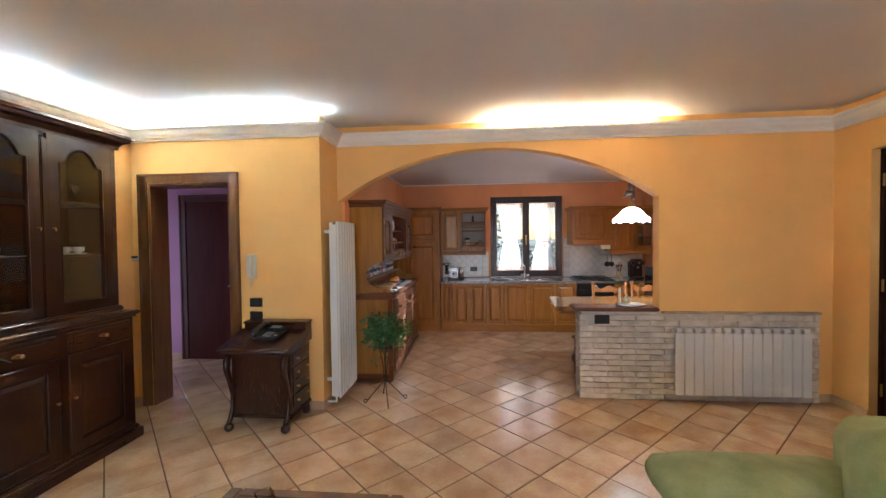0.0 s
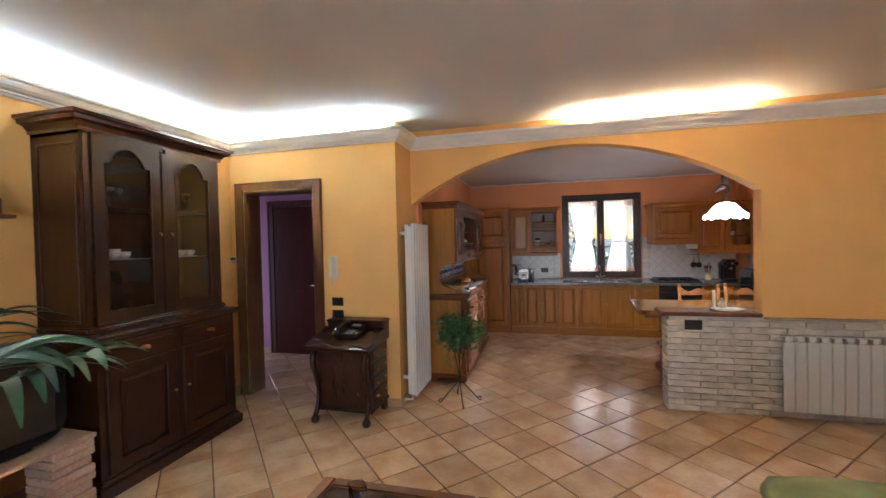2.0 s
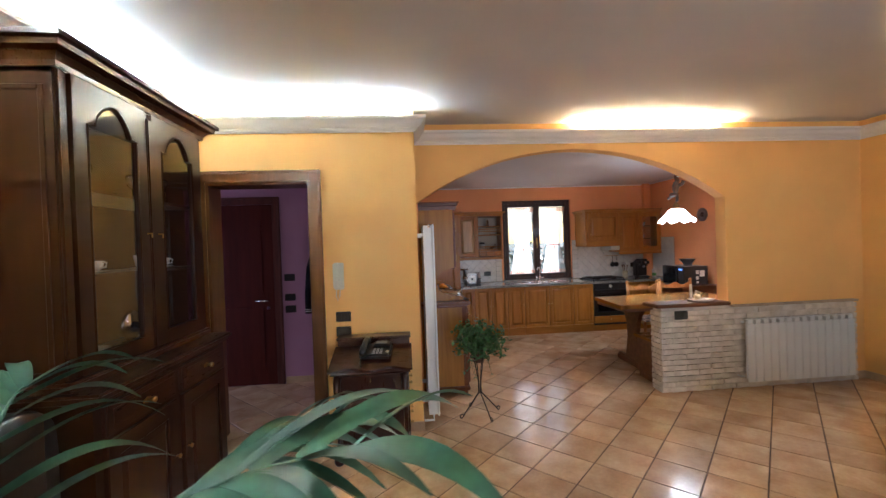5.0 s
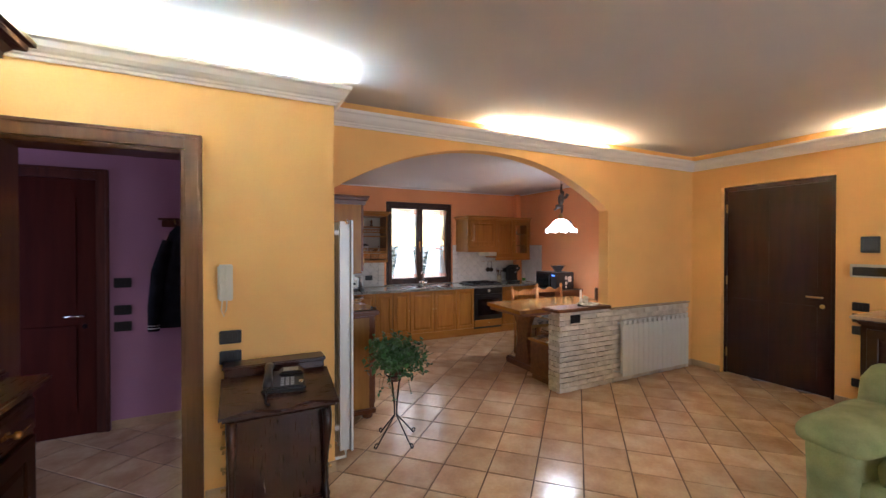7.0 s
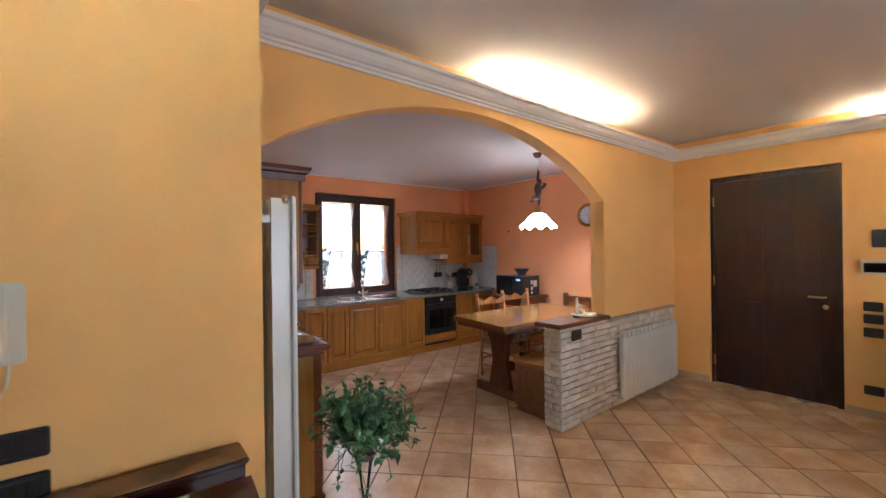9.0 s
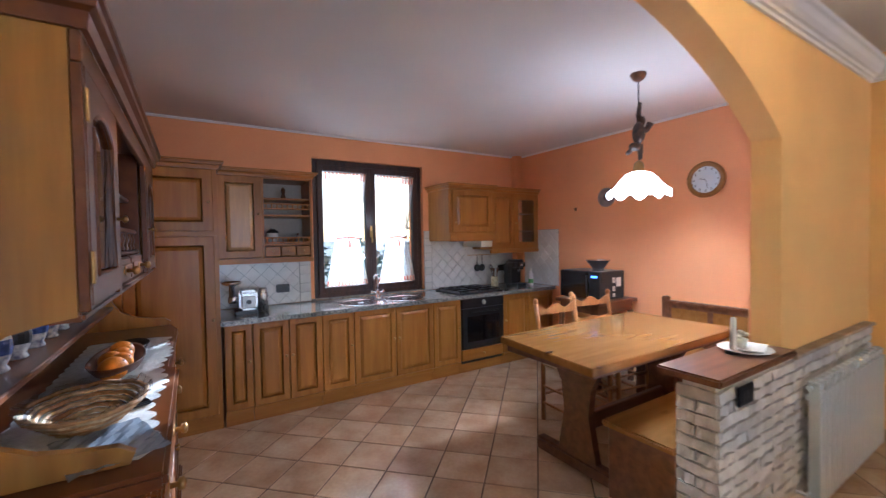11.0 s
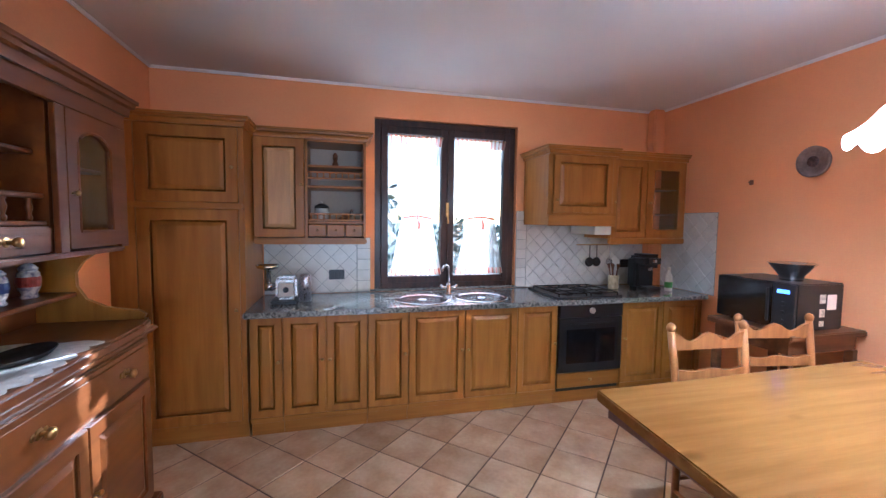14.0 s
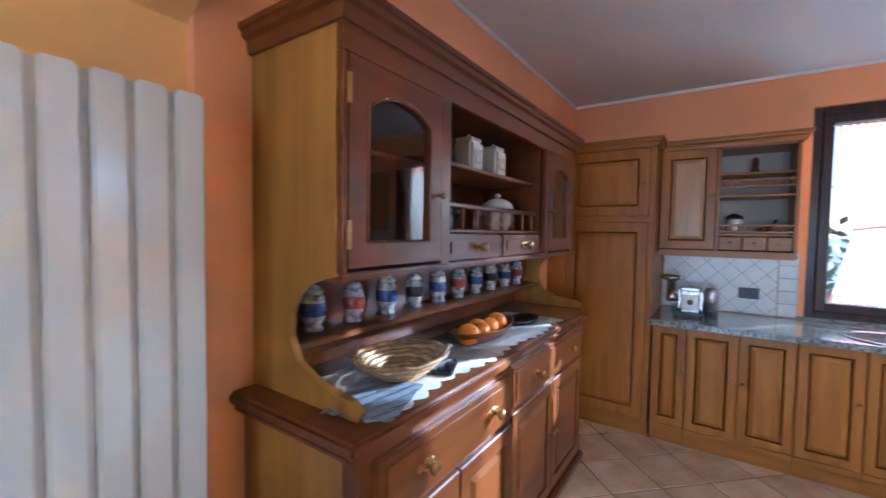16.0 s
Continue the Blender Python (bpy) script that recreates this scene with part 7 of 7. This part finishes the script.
loft(bm, [[(x, w * (1 if math.cos(a) > 0 else -1) * abs(math.cos(a)) ** 0.35, 0.30 + hgt * (1 if math.sin(a) > 0 else -1) * abs(math.sin(a)) ** 0.35) for a in [2 * math.pi * (i + 0.5) / 32 for i in range(32)]] for x, w, hgt in ((-0.24, 0.18, 0.16), (-0.10, 0.30, 0.24), (0.05, 0.355, 0.275), (0.17, 0.365, 0.28), (0.20, 0.355, 0.27))])
part("case", bm, M_BLACK, tv, smooth=True)
part("screen", bx(0.198, 0.206, -0.30, 0.30, 0.08, 0.53, 0.003), M_BGLASS, tv)
part("stand", bx(-0.18, 0.16, -0.22, 0.22, 0.0, 0.035, 0.006), M_BLACK, tv)

# ---- wall shelf with a cactus ----
ws = thing("wall_shelf", pose(LX0, -2.55, 1.70), "narrow dark wooden wall shelf", "shelf")
part("board", bx(0.0005, 0.20, -0.28, 0.27, 0, 0.022, 0.003), M_CASING, ws)
part("bracket", bx(0.0005, 0.15, -0.02, 0.02, -0.05, 0.0, 0.003), M_CASING, ws)
cx = thing("cactus", pose(LX0 + 0.11, -2.46, 1.7225), "round green cacti in a square wooden planter", "plant")
part("planter", bx(-0.07, 0.07, -0.13, 0.13, 0, 0.09, 0.004), M_TABLE_EDGE, cx)
for y, r in ((0.06, 0.062), (-0.06, 0.05)):
    bm = bmesh.new()
    loft(bm, [[(r * k * (1 + 0.08 * math.cos(12 * a)) * math.cos(a), y + r * k * (1 + 0.08 * math.cos(12 * a)) * math.sin(a), 0.085 + z * r) for a in [2 * math.pi * i / 48 for i in range(48)]] for k, z in ((0.75, 0.0), (1.0, 0.6), (0.95, 1.1), (0.6, 1.55), (0.1, 1.7))])
    part("cactus_body", bm, M_LEAF, cx, smooth=True)

# ---- coat on the hall wall ----
hk2 = thing("coat_rack", pose(-1.0, 1.0, 1.70), "short dark wooden coat rack on the hall wall", "coat rack")
part("board", bx(-0.16, 0.30, -0.022, -0.0005, -0.03, 0.03, 0.006, 2), M_CASING_H, hk2)
part("ledge", bx(-0.18, 0.32, -0.06, -0.0005, 0.03, 0.045, 0.004), M_CASING_H, hk2)
for x in (-0.06, 0.08, 0.22):
    part("peg", tube(bmesh.new(), [(x, -0.02, 0), (x, -0.06, 0.01), (x, -0.07, 0.03)], 0.007, 6), M_BRASS, hk2)
ja = thing("jacket", pose(-1.0, 0.93, 0.0), "black jacket with white striped cuffs hanging on the rack", "jacket")
M_COAT = mat("black_knit_fabric", (0.012, 0.012, 0.016), 0.95, var=0.3, scale=10, fine=200, bump=0.5, spec=0.15)
bm = bmesh.new()
loft(bm, [[(cxx + rx * math.cos(a) * (1 + 0.06 * math.sin(5 * a + z * 9)), ry * math.sin(a), z) for a in [2 * math.pi * i / 28 for i in range(28)]] for cxx, rx, ry, z in ((-0.02, 0.03, 0.02, 1.68), (-0.03, 0.07, 0.035, 1.62), (-0.04, 0.12, 0.045, 1.45), (-0.04, 0.15, 0.05, 1.2), (-0.03, 0.16, 0.05, 1.0), (-0.01, 0.17, 0.045, 0.82))])
part("body", bm, M_COAT, ja, smooth=True)
for pts, z in (([(-0.10, 0, 1.55), (-0.17, -0.01, 1.3), (-0.20, -0.015, 1.0), (-0.21, -0.01, 0.80)], 0.82), ([(0.06, -0.02, 1.5), (0.07, -0.04, 1.2), (0.075, -0.045, 0.8), (0.08, -0.04, 0.66)], 0.68)):
    sl = part("sleeve", tube(bmesh.new(), pts, [0.05, 0.055, 0.05, 0.042], 12), M_COAT, ja, smooth=True)
    for dz in (0.0, 0.022):
        e = pts[-1]
        part("cuff_stripe", lathe(bmesh.new(), [(0.0445, 0), (0.0455, 0.009)], 14, (e[0] + 0.002, e[1], z + dz)), M_PORC, sl)


# ---- floor tiles, laid at 45 degrees ----
SIDE, U0, V0, R2 = 0.305, 0.0064, -0.0583, math.sqrt(0.5)
floor = structure("floor", bx(-1.9, -1.88, -6.58, -6.56, -0.24, -0.006), M_GROUT, "terracotta-beige ceramic floor tiles laid diagonally", "floor")
bm = bmesh.new()
h = SIDE / 2 - 0.004
box(bm, -h, h, -h, h, -0.010, 0.0, 0.0025)
tile_mesh = bpy.data.meshes.new("floor_tile")
bm.to_mesh(tile_mesh)
bm.free()
tile_mesh.materials.append(M_TILE)
rest, near = [], []
for i in range(-40, 40):
    for j in range(-40, 40):
        u, v = U0 + (i + 0.5) * SIDE, V0 + (j + 0.5) * SIDE
        x, y = (u - v) * R2, (u + v) * R2
        inside = (-1.95 < x < 4.75 and -6.7 < y < 0.1) or (-0.1 < x < 4.4 and 0.0 <= y < 3.4) or (-3.3 < x <= -0.1 and -0.4 < y < 1.1)
        if inside:
            (near if (-0.9 < x < 3.0 and -2.3 < y < 2.75) else rest).append((x, y))
near.sort(key=lambda p: abs(p[0] - 1.2) + abs(p[1] - 0.3))
rest += near[290:]
turn = radians(45)
for x, y in near[:290]:
    ob = new("floor_tile", tile_mesh)
    ob.parent = floor
    ob.location, ob.rotation_euler = (x, y, random.uniform(-0.0005, 0.0005)), (random.gauss(0, 0.0012), random.gauss(0, 0.0012), turn)
verts, faces = [], []
for x, y in rest:
    b = len(verts)
    for z, g in ((-0.010, h), (-0.0025, h), (0.0, h - 0.0025)):
        for sx, sy in ((-1, -1), (1, -1), (1, 1), (-1, 1)):
            lx, ly = sx * g, sy * g
            verts.append((x + (lx - ly) * R2, y + (lx + ly) * R2, z))
    for k in (0, 4):
        for q in range(4):
            faces.append((b + k + q, b + k + (q + 1) % 4, b + k + 4 + (q + 1) % 4, b + k + 4 + q))
    faces.append((b + 8, b + 9, b + 10, b + 11))
me = bpy.data.meshes.new("outer_floor_tiles")
me.from_pydata(verts, [], faces)
me.materials.append(M_TILE_FAR)
far = new("outer_floor_tiles", me)
far.parent = floor
tagged(far, "the remaining diagonal floor tiles", "", "", "stuff")
